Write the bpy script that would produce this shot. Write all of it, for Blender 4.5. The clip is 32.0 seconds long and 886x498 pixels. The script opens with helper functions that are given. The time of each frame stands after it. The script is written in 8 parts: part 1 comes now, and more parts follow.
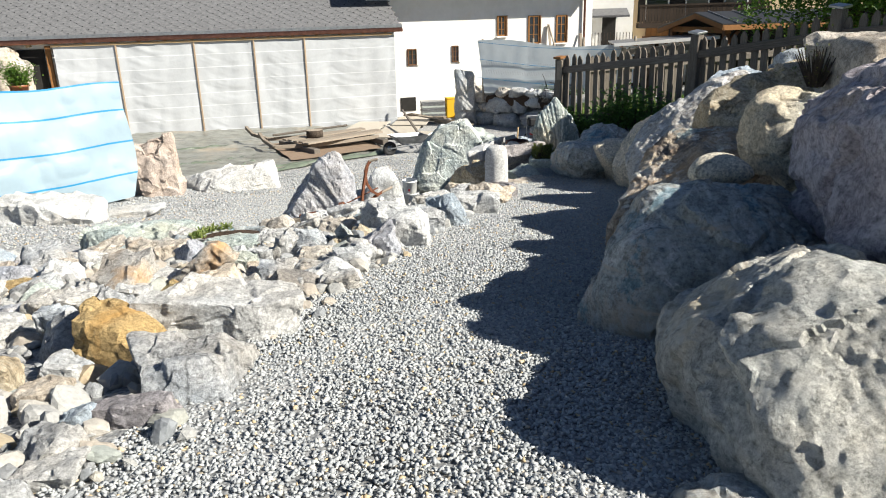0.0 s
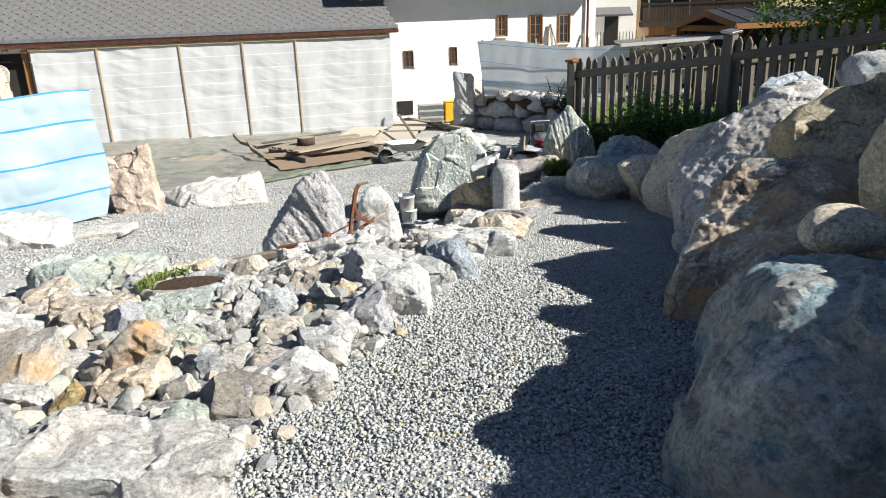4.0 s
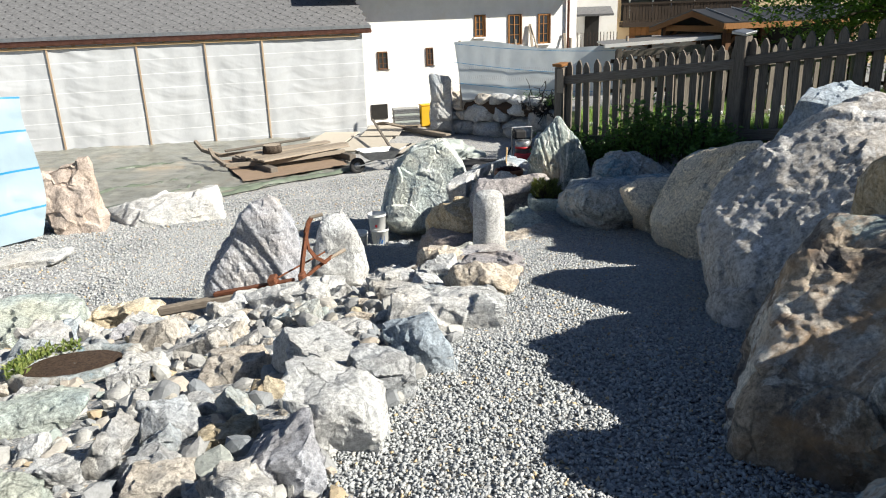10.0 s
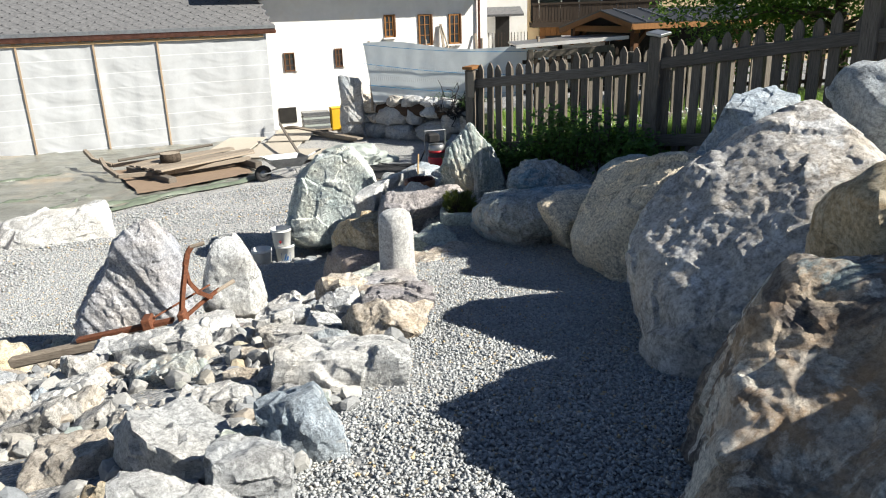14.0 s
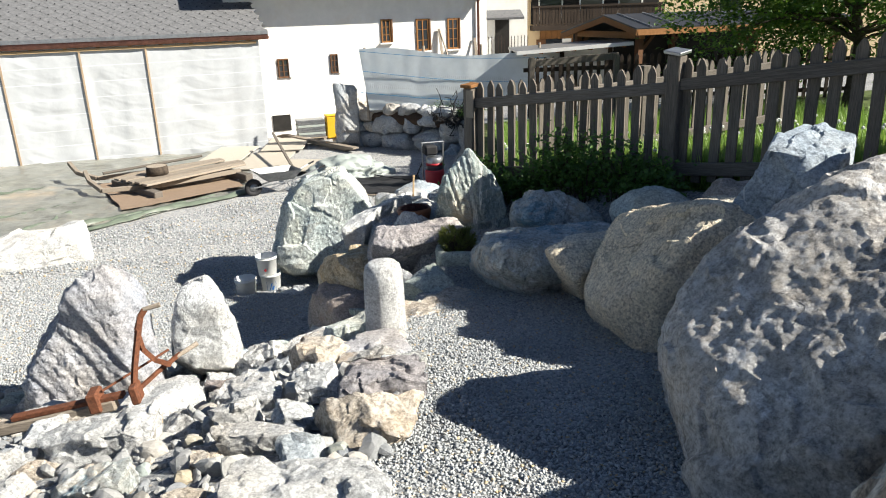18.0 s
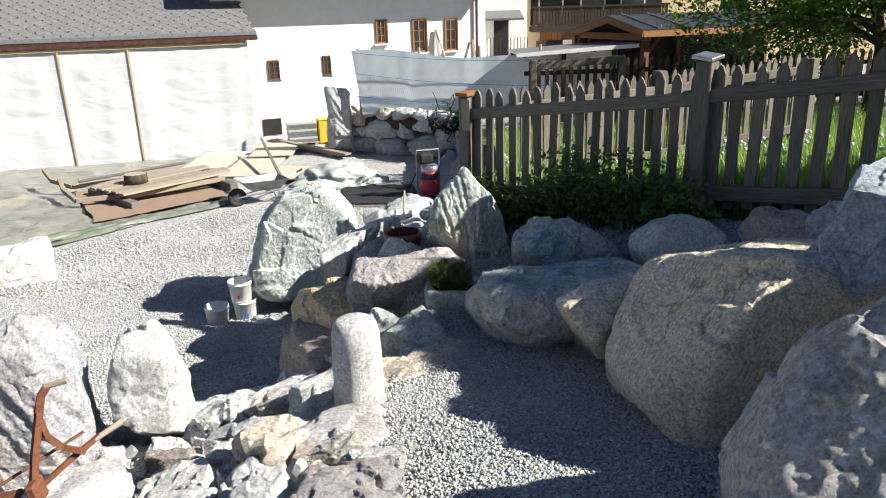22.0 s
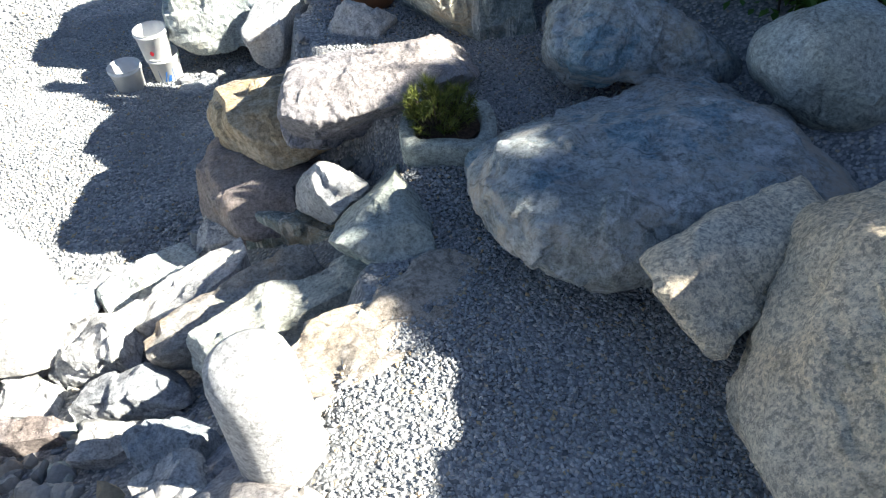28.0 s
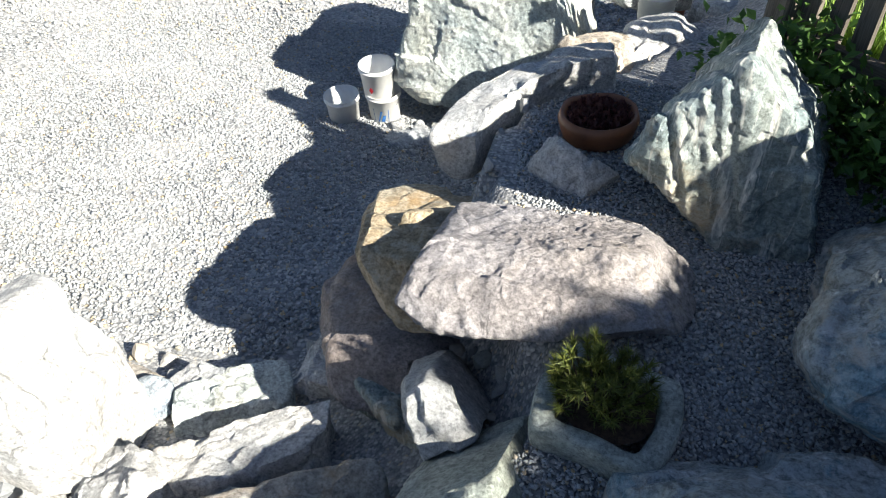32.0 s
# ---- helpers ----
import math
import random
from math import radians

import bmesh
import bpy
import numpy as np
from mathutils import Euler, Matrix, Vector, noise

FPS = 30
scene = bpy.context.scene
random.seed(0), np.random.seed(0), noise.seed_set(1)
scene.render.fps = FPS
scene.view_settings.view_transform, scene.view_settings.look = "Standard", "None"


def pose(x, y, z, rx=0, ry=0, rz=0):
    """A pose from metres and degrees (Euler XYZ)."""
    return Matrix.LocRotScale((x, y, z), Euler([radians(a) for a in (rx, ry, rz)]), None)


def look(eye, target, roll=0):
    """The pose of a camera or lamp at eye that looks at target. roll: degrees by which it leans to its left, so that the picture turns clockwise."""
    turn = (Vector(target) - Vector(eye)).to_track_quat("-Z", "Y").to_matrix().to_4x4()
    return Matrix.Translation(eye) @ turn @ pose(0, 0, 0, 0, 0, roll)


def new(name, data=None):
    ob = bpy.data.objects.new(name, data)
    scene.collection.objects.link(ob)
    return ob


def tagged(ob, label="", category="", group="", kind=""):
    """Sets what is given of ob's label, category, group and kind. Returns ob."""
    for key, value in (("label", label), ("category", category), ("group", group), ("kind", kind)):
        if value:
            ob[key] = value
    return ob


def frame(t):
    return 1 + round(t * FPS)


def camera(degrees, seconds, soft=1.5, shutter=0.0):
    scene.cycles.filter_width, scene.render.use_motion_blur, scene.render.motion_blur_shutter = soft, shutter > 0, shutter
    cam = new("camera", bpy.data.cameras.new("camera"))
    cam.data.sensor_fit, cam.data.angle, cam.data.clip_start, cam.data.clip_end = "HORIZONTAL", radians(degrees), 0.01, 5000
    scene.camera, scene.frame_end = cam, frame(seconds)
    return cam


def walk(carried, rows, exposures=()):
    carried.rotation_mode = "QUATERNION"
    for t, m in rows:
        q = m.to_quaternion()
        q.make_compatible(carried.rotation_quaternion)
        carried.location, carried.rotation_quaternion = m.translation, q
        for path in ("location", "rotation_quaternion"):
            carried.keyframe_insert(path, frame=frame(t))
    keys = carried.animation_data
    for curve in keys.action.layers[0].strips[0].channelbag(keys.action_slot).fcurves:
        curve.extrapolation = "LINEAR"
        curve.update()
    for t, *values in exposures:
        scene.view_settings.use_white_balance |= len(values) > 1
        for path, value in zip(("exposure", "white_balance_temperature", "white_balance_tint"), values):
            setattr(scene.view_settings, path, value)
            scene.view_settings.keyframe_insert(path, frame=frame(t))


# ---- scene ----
cam = camera(62.76, 32.0, soft=1.05)
PATH = [
    (0, (-0.004, 0.042, 2.019), (0.003, 1.943, 1.398), -1.63),
    (0.5, (0.010, 0.195, 2.007), (0.017, 2.096, 1.387), -1.70),
    (1, (-0.005, 0.368, 2.005), (0.002, 2.269, 1.384), -1.77),
    (1.5, (-0.010, 0.550, 2.003), (-0.003, 2.452, 1.383), -1.85),
    (2, (-0.023, 0.705, 2.006), (-0.015, 2.606, 1.386), -1.88),
    (2.5, (-0.029, 0.846, 2.004), (-0.020, 2.748, 1.384), -1.90),
    (3, (-0.038, 0.989, 2.002), (-0.028, 2.891, 1.382), -1.87),
    (3.5, (-0.031, 1.132, 2.001), (-0.021, 3.034, 1.380), -1.95),
    (5.5, (-0.007, 1.621, 1.989), (0.007, 3.523, 1.371), -2.02),
    (6, (0.001, 1.713, 1.988), (0.016, 3.614, 1.370), -1.99),
    (6.5, (0.010, 1.809, 1.985), (0.027, 3.711, 1.366), -2.05),
    (7, (0.020, 1.907, 1.981), (0.037, 3.808, 1.363), -2.02),
    (7.5, (0.027, 2.001, 1.980), (0.046, 3.902, 1.362), -1.99),
    (8, (0.041, 2.106, 1.977), (0.061, 4.007, 1.357), -2.02),
    (8.5, (0.056, 2.216, 1.982), (0.077, 4.117, 1.362), -1.99),
    (9, (0.056, 2.321, 1.980), (0.085, 4.222, 1.359), -1.96),
    (9.5, (0.066, 2.428, 1.975), (0.109, 4.329, 1.354), -1.96),
    (10, (0.067, 2.529, 1.971), (0.136, 4.428, 1.349), -1.94),
    (10.5, (0.080, 2.622, 1.966), (0.205, 4.518, 1.343), -1.89),
    (11, (0.105, 2.695, 1.962), (0.294, 4.585, 1.337), -1.81),
    (11.5, (0.141, 2.768, 1.967), (0.402, 4.649, 1.339), -1.80),
    (12, (0.162, 2.838, 1.969), (0.448, 4.715, 1.340), -1.79),
    (12.5, (0.193, 2.912, 1.968), (0.479, 4.789, 1.340), -1.81),
    (13, (0.210, 2.985, 1.968), (0.497, 4.862, 1.339), -1.83),
    (13.5, (0.221, 3.072, 1.965), (0.509, 4.949, 1.336), -1.80),
    (14, (0.230, 3.160, 1.961), (0.518, 5.037, 1.332), -1.75),
    (14.5, (0.255, 3.244, 1.967), (0.543, 5.121, 1.338), -1.80),
    (16.5, (0.329, 3.637, 1.974), (0.618, 5.513, 1.346), -1.82),
    (17, (0.346, 3.734, 2.005), (0.635, 5.611, 1.377), -1.84),
    (17.5, (0.369, 3.841, 2.057), (0.657, 5.718, 1.428), -1.87),
    (18, (0.395, 3.936, 2.092), (0.684, 5.813, 1.464), -1.84),
    (18.5, (0.405, 4.038, 2.085), (0.694, 5.915, 1.457), -1.74),
    (19, (0.417, 4.144, 2.080), (0.708, 6.021, 1.453), -1.74),
    (19.5, (0.447, 4.249, 2.088), (0.736, 6.126, 1.460), -1.79),
    (20, (0.476, 4.357, 2.085), (0.765, 6.234, 1.457), -1.79),
    (20.5, (0.518, 4.473, 2.078), (0.808, 6.350, 1.451), -1.77),
    (21, (0.557, 4.601, 2.070), (0.848, 6.478, 1.443), -1.76),
    (21.5, (0.587, 4.748, 2.070), (0.879, 6.625, 1.443), -1.74),
    (22, (0.614, 4.908, 2.062), (0.908, 6.785, 1.436), -1.66),
    (22.5, (0.638, 5.077, 2.067), (0.932, 6.954, 1.441), -1.64),
    (23, (0.680, 5.239, 2.048), (0.974, 7.116, 1.423), -1.68),
    (23.5, (0.715, 5.407, 2.045), (1.008, 7.284, 1.420), -1.71),
    (24, (0.745, 5.594, 2.053), (1.038, 7.471, 1.427), -1.76),
    (24.5, (0.771, 5.752, 2.039), (1.058, 7.607, 1.349), -1.75),
    (25, (0.801, 5.924, 2.040), (1.069, 7.698, 1.156), -1.94),
    (25.5, (0.832, 6.092, 2.045), (1.078, 7.769, 0.983), -2.22),
    (27.5, (1.026, 7.039, 2.065), (1.200, 8.443, 0.650), -4.12),
    (28, (1.079, 7.294, 2.061), (1.260, 8.681, 0.632), -3.68),
    (28.5, (1.160, 7.574, 2.057), (1.339, 8.961, 0.627), -3.76),
    (29, (1.228, 7.845, 2.047), (1.405, 9.232, 0.618), -3.76),
    (29.5, (1.288, 8.116, 2.047), (1.411, 9.510, 0.618), -3.91),
    (30, (1.343, 8.370, 2.046), (1.391, 9.770, 0.619), -4.03),
    (30.5, (1.397, 8.612, 2.047), (1.326, 10.018, 0.627), -4.16),
    (31, (1.415, 8.751, 2.050), (1.237, 10.153, 0.635), -4.02),
    (31.5, (1.422, 8.762, 2.041), (1.088, 10.149, 0.639), -3.80),
    (32, (1.418, 8.732, 2.038), (0.984, 10.067, 0.613), -3.52),
]
walk(cam, [(t, look(eye, target, roll)) for t, eye, target, roll in PATH],
     [(0, 0.98), (9, 0.97), (14, 1.05), (20, 1.2), (22, 1.25), (24.5, 1.5), (26.5, 1.83), (28, 2.12), (29, 2.3), (30.3, 2.42), (31.2, 2.0), (32, 1.58)])

# ---------------------------------------------------------------- light
SUN_DIR = Vector((0.771, -0.307, 0.585)).normalized()
world = bpy.data.worlds.new("sky")
scene.world = world
world.use_nodes = True
wt = world.node_tree
sky = wt.nodes.new("ShaderNodeTexSky")
sky.sky_type = "NISHITA"
sky.sun_disc = False
sky.sun_elevation = math.asin(SUN_DIR.z)
sky.sun_rotation = math.atan2(SUN_DIR.x, SUN_DIR.y)
sky.altitude = 1300
sky.ozone_density = 2.6
wt.links.new(sky.outputs[0], wt.nodes["Background"].inputs[0])
wt.nodes["Background"].inputs[1].default_value = 0.041
sun_data = bpy.data.lights.new("sun", "SUN")
sun_data.energy = 5.0
sun_data.angle = radians(0.55)
sun_data.color = (1.0, 0.955, 0.855)
sun = new("sun", sun_data)
sun.matrix_world = look(SUN_DIR * 60, (0, 0, 0))


# ---------------------------------------------------------------- numeric noise and shapes
def lattice(ix, iy, iz, seed):
    h = (ix.astype(np.int64) * 374761393 + iy.astype(np.int64) * 668265263 + iz.astype(np.int64) * 1274126177 + seed * 974634731) & 0xFFFFFFFF
    h = ((h ^ (h >> 13)) * 1103515245) & 0xFFFFFFFF
    h = ((h ^ (h >> 16)) * 2246822519) & 0xFFFFFFFF
    return ((h ^ (h >> 15)) & 0xFFFFFF) / float(0xFFFFFF)


def vnoise(p, seed=0):
    """Smooth value noise in 0..1 at the rows of p."""
    i = np.floor(p)
    f = p - i
    u = f * f * f * (f * (f * 6 - 15) + 10)
    i = i.astype(np.int64)
    out = 0
    for dx in (0, 1):
        for dy in (0, 1):
            for dz in (0, 1):
                w = (u[:, 0] if dx else 1 - u[:, 0]) * (u[:, 1] if dy else 1 - u[:, 1]) * (u[:, 2] if dz else 1 - u[:, 2])
                out = out + w * lattice(i[:, 0] + dx, i[:, 1] + dy, i[:, 2] + dz, seed)
    return out


def fbm(p, scale, octaves=4, seed=0, gain=0.5):
    total, amp, norm = 0, 1.0, 0
    for o in range(octaves):
        total = total + amp * (vnoise(p * scale * 2.03**o + 17.3 * o, seed + o) * 2 - 1)
        norm += amp
        amp *= gain
    return total / norm


def ridge(p, scale, octaves=4, seed=0):
    total, amp, norm = 0, 1.0, 0
    for o in range(octaves):
        total = total + amp * (1 - np.abs(vnoise(p * scale * 2.1**o + 9.7 * o, seed + o) * 2 - 1) * 2)
        norm += amp
        amp *= 0.5
    return total / norm


def mesh_from(name, verts, faces, smooth=False):
    me = bpy.data.meshes.new(name)
    me.from_pydata([tuple(v) for v in verts], [], [tuple(f) for f in faces])
    if smooth:
        me.shade_smooth()
    me.update()
    return me


def tri_mesh(name, verts, tris, smooth=False, index=None):
    """A mesh of triangles straight from arrays."""
    me = bpy.data.meshes.new(name)
    n, m = len(verts), len(tris)
    me.vertices.add(n)
    me.vertices.foreach_set("co", np.ascontiguousarray(verts, dtype=np.float32).ravel())
    me.loops.add(3 * m)
    me.loops.foreach_set("vertex_index", np.ascontiguousarray(tris, dtype=np.int32).ravel())
    me.polygons.add(m)
    me.polygons.foreach_set("loop_start", np.arange(0, 3 * m, 3, dtype=np.int32))
    me.polygons.foreach_set("loop_total", np.full(m, 3, dtype=np.int32))
    me.polygons.foreach_set("use_smooth", np.full(m, smooth, dtype=bool))
    if index is not None:
        me.polygons.foreach_set("material_index", np.ascontiguousarray(index, dtype=np.int32))
    me.update(calc_edges=True)
    me.validate()
    return me


BALLS = {}


def ball(sub):
    """Vertices and triangles of a unit icosphere."""
    if sub not in BALLS:
        bm = bmesh.new()
        bmesh.ops.create_icosphere(bm, subdivisions=sub, radius=1.0)
        v = np.array([x.co[:] for x in bm.verts])
        f = np.array([[x.index for x in y.verts] for y in bm.faces])
        bm.free()
        BALLS[sub] = (v / np.linalg.norm(v, axis=1)[:, None], f)
    return BALLS[sub]


def part(name, data, material=None, parent=None, label="", smooth=False):
    """Links a bmesh or a mesh as one object, under a thing or under a part."""
    if isinstance(data, bmesh.types.BMesh):
        me = bpy.data.meshes.new(name)
        data.normal_update()
        data.to_mesh(me)
        data.free()
        if smooth:
            me.shade_smooth()
    else:
        me = data
    ob = new(name, me)
    if material is not None and not me.materials:
        me.materials.append(material)
    if parent is not None:
        ob.parent = parent
    if label:
        ob["label"] = label
    return ob


def thing(name, label, category, at=(0, 0, 0), rz=0, group="", kind=""):
    """An empty at the base of a thing with parts."""
    ob = new(name)
    ob.empty_display_size = 0.1
    ob.matrix_world = pose(*at, 0, 0, rz)
    return tagged(ob, label, category, group, kind)


def box(bm, size, at=(0, 0, 0), turn=None, bevel=0.0):
    """Adds a box with rounded edges to bm."""
    m = Matrix.Translation(at) @ (turn or Matrix.Identity(4)) @ Matrix.Diagonal((*size, 1))
    made = bmesh.ops.create_cube(bm, size=1.0, matrix=m)
    if bevel:
        edges = list({e for v in made["verts"] for e in v.link_edges})
        bmesh.ops.bevel(bm, geom=edges, offset=bevel, segments=1, affect="EDGES", profile=0.6)
    return bm


def boxed(size, at=(0, 0, 0), turn=None, bevel=0.0):
    return box(bmesh.new(), size, at, turn, bevel)


def rod(bm, a, b, r, sides=10, r2=None):
    """Adds a round bar from a to b."""
    a, b = Vector(a), Vector(b)
    m = Matrix.Translation((a + b) / 2) @ (b - a).to_track_quat("Z", "Y").to_matrix().to_4x4()
    bmesh.ops.create_cone(bm, cap_ends=True, segments=sides, radius1=r, radius2=r if r2 is None else r2, depth=(b - a).length, matrix=m)
    return bm


def beam(bm, a, b, w, h, bevel=0.0):
    """Adds a squared timber from a to b, w wide and h high."""
    a, b = Vector(a), Vector(b)
    d = (b - a).normalized()
    side = d.cross(Vector((0, 0, 1)))
    side = side.normalized() if side.length > 1e-4 else Vector((1, 0, 0))
    up = side.cross(d)
    m = Matrix((side, d, up)).transposed().to_4x4()
    return box(bm, (w, (b - a).length, h), (a + b) / 2, m, bevel)


def rock_mesh(name, half, seed, sub=5, k=12, p=16.0, rough=0.07, grain=0.02, strata=None, low=0.72, crag=0.55, corners=None, root=0.0, facets=12, bite=0.95, sharp=38):
    """A boulder: a rounded polytope, cut by k chance planes, with fractal relief."""
    v, f = ball(sub)
    rng = np.random.RandomState(seed)
    n = [np.eye(3)[a] * s for a in range(3) for s in (1, -1)]
    d = [1.0] * 6
    for _ in range(k):
        q = rng.normal(size=3)
        q /= np.linalg.norm(q)
        n.append(q)
        d.append(rng.uniform(low, 1.08))
    if corners:
        spot = [np.array((a, b, c)) / 3**0.5 for a in (-1, 1) for b in (-1, 1) for c in (-1, 1)]
        if len(corners) > 8:
            spot += [np.array(q) / 2**0.5 for q in ((-1, 0, 1), (1, 0, 1), (0, -1, 1), (0, 1, 1))]
        n += spot
        d += list(corners)
    dots = np.maximum(v @ np.array(n).T, 0) / np.array(d)
    r = (dots**p).sum(1) ** (-1 / p)
    half = np.array(half, float)
    for _ in range(facets):
        # sharp chance facets that shave the rounded form
        q = rng.normal(size=3)
        q /= np.linalg.norm(q)
        most = ((v * r[:, None]) @ q).max()
        wave = 1 + 0.02 * fbm(v + 3.1 * q, 2.2, 2, seed + 50)
        r = np.minimum(r, most * rng.uniform(bite, 0.985) * wave / np.maximum(v @ q, 1e-3))
    x = v * r[:, None] * half
    size = half.min()
    off = rng.uniform(-50, 50, 3)
    amp = rough * size
    flat = np.cross(x[f[:, 1]] - x[f[:, 0]], x[f[:, 2]] - x[f[:, 0]])
    way = np.zeros_like(x)
    for j in range(3):
        np.add.at(way, f[:, j], flat)
    way /= np.linalg.norm(way, axis=1)[:, None] + 1e-12
    x = x + way * (amp * 1.6 * fbm(x + off, 1.1 / size, 3, seed))[:, None]
    x = x + way * (amp * 0.45 * (ridge(x + off, 2.6 / size, 4, seed + 9) - 0.35))[:, None]
    x = x - way * (amp * 0.14 * np.maximum(ridge(x + off, 6.5 / size, 3, seed + 14), 0.1))[:, None]
    if crag:
        wob = 0.22 * np.stack([fbm(x + off, 1.8 / size, 2, seed + j) for j in (31, 32, 33)], 1)
        for cells, tilt in ((26, 0.17), (130, 0.1), (500, 0.11))[: 3 if sub > 5 else 2] if sub > 4 else ((16, 0.2),):
            pick = rng.choice(len(x), cells, replace=False)
            c = (x / size)[pick]
            q = x / size + wob
            gap2 = (q**2).sum(1)[:, None] + (c**2).sum(1)[None] - 2 * q @ c.T
            t3 = rng.normal(size=(cells, 3)) * tilt * crag
            # plates that blend into one another at their borders
            plate = q @ t3.T - ((c * t3).sum(1) - rng.uniform(-0.03, 0.03, cells) * crag)[None]
            w = np.exp(-(gap2 - gap2.min(1)[:, None]) * cells * 5.0)
            d = (w * plate).sum(1) / w.sum(1)
            x = x + way * (size * np.clip(d, -0.16, 0.16) * (1.0 if cells < 100 else 0.85))[:, None]
    if grain:
        x = x + way * (grain * size * (0.22 * ridge(x + off, 17.0 / size, 2, seed + 21) + 0.3 * fbm(x + off, 30.0 / size, 2, seed + 27)))[:, None]
    if strata:
        axis, freq, sa = np.array(strata[0], float), strata[1], strata[2]
        axis /= np.linalg.norm(axis)
        s = (x @ axis) * freq + 0.8 * fbm(x + off, 1.5 / size, 2, seed + 3)
        y = np.stack([s, 0.3 * x[:, 0] / size, 0.3 * x[:, 2] / size], 1)
        x = x + way * (sa * size * (vnoise(y * 1.0 + off, seed + 5) + 0.5 * vnoise(y * 2.7, seed + 6) - 0.75))[:, None]
    if root:
        x[:, 2] = np.where(x[:, 2] < 0, x[:, 2] * (1 + root), x[:, 2])
    me = tri_mesh(name, x, f, smooth=True)
    me.set_sharp_from_angle(angle=radians(sharp))
    return me


def normals_of(x, f):
    flat = np.cross(x[f[:, 1]] - x[f[:, 0]], x[f[:, 2]] - x[f[:, 0]])
    way = np.zeros_like(x)
    for j in range(3):
        np.add.at(way, f[:, j], flat)
    return way / (np.linalg.norm(way, axis=1)[:, None] + 1e-12)


def ease01(v):
    v = np.clip(v, 0, 1)
    return v * v * (3 - 2 * v)


def broken_mesh(name, half, seed, sub=5, form="block", reach=None, relief=1.0, sharp=24, strata=None, p=None, crust=0.012):
    """A broken stone with plane faces, sharp edges and stepped fractures. reach: its faces (nx, ny, nz, distance from its middle)."""
    v, f = ball(sub)
    rng = np.random.RandomState(seed)
    p = p or (60.0 if reach is None else 46.0)
    if reach is not None:
        n, d = np.array(reach, float)[:, :3], np.array(reach, float)[:, 3]
        n /= np.linalg.norm(n, axis=1)[:, None]
        # thin tips and long corners are broken off
        extra = rng.normal(size=(70, 3))
        extra /= np.linalg.norm(extra, axis=1)[:, None]
        r = 1 / np.maximum(v @ n.T / d, 1e-6).max(1)
        out = (v * r[:, None]) @ extra.T
        rank = np.argsort(out, axis=0)
        share = np.cumsum((r**2)[rank], axis=0) / (r**2).sum()
        tip = np.take_along_axis(out, np.take_along_axis(rank, (share < 0.993).sum(0)[None], 0), 0)[0]
        far = np.where(tip < 0.84 * out.max(0), np.maximum(tip, 0.7 * out.max(0)), np.where(np.arange(70) < 16, rng.uniform(0.95, 0.995, 70), 1.05) * out.max(0))
        n, d = np.concatenate([n, extra]), np.concatenate([d, far])
    else:
        n = np.array([np.eye(3)[a] * q for a in range(3) for q in (1, -1)])
        n = n + rng.normal(0, 0.07 if form == "slab" else 0.15, n.shape)
        d = rng.uniform(0.88, 1.0, 6)
        cuts = rng.normal(size=(7, 3)) * ((1, 1, 0.35) if form == "slab" else (1, 1, 1))
        deep = rng.uniform(0.92, 1.22, 7)
        if form == "wedge":
            cuts = np.concatenate([cuts[:3], [(0.9, -0.15, 0.55), (-0.85, -0.2, 0.6), (0.1, -0.8, 0.6), (0.1, 0.8, 0.7)]]) + rng.normal(0, 0.12, (7, 3))
            deep = np.concatenate([deep[:3], rng.uniform(0.48, 0.72, 4)])
        if form == "round":
            cuts, deep, p = rng.normal(size=(22, 3)), rng.uniform(0.9, 1.08, 22), min(p, 13.0)
        n, d = np.concatenate([n, cuts]), np.concatenate([d, deep])
        n /= np.linalg.norm(n, axis=1)[:, None]
    r = ((np.maximum(v @ n.T, 0) / d) ** p).sum(1) ** (-1 / p)
    x = v * r[:, None]
    if reach is None:
        lo, hi = x.min(0), x.max(0)
        x = ((x - (lo + hi) / 2) / ((hi - lo) / 2)) * np.array(half, float)
        size = float(np.prod(np.array(half))) ** (1 / 3)
    else:
        size = min(0.36, 0.55 * float(np.prod(x.max(0) - x.min(0))) ** (1 / 3))
    off = rng.uniform(-50, 50, 3)
    way = normals_of(x, f)
    u = x / size + off
    x = x + way * (relief * size * (0.05 * fbm(u, 0.9, 3, seed) - 0.015))[:, None]
    # plates: facets of falling size, each tilted its own way, meeting in creases
    wob = 0.16 * np.stack([fbm(u, 2.2, 2, seed + j) for j in (31, 32, 33)], 1)
    for cells, tilt in ((16, 0.09), (80, 0.085), (330, 0.075))[: max(2, sub - 4)]:
        spot = (x / size)[rng.choice(len(x), cells, replace=len(x) < cells)]
        span = ((x.max(0) - x.min(0)) / size).max()
        way_of = rng.normal(size=(cells, 3)) * tilt * relief
        lift = rng.normal(0, 0.02, cells) * relief / cells**0.3
        rise = np.zeros(len(x))
        for lo in range(0, len(x), 8000):
            q = x[lo : lo + 8000] / size + wob[lo : lo + 8000]
            gap = (q**2).sum(1)[:, None] + (spot**2).sum(1)[None] - 2 * q @ spot.T
            w = np.exp(-(gap - gap.min(1)[:, None]) * cells * 14.0 / span**2)
            plate = q @ way_of.T - (spot * way_of).sum(1)[None] + lift[None]
            rise[lo : lo + 8000] = (w * plate).sum(1) / w.sum(1)
        x = x + way * (size * np.clip(rise, -0.12, 0.1))[:, None]
    tilt = rng.normal(size=3)
    tilt /= np.linalg.norm(tilt)
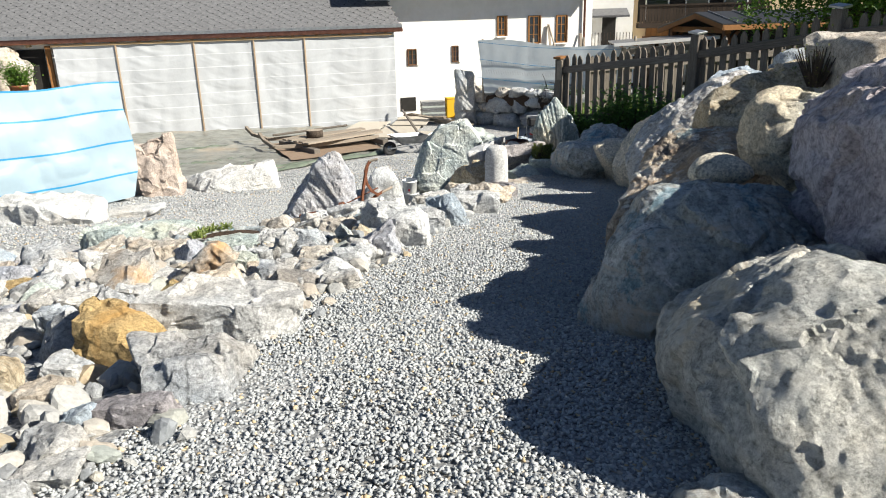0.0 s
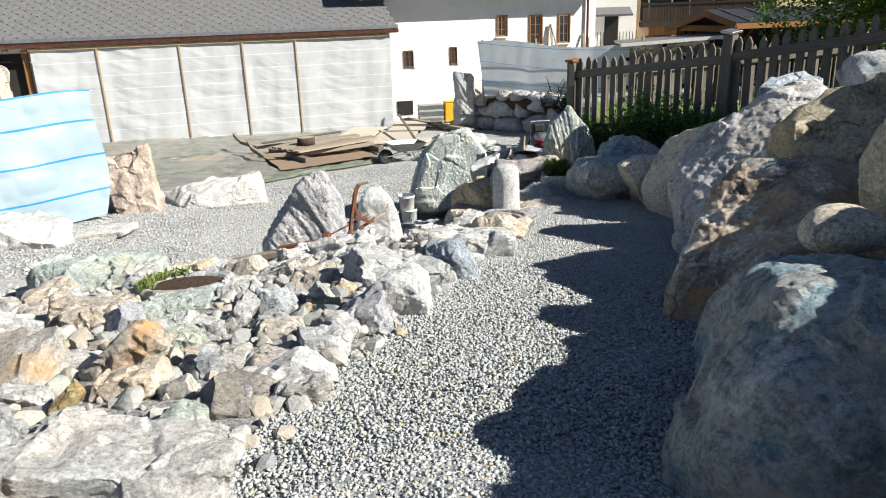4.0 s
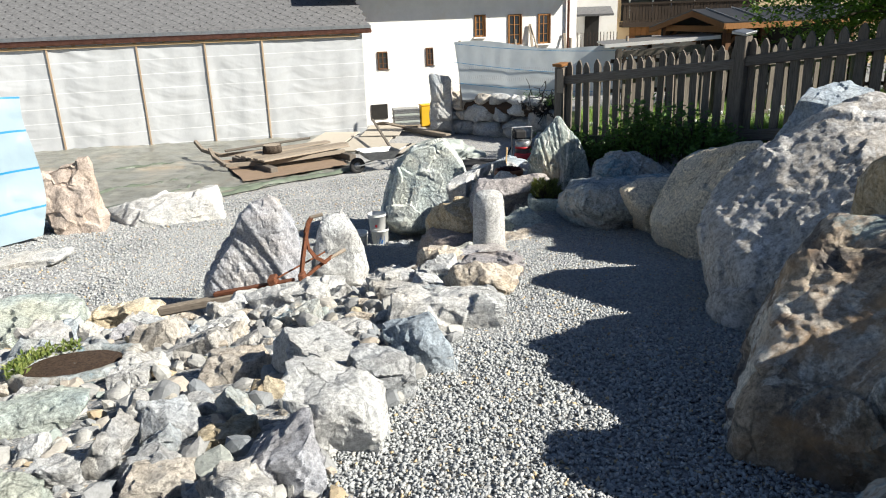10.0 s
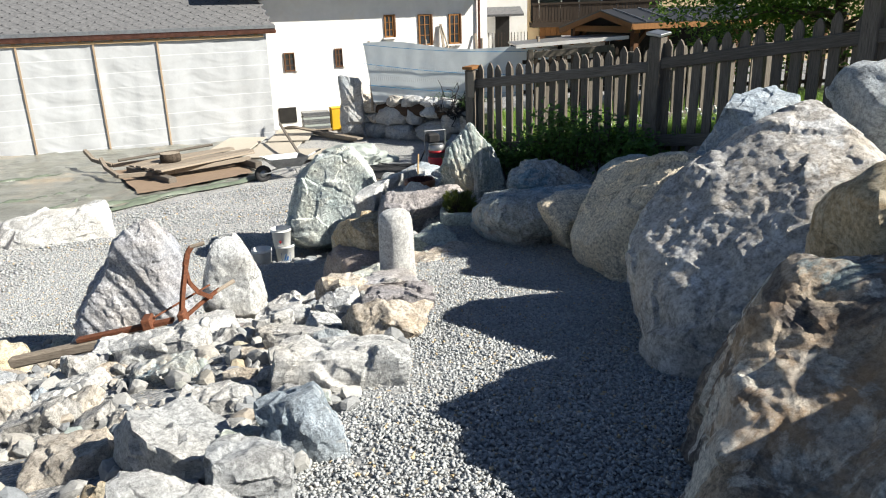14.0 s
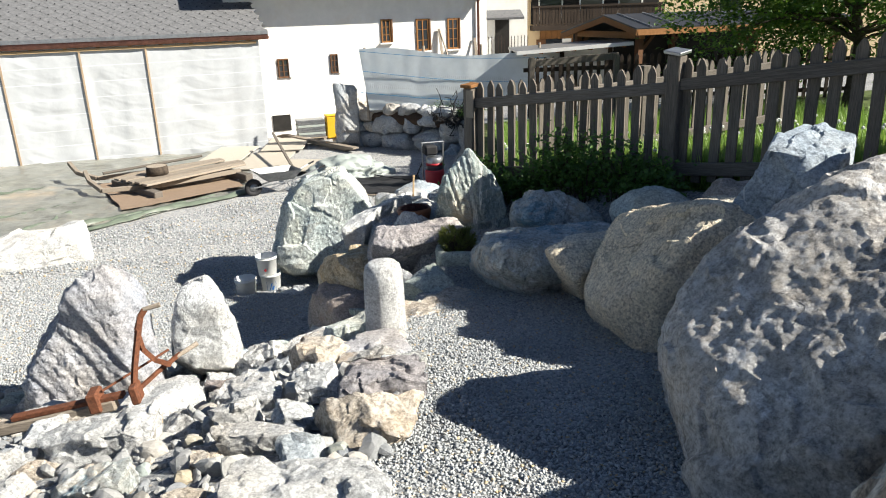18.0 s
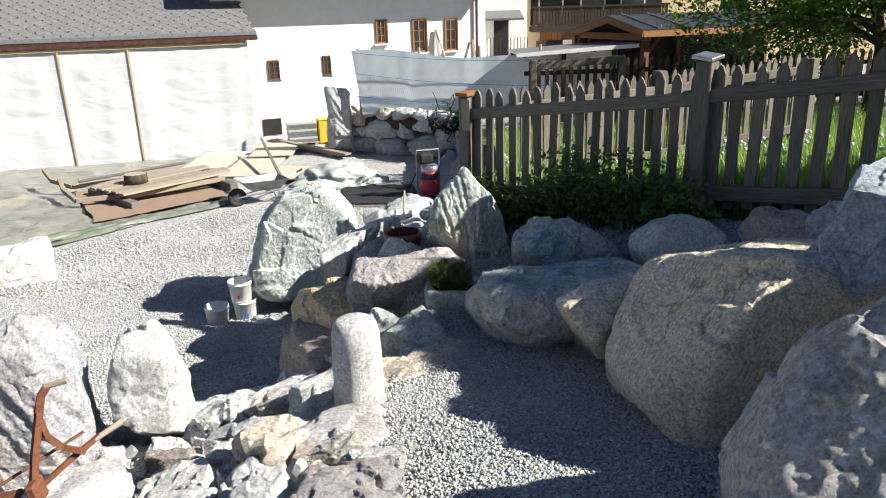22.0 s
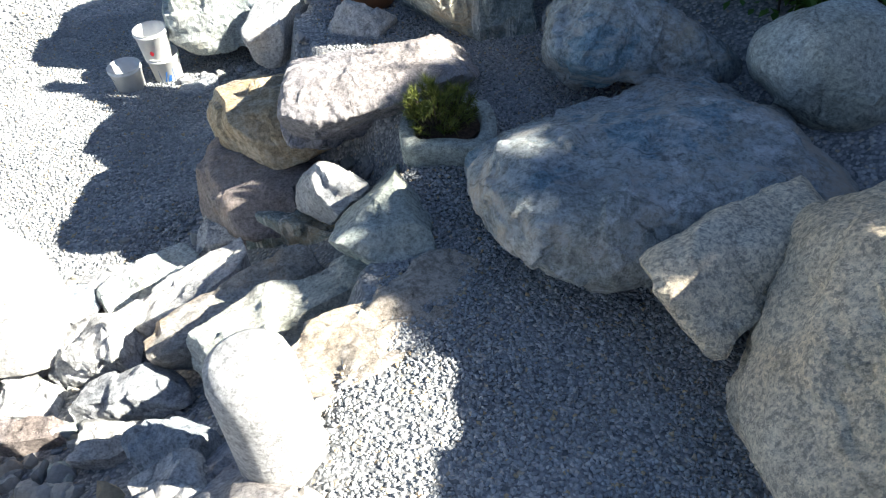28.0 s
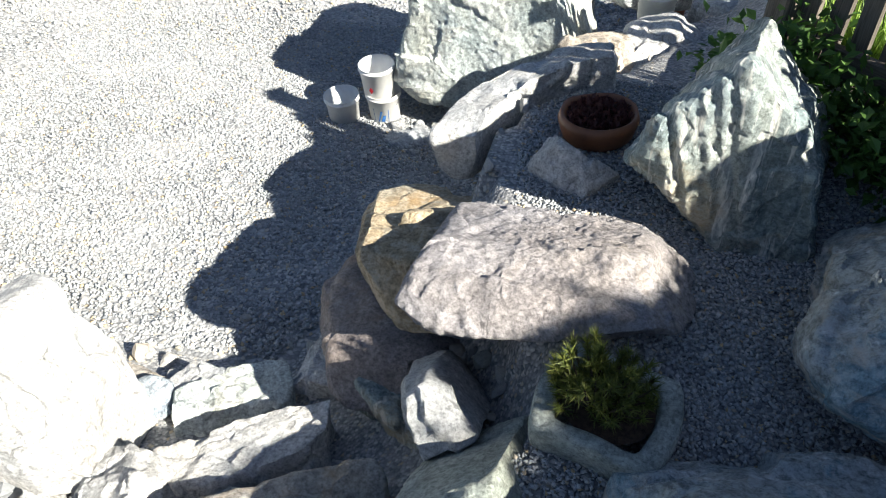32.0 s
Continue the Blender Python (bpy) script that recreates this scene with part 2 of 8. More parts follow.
    grain = u + tilt[None] * (u @ tilt)[:, None] * 2.2
    if sub > 3:
        x = x + way * (relief * size * 0.012 * (ridge(grain, 3.0, 3, seed + 7) - 0.3))[:, None]
    if sub > 5:
        x = x + way * (size * (crust * (ridge(u, 5.5, 3, seed + 10) - 0.3) + (0.018 * fbm(u, 15.0, 2, seed + 11) if sub > 6 else 0.0)))[:, None]
    if strata:
        axis = np.array(strata[0], float)
        axis /= np.linalg.norm(axis)
        line = (x @ axis) * strata[1] + 0.8 * fbm(u, 0.8, 2, seed + 13)
        x = x + way * (strata[2] * size * (vnoise(np.stack([line, 0.25 * u[:, 0], 0.25 * u[:, 2]], 1), seed + 15) - 0.5))[:, None]
    me = tri_mesh(name, x, f, smooth=True)
    me.set_sharp_from_angle(angle=radians(sharp))
    return me


def rock(name, label, at, half, rz=0, seed=1, mat=None, category="boulder", group="", lean=(0, 0), form=None, reach=None, **kw):
    """A single stone as a thing of its own."""
    if form or reach is not None:
        ob = part(name, broken_mesh(name, half, seed, form=form, reach=reach, **kw), mat)
    else:
        ob = part(name, rock_mesh(name, half, seed, **kw), mat)
    ob.matrix_world = pose(*at, lean[0], lean[1], rz)
    return tagged(ob, label, category, group)


# ---------------------------------------------------------------- materials
def nodes_of(name, rough=0.8, metal=0.0):
    m = bpy.data.materials.new(name)
    m.use_nodes = True
    t = m.node_tree
    b = t.nodes["Principled BSDF"]
    b.inputs["Roughness"].default_value = rough
    b.inputs["Specular IOR Level"].default_value = 0.5 if rough < 0.7 else 0.25
    b.inputs["Metallic"].default_value = metal
    return m, t, b


def add(t, kind, **values):
    n = t.nodes.new(kind)
    for key, value in values.items():
        n.inputs[key.replace("_", " ")].default_value = value
    return n


def coords(t, own=False, shift=True, squash=None):
    """Places in metres, shifted by chance from object to object."""
    if own:
        src = t.nodes.new("ShaderNodeTexCoord").outputs["Object"]
    else:
        src = t.nodes.new("ShaderNodeNewGeometry").outputs["Position"]
    if shift:
        info = t.nodes.new("ShaderNodeObjectInfo")
        mul = t.nodes.new("ShaderNodeMath")
        mul.operation = "MULTIPLY"
        mul.inputs[1].default_value = 91.7
        t.links.new(info.outputs["Random"], mul.inputs[0])
        a = t.nodes.new("ShaderNodeVectorMath")
        a.operation = "ADD"
        t.links.new(src, a.inputs[0])
        t.links.new(mul.outputs[0], a.inputs[1])
        src = a.outputs[0]
    if squash:
        mp = t.nodes.new("ShaderNodeMapping")
        mp.inputs["Scale"].default_value = squash[0]
        mp.inputs["Rotation"].default_value = [radians(q) for q in squash[1]]
        t.links.new(src, mp.inputs[0])
        src = mp.outputs[0]
    return src


def noise_at(t, src, scale, detail=4.0, rough=0.55, warp=0.0):
    n = t.nodes.new("ShaderNodeTexNoise")
    n.inputs["Scale"].default_value = scale
    n.inputs["Detail"].default_value = detail
    n.inputs["Roughness"].default_value = rough
    n.inputs["Distortion"].default_value = warp
    t.links.new(src, n.inputs["Vector"])
    return n.outputs["Fac"]


def ramp(t, fac, *stops):
    n = t.nodes.new("ShaderNodeValToRGB")
    r = n.color_ramp
    while len(r.elements) < len(stops):
        r.elements.new(0.5)
    for e, (pos, c) in zip(r.elements, stops):
        e.position = pos
        e.color = (*c, 1) if len(c) == 3 else (c[0],) * 3 + (1,)
    t.links.new(fac, n.inputs[0])
    return n.outputs[0]


def mix(t, fac, a, b, kind="MIX"):
    n = t.nodes.new("ShaderNodeMix")
    n.data_type = "RGBA"
    n.blend_type = kind
    for socket, value in ((n.inputs[0], fac), (n.inputs[6], a), (n.inputs[7], b)):
        if isinstance(value, (int, float)):
            socket.default_value = value
        elif isinstance(value, tuple):
            socket.default_value = (*value, 1)
        else:
            t.links.new(value, socket)
    return n.outputs[2]


def bump(t, b, height, strength, distance, chain=None):
    n = t.nodes.new("ShaderNodeBump")
    n.inputs["Strength"].default_value = strength
    n.inputs["Distance"].default_value = distance
    t.links.new(height, n.inputs["Height"])
    if chain is not None:
        t.links.new(chain, n.inputs["Normal"])
    t.links.new(n.outputs[0], b.inputs["Normal"])
    return n.outputs[0]


def stone(name, light, dark, stain=None, stain_at=0.6, vein=None, crust=None, speck=0.0, rough=0.85, band=None, relief=1.0, deep=0.75, patch=(), drift=0.6):
    """Natural stone: two tones, warm and cool drifts, mottling, pits, stains, patches, veins, cracks and a rough relief."""
    m, t, b = nodes_of(name, rough)
    src = coords(t)
    c = mix(t, ramp(t, noise_at(t, src, 2.3, 6, 0.6, 0.4), (0.35, (0,)), (0.68, (1,))), dark, light)
    c = mix(t, drift, c, ramp(t, noise_at(t, src, 1.4, 4, 0.6, 0.6), (0.34, (0.86, 0.96, 1.08)), (0.5, (1.0, 1.0, 1.0)), (0.66, (1.12, 1.0, 0.84))), "MULTIPLY")
    info = t.nodes.new("ShaderNodeObjectInfo")
    c = mix(t, 0.35, c, ramp(t, info.outputs["Random"], (0.0, (0.7,)), (1.0, (1.0,))), "MULTIPLY")
    for scale, start, end, tone in patch:
        c = mix(t, ramp(t, noise_at(t, src, scale, 9, 0.68, 0.9), (start, (0,)), (end, (0.9,))), c, tone)
    fine = noise_at(t, src, 34, 8, 0.7)
    c = mix(t, deep, c, ramp(t, fine, (0.34, (0.5,)), (0.56, (1.0,))), "MULTIPLY")
    c = mix(t, deep, c, ramp(t, noise_at(t, src, 7.5, 9, 0.72, 0.5), (0.36, (0.62,)), (0.5, (1.0,))), "MULTIPLY")
    grit = noise_at(t, src, 58, 5, 0.85)
    c = mix(t, 0.85, c, ramp(t, grit, (0.36, (0.42,)), (0.5, (0.93,)), (0.62, (1.25,))), "MULTIPLY")
    if band:
        w = coords(t, squash=band[0])
        c = mix(t, ramp(t, noise_at(t, w, band[1], 5, 0.6, 0.6), (0.54, (0,)), (0.68, (1,))), c, band[2])
    if stain:
        c = mix(t, ramp(t, noise_at(t, src, 1.7, 5, 0.65, 0.8), (stain_at - 0.03, (0,)), (stain_at + 0.17, (0.85,))), c, stain)
    if vein:
        vn = t.nodes.new("ShaderNodeTexVoronoi")
        vn.feature = "DISTANCE_TO_EDGE"
        vn.inputs["Scale"].default_value = 3.1
        t.links.new(coords(t, squash=((1, 0.45, 1.2), (30, 20, 40))), vn.inputs["Vector"])
        near = ramp(t, vn.outputs["Distance"], (0.0, (1,)), (0.009, (0,)))
        keep = mix(t, 1.0, near, ramp(t, noise_at(t, src, 3.0), (0.56, (0,)), (0.66, (1,))), "MULTIPLY")
        c = mix(t, keep, c, vein)
    if crust:
        c = mix(t, ramp(t, noise_at(t, src, 17, 8, 0.75), (0.48, (0,)), (0.68, (0.8,))), c, crust)
    if speck:
        c = mix(t, ramp(t, noise_at(t, src, 55, 4, 0.7), (0.52, (0,)), (0.58, (speck,))), c, (0.22, 0.2, 0.18))
    # fractures: narrow, broken lines
    crack = t.nodes.new("ShaderNodeTexVoronoi")
    crack.feature = "DISTANCE_TO_EDGE"
    crack.inputs["Scale"].default_value = 2.4
    warp = t.nodes.new("ShaderNodeVectorMath")
    warp.operation = "MULTIPLY_ADD"
    wn = t.nodes.new("ShaderNodeTexNoise")
    wn.inputs["Scale"].default_value = 4.5
    wn.inputs["Detail"].default_value = 5.0
    own = coords(t, squash=((1.0, 1.0, 0.6), (25, 40, 15)))
    t.links.new(own, wn.inputs["Vector"])
    t.links.new(wn.outputs["Color"], warp.inputs[0])
    warp.inputs[1].default_value = (0.3, 0.3, 0.3)
    t.links.new(own, warp.inputs[2])
    t.links.new(warp.outputs[0], crack.inputs["Vector"])
    line = ramp(t, crack.outputs["Distance"], (0.0, (0.0,)), (0.02, (1.0,)))
    line = mix(t, ramp(t, noise_at(t, src, 2.1, 3), (0.5, (0,)), (0.6, (1,))), (1.0, 1.0, 1.0), line)
    c = mix(t, 0.35, c, line, "MULTIPLY")
    t.links.new(c, b.inputs["Base Color"])
    coarse = noise_at(t, src, 9, 9, 0.7, 0.3)
    chain = bump(t, b, coarse, min(1.0, 0.75 * relief), 0.02)
    chain = bump(t, b, line, 0.7, 0.01, chain)
    chain = bump(t, b, fine, min(1.0, 0.9 * relief), 0.012, chain)
    bump(t, b, noise_at(t, src, 120, 5, 0.75), 0.9, 0.007, chain)
    return m


M_GREY = stone("grey_limestone", (0.64, 0.64, 0.63), (0.42, 0.43, 0.44))
M_WHITE = stone("white_limestone", (0.76, 0.75, 0.725), (0.57, 0.57, 0.56), stain=(0.64, 0.57, 0.46), stain_at=0.68, drift=0.3, deep=0.6)
M_BLUE = stone("blue_grey_stone", (0.54, 0.575, 0.565), (0.32, 0.36, 0.365), band=(((1.2, 2.2, 9), (24, 8, 0)), 1.6, (0.5, 0.46, 0.4)), stain=(0.56, 0.47, 0.36), stain_at=0.58, crust=(0.5, 0.55, 0.58), patch=((1.8, 0.52, 0.58, (0.5, 0.47, 0.42)), (2.6, 0.54, 0.6, (0.22, 0.35, 0.42)), (5.0, 0.56, 0.62, (0.68, 0.7, 0.69))))
M_GREEN = stone("green_schist", (0.64, 0.69, 0.64), (0.44, 0.5, 0.47))
M_BAND = stone("banded_schist", (0.52, 0.57, 0.53), (0.29, 0.36, 0.36), stain=(0.6, 0.44, 0.24), stain_at=0.53, band=(((12, 12, 0.9), (14, 10, 0)), 2.2, (0.85, 0.84, 0.76)))
M_PURPLE = stone("purple_stone", (0.6, 0.56, 0.61), (0.38, 0.345, 0.4), crust=(0.68, 0.65, 0.68), relief=1.3, patch=((3.1, 0.57, 0.63, (0.7, 0.69, 0.7)), (2.2, 0.6, 0.65, (0.55, 0.48, 0.42))))
M_OCHRE = stone("ochre_stone", (0.66, 0.56, 0.41), (0.47, 0.385, 0.26), stain=(0.58, 0.32, 0.09), stain_at=0.58, crust=(0.62, 0.57, 0.46))
M_RUST = stone("rusty_stone", (0.62, 0.55, 0.46), (0.42, 0.365, 0.31), stain=(0.5, 0.31, 0.16), stain_at=0.54, deep=0.7, patch=((1.5, 0.52, 0.56, (0.17, 0.15, 0.14)), (2.7, 0.53, 0.57, (0.8, 0.77, 0.7)), (1.9, 0.57, 0.61, (0.36, 0.44, 0.45))))
M_CRUST = stone("crusted_stone", (0.66, 0.635, 0.6), (0.47, 0.455, 0.44), crust=(0.7, 0.7, 0.7), deep=0.7, patch=((1.3, 0.52, 0.6, (0.6, 0.53, 0.45)), (3.4, 0.56, 0.62, (0.8, 0.8, 0.8)), (4.2, 0.61, 0.66, (0.27, 0.28, 0.3))))
M_GRANITE = stone("granite", (0.93, 0.83, 0.66), (0.8, 0.7, 0.54), stain=(0.7, 0.56, 0.38), stain_at=0.64, speck=0.6, deep=0.3, drift=0.5)
M_PINK = stone("pinkish_stone", (0.48, 0.43, 0.41), (0.31, 0.275, 0.27), stain=(0.4, 0.28, 0.2), stain_at=0.6)
M_BEIGE = stone("beige_stone", (0.68, 0.61, 0.52), (0.5, 0.44, 0.37), stain=(0.5, 0.38, 0.22), stain_at=0.62, crust=(0.62, 0.58, 0.52))
M_GOLD = stone("golden_stone", (0.6, 0.46, 0.23), (0.45, 0.33, 0.17), stain=(0.5, 0.26, 0.06), stain_at=0.55)
M_BROWNISH = stone("brown_grey_stone", (0.46, 0.43, 0.39), (0.28, 0.265, 0.25), stain=(0.4, 0.3, 0.2), stain_at=0.6)
M_GOLDW = stone("pale_yellow_stone", (0.78, 0.7, 0.54), (0.6, 0.53, 0.42))
M_RED = stone("reddish_stone", (0.66, 0.56, 0.49), (0.5, 0.41, 0.35), drift=0.3)


M_PITTED = stone("pitted_limestone", (0.77, 0.73, 0.64), (0.58, 0.56, 0.5), stain=(0.66, 0.55, 0.38), stain_at=0.6, crust=(0.58, 0.57, 0.54), relief=1.3)
M_LILAC = stone("lilac_white_slab", (0.5, 0.475, 0.475), (0.37, 0.35, 0.36), stain=(0.66, 0.54, 0.4), stain_at=0.64, drift=0.4)
M_GREENW = stone("green_white_stone", (0.8, 0.82, 0.77), (0.6, 0.65, 0.6), stain=(0.56, 0.5, 0.4), stain_at=0.68)
M_SLABGREY = stone("violet_grey_slab", (0.6, 0.595, 0.61), (0.43, 0.43, 0.46))
M_RUSTW = stone("rust_streaked_white_stone", (0.64, 0.61, 0.56), (0.44, 0.41, 0.37), stain=(0.5, 0.3, 0.13), stain_at=0.56)
M_BLUEW = stone("blue_white_stone", (0.56, 0.6, 0.63), (0.38, 0.43, 0.47), vein=(0.7, 0.71, 0.7))


def gravel_material(name, size, tint, cells=True):
    m, t, b = nodes_of(name, 0.9)
    src = coords(t, shift=False)
    v = t.nodes.new("ShaderNodeTexVoronoi")
    v.inputs["Scale"].default_value = 1 / size
    t.links.new(src, v.inputs["Vector"])
    sep = t.nodes.new("ShaderNodeSeparateColor")
    t.links.new(v.outputs["Color"], sep.inputs[0])
    c = ramp(t, sep.outputs[0], (0.0, (0.15, 0.16, 0.17)), (0.3, (0.29, 0.295, 0.3)), (0.7, (0.42, 0.42, 0.42)), (0.93, (0.62, 0.61, 0.58)), (1.0, (0.52, 0.42, 0.28)))
    # colour darkens towards cell edges, painting shade between the pebbles
    c = mix(t, 0.6, c, ramp(t, v.outputs["Distance"], (0.3, (1.0,)), (0.75, (0.45,))), "MULTIPLY")
    big = noise_at(t, src, 0.9, 5)
    c = mix(t, ramp(t, big, (0.4, (0.0,)), (0.62, (0.4,))), c, tint)
    t.links.new(c, b.inputs["Base Color"])
    inv = ramp(t, v.outputs["Distance"], (0.0, (1,)), (0.8, (0,)))
    chain = bump(t, b, inv, 0.6, size * 0.4)
    bump(t, b, noise_at(t, src, 160, 3), 0.3, 0.004, chain)
    return m


# low tint paints the shaded gaps between loose chips
M_BED = gravel_material("gravel_bed", 0.015, (0.15, 0.153, 0.156))
M_YARD = gravel_material("yard_gravel", 0.026, (0.44, 0.435, 0.425))


def chips_material():
    m, t, b = nodes_of("gravel_chips", 0.85)
    g = t.nodes.new("ShaderNodeNewGeometry")
    c = ramp(t, g.outputs["Random Per Island"], (0.0, (0.27, 0.285, 0.3)), (0.22, (0.35, 0.365, 0.375)), (0.55, (0.42, 0.435, 0.44)), (0.86, (0.5, 0.515, 0.51)), (0.95, (0.6, 0.59, 0.57)), (0.98, (0.55, 0.43, 0.27)))
    fine = noise_at(t, coords(t, shift=False), 190, 3)
    c = mix(t, 0.5, c, ramp(t, fine, (0.3, (0.55,)), (0.65, (1.0,))), "MULTIPLY")
    t.links.new(c, b.inputs["Base Color"])
    bump(t, b, fine, 0.4, 0.003)
    return m


M_CHIPS = chips_material()


def plain(name, colour, rough=0.6, metal=0.0, vary=0.12, scale=14.0, relief=0.2, dist=0.004, dirt=None):
    """Paint, metal, plastic: one colour with slight wear and unevenness."""
    m, t, b = nodes_of(name, rough, metal)
    src = coords(t)
    c = mix(t, 1.0, tuple(colour), ramp(t, noise_at(t, src, scale, 6, 0.65), (0.3, (1 - 2 * vary,)), (0.7, (1.0,))), "MULTIPLY")
    if dirt:
        c = mix(t, ramp(t, noise_at(t, src, scale * 0.3, 6, 0.7), (0.52, (0,)), (0.7, (0.8,))), c, dirt)
    t.links.new(c, b.inputs["Base Color"])
    if relief:
        bump(t, b, noise_at(t, src, scale * 4, 4), relief, dist)
    return m


def wood(name, light, dark, along=(1, 1, 14), turn=(0, 0, 0), own=True, rough=0.8):
    """Weathered timber with grain along one axis of the object."""
    m, t, b = nodes_of(name, rough)
    src = coords(t, own=own, squash=(along, turn))
    g = noise_at(t, src, 5.0, 8, 0.7, 0.3)
    c = mix(t, ramp(t, g, (0.3, (0,)), (0.7, (1,))), dark, light)
    info = t.nodes.new("ShaderNodeObjectInfo")
    c = mix(t, 0.55, c, ramp(t, info.outputs["Random"], (0.0, (0.45,)), (1.0, (1.0,))), "MULTIPLY")
    t.links.new(c, b.inputs["Base Color"])
    bump(t, b, g, 0.5, 0.006)
    return m


M_FENCE = wood("fence_timber", (0.26, 0.225, 0.185), (0.07, 0.058, 0.048), (30, 30, 1.2))
M_RAIL = wood("rail_timber", (0.25, 0.22, 0.19), (0.08, 0.065, 0.05), (1.2, 30, 30))
M_OLD = wood("old_plank_timber", (0.48, 0.41, 0.33), (0.2, 0.16, 0.12), (1.5, 30, 30))
M_NEW = wood("fresh_timber", (0.62, 0.45, 0.26), (0.42, 0.28, 0.14), (20, 20, 1.5))
M_BROWN = wood("brown_stained_timber", (0.2, 0.1, 0.05), (0.1, 0.045, 0.02), (20, 20, 2))
M_HONEY = wood("honey_timber", (0.36, 0.17, 0.06), (0.2, 0.09, 0.03), (20, 20, 2))
M_RAILS = wood("balcony_timber", (0.06, 0.042, 0.03), (0.025, 0.018, 0.013), (20, 20, 2))
M_WALL = plain("white_render", (0.83, 0.81, 0.77), 0.9, 0, 0.05, 3.0, 0.3, 0.006, (0.74, 0.69, 0.6))
M_CREAM = plain("cream_render", (0.72, 0.55, 0.34), 0.9, 0, 0.05, 2.0, 0.2, 0.005)
M_SLATE = plain("roof_shingle", (0.19, 0.19, 0.195), 0.75, 0, 0.25, 9.0, 0.3, 0.004)
M_COPPER = plain("copper", (0.3, 0.14, 0.1), 0.35, 0.9, 0.25, 6.0, 0.1)
M_METAL = plain("grey_metal", (0.4, 0.41, 0.42), 0.4, 0.8, 0.2, 10)
M_DARKROOF = plain("dark_sheet_roof", (0.03, 0.032, 0.036), 0.5, 0.1, 0.2, 4.0, 0.1)
M_RUSTY = plain("rusty_iron", (0.22, 0.085, 0.045), 0.8, 0.15, 0.3, 40, 0.5, 0.002, (0.1, 0.05, 0.035))
M_BUCKET = plain("white_plastic", (0.8, 0.8, 0.78), 0.4, 0, 0.06, 20, 0.05, 0.001, (0.62, 0.6, 0.55))
M_BLUEPRINT = plain("blue_print", (0.03, 0.13, 0.36), 0.45, 0, 0.05, 20, 0)
M_REDPRINT = plain("red_print", (0.55, 0.03, 0.04), 0.45, 0, 0.05, 20, 0)
M_YELLOW = plain("yellow_plastic", (0.72, 0.42, 0.02), 0.5, 0, 0.08, 8, 0)
M_BLACK = plain("black_rubber", (0.03, 0.03, 0.032), 0.7, 0, 0.2, 10, 0.1)
# near-black colour standing in for unlit insides and shade
M_DARK = plain("interior_and_shade_dark", (0.03, 0.028, 0.026), 0.9, 0, 0.2, 4, 0)
M_SOIL = plain("dark_soil", (0.11, 0.072, 0.05), 0.95, 0, 0.4, 60, 0.9, 0.012)
M_TERRA = plain("brown_glazed_clay", (0.32, 0.12, 0.05), 0.45, 0, 0.2, 12, 0.15, 0.002)
M_BLUESTRIPE = plain("blue_tape", (0.01, 0.22, 0.45), 0.5, 0, 0.1, 8, 0)
M_PLY = wood("plywood", (0.34, 0.25, 0.18), (0.23, 0.165, 0.115), (1, 14, 14))
M_SHEET = plain("white_sheeting", (0.5, 0.515, 0.53), 0.28, 0, 0.06, 1.2, 0.4, 0.02)
M_BLUESHEET = plain("pale_blue_sheeting", (0.27, 0.355, 0.41), 0.45, 0, 0.03, 3.0, 0.3, 0.008)
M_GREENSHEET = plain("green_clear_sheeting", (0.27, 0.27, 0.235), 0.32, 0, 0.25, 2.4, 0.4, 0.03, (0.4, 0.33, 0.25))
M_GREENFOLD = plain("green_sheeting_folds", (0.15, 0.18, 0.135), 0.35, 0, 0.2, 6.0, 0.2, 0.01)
M_GREYSHEET = plain("grey_green_tarpaulin", (0.4, 0.44, 0.41), 0.5, 0, 0.1, 5, 0.4, 0.015)


def glass_material():
    m, t, b = nodes_of("window_glass", 0.08)
    b.inputs["Base Color"].default_value = (0.03, 0.035, 0.04, 1)
    b.inputs["Specular IOR Level"].default_value = 0.8
    return m


M_GLASS = glass_material()


def leaf_material(name, a, b2, rough=0.5):
    m, t, b = nodes_of(name, rough)
    g = t.nodes.new("ShaderNodeNewGeometry")
    c = ramp(t, g.outputs["Random Per Island"], (0.0, a), (1.0, b2))
    t.links.new(c, b.inputs["Base Color"])
    tr = t.nodes.new("ShaderNodeBsdfTranslucent")
    t.links.new(c, tr.inputs["Color"])
    ms = t.nodes.new("ShaderNodeMixShader")
    ms.inputs[0].default_value = 0.4
    t.links.new(b.outputs[0], ms.inputs[1])
    t.links.new(tr.outputs[0], ms.inputs[2])
    t.links.new(ms.outputs[0], t.nodes["Material Output"].inputs[0])
    return m


M_GRASS = leaf_material("meadow_grass", (0.13, 0.25, 0.035), (0.3, 0.43, 0.08))
M_LEAF = leaf_material("shrub_leaves", (0.05, 0.12, 0.025), (0.13, 0.25, 0.05))
M_TREELEAF = leaf_material("tree_leaves", (0.04, 0.11, 0.015), (0.14, 0.24, 0.03))
M_PINE = leaf_material("pine_needles", (0.07, 0.1, 0.02), (0.2, 0.22, 0.05), 0.6)
M_SUCC = leaf_material("succulents", (0.13, 0.2, 0.05), (0.3, 0.34, 0.1))
M_PURPLELEAF = leaf_material("dark_red_succulents", (0.06, 0.02, 0.02), (0.16, 0.06, 0.05))
M_BARK = plain("bark", (0.11, 0.085, 0.065), 0.95, 0, 0.35, 16, 0.8, 0.02)
M_MEADOW = plain("meadow_ground", (0.11, 0.15, 0.04), 0.95, 0, 0.35, 3.0, 0.6, 0.03, (0.2, 0.2, 0.08))
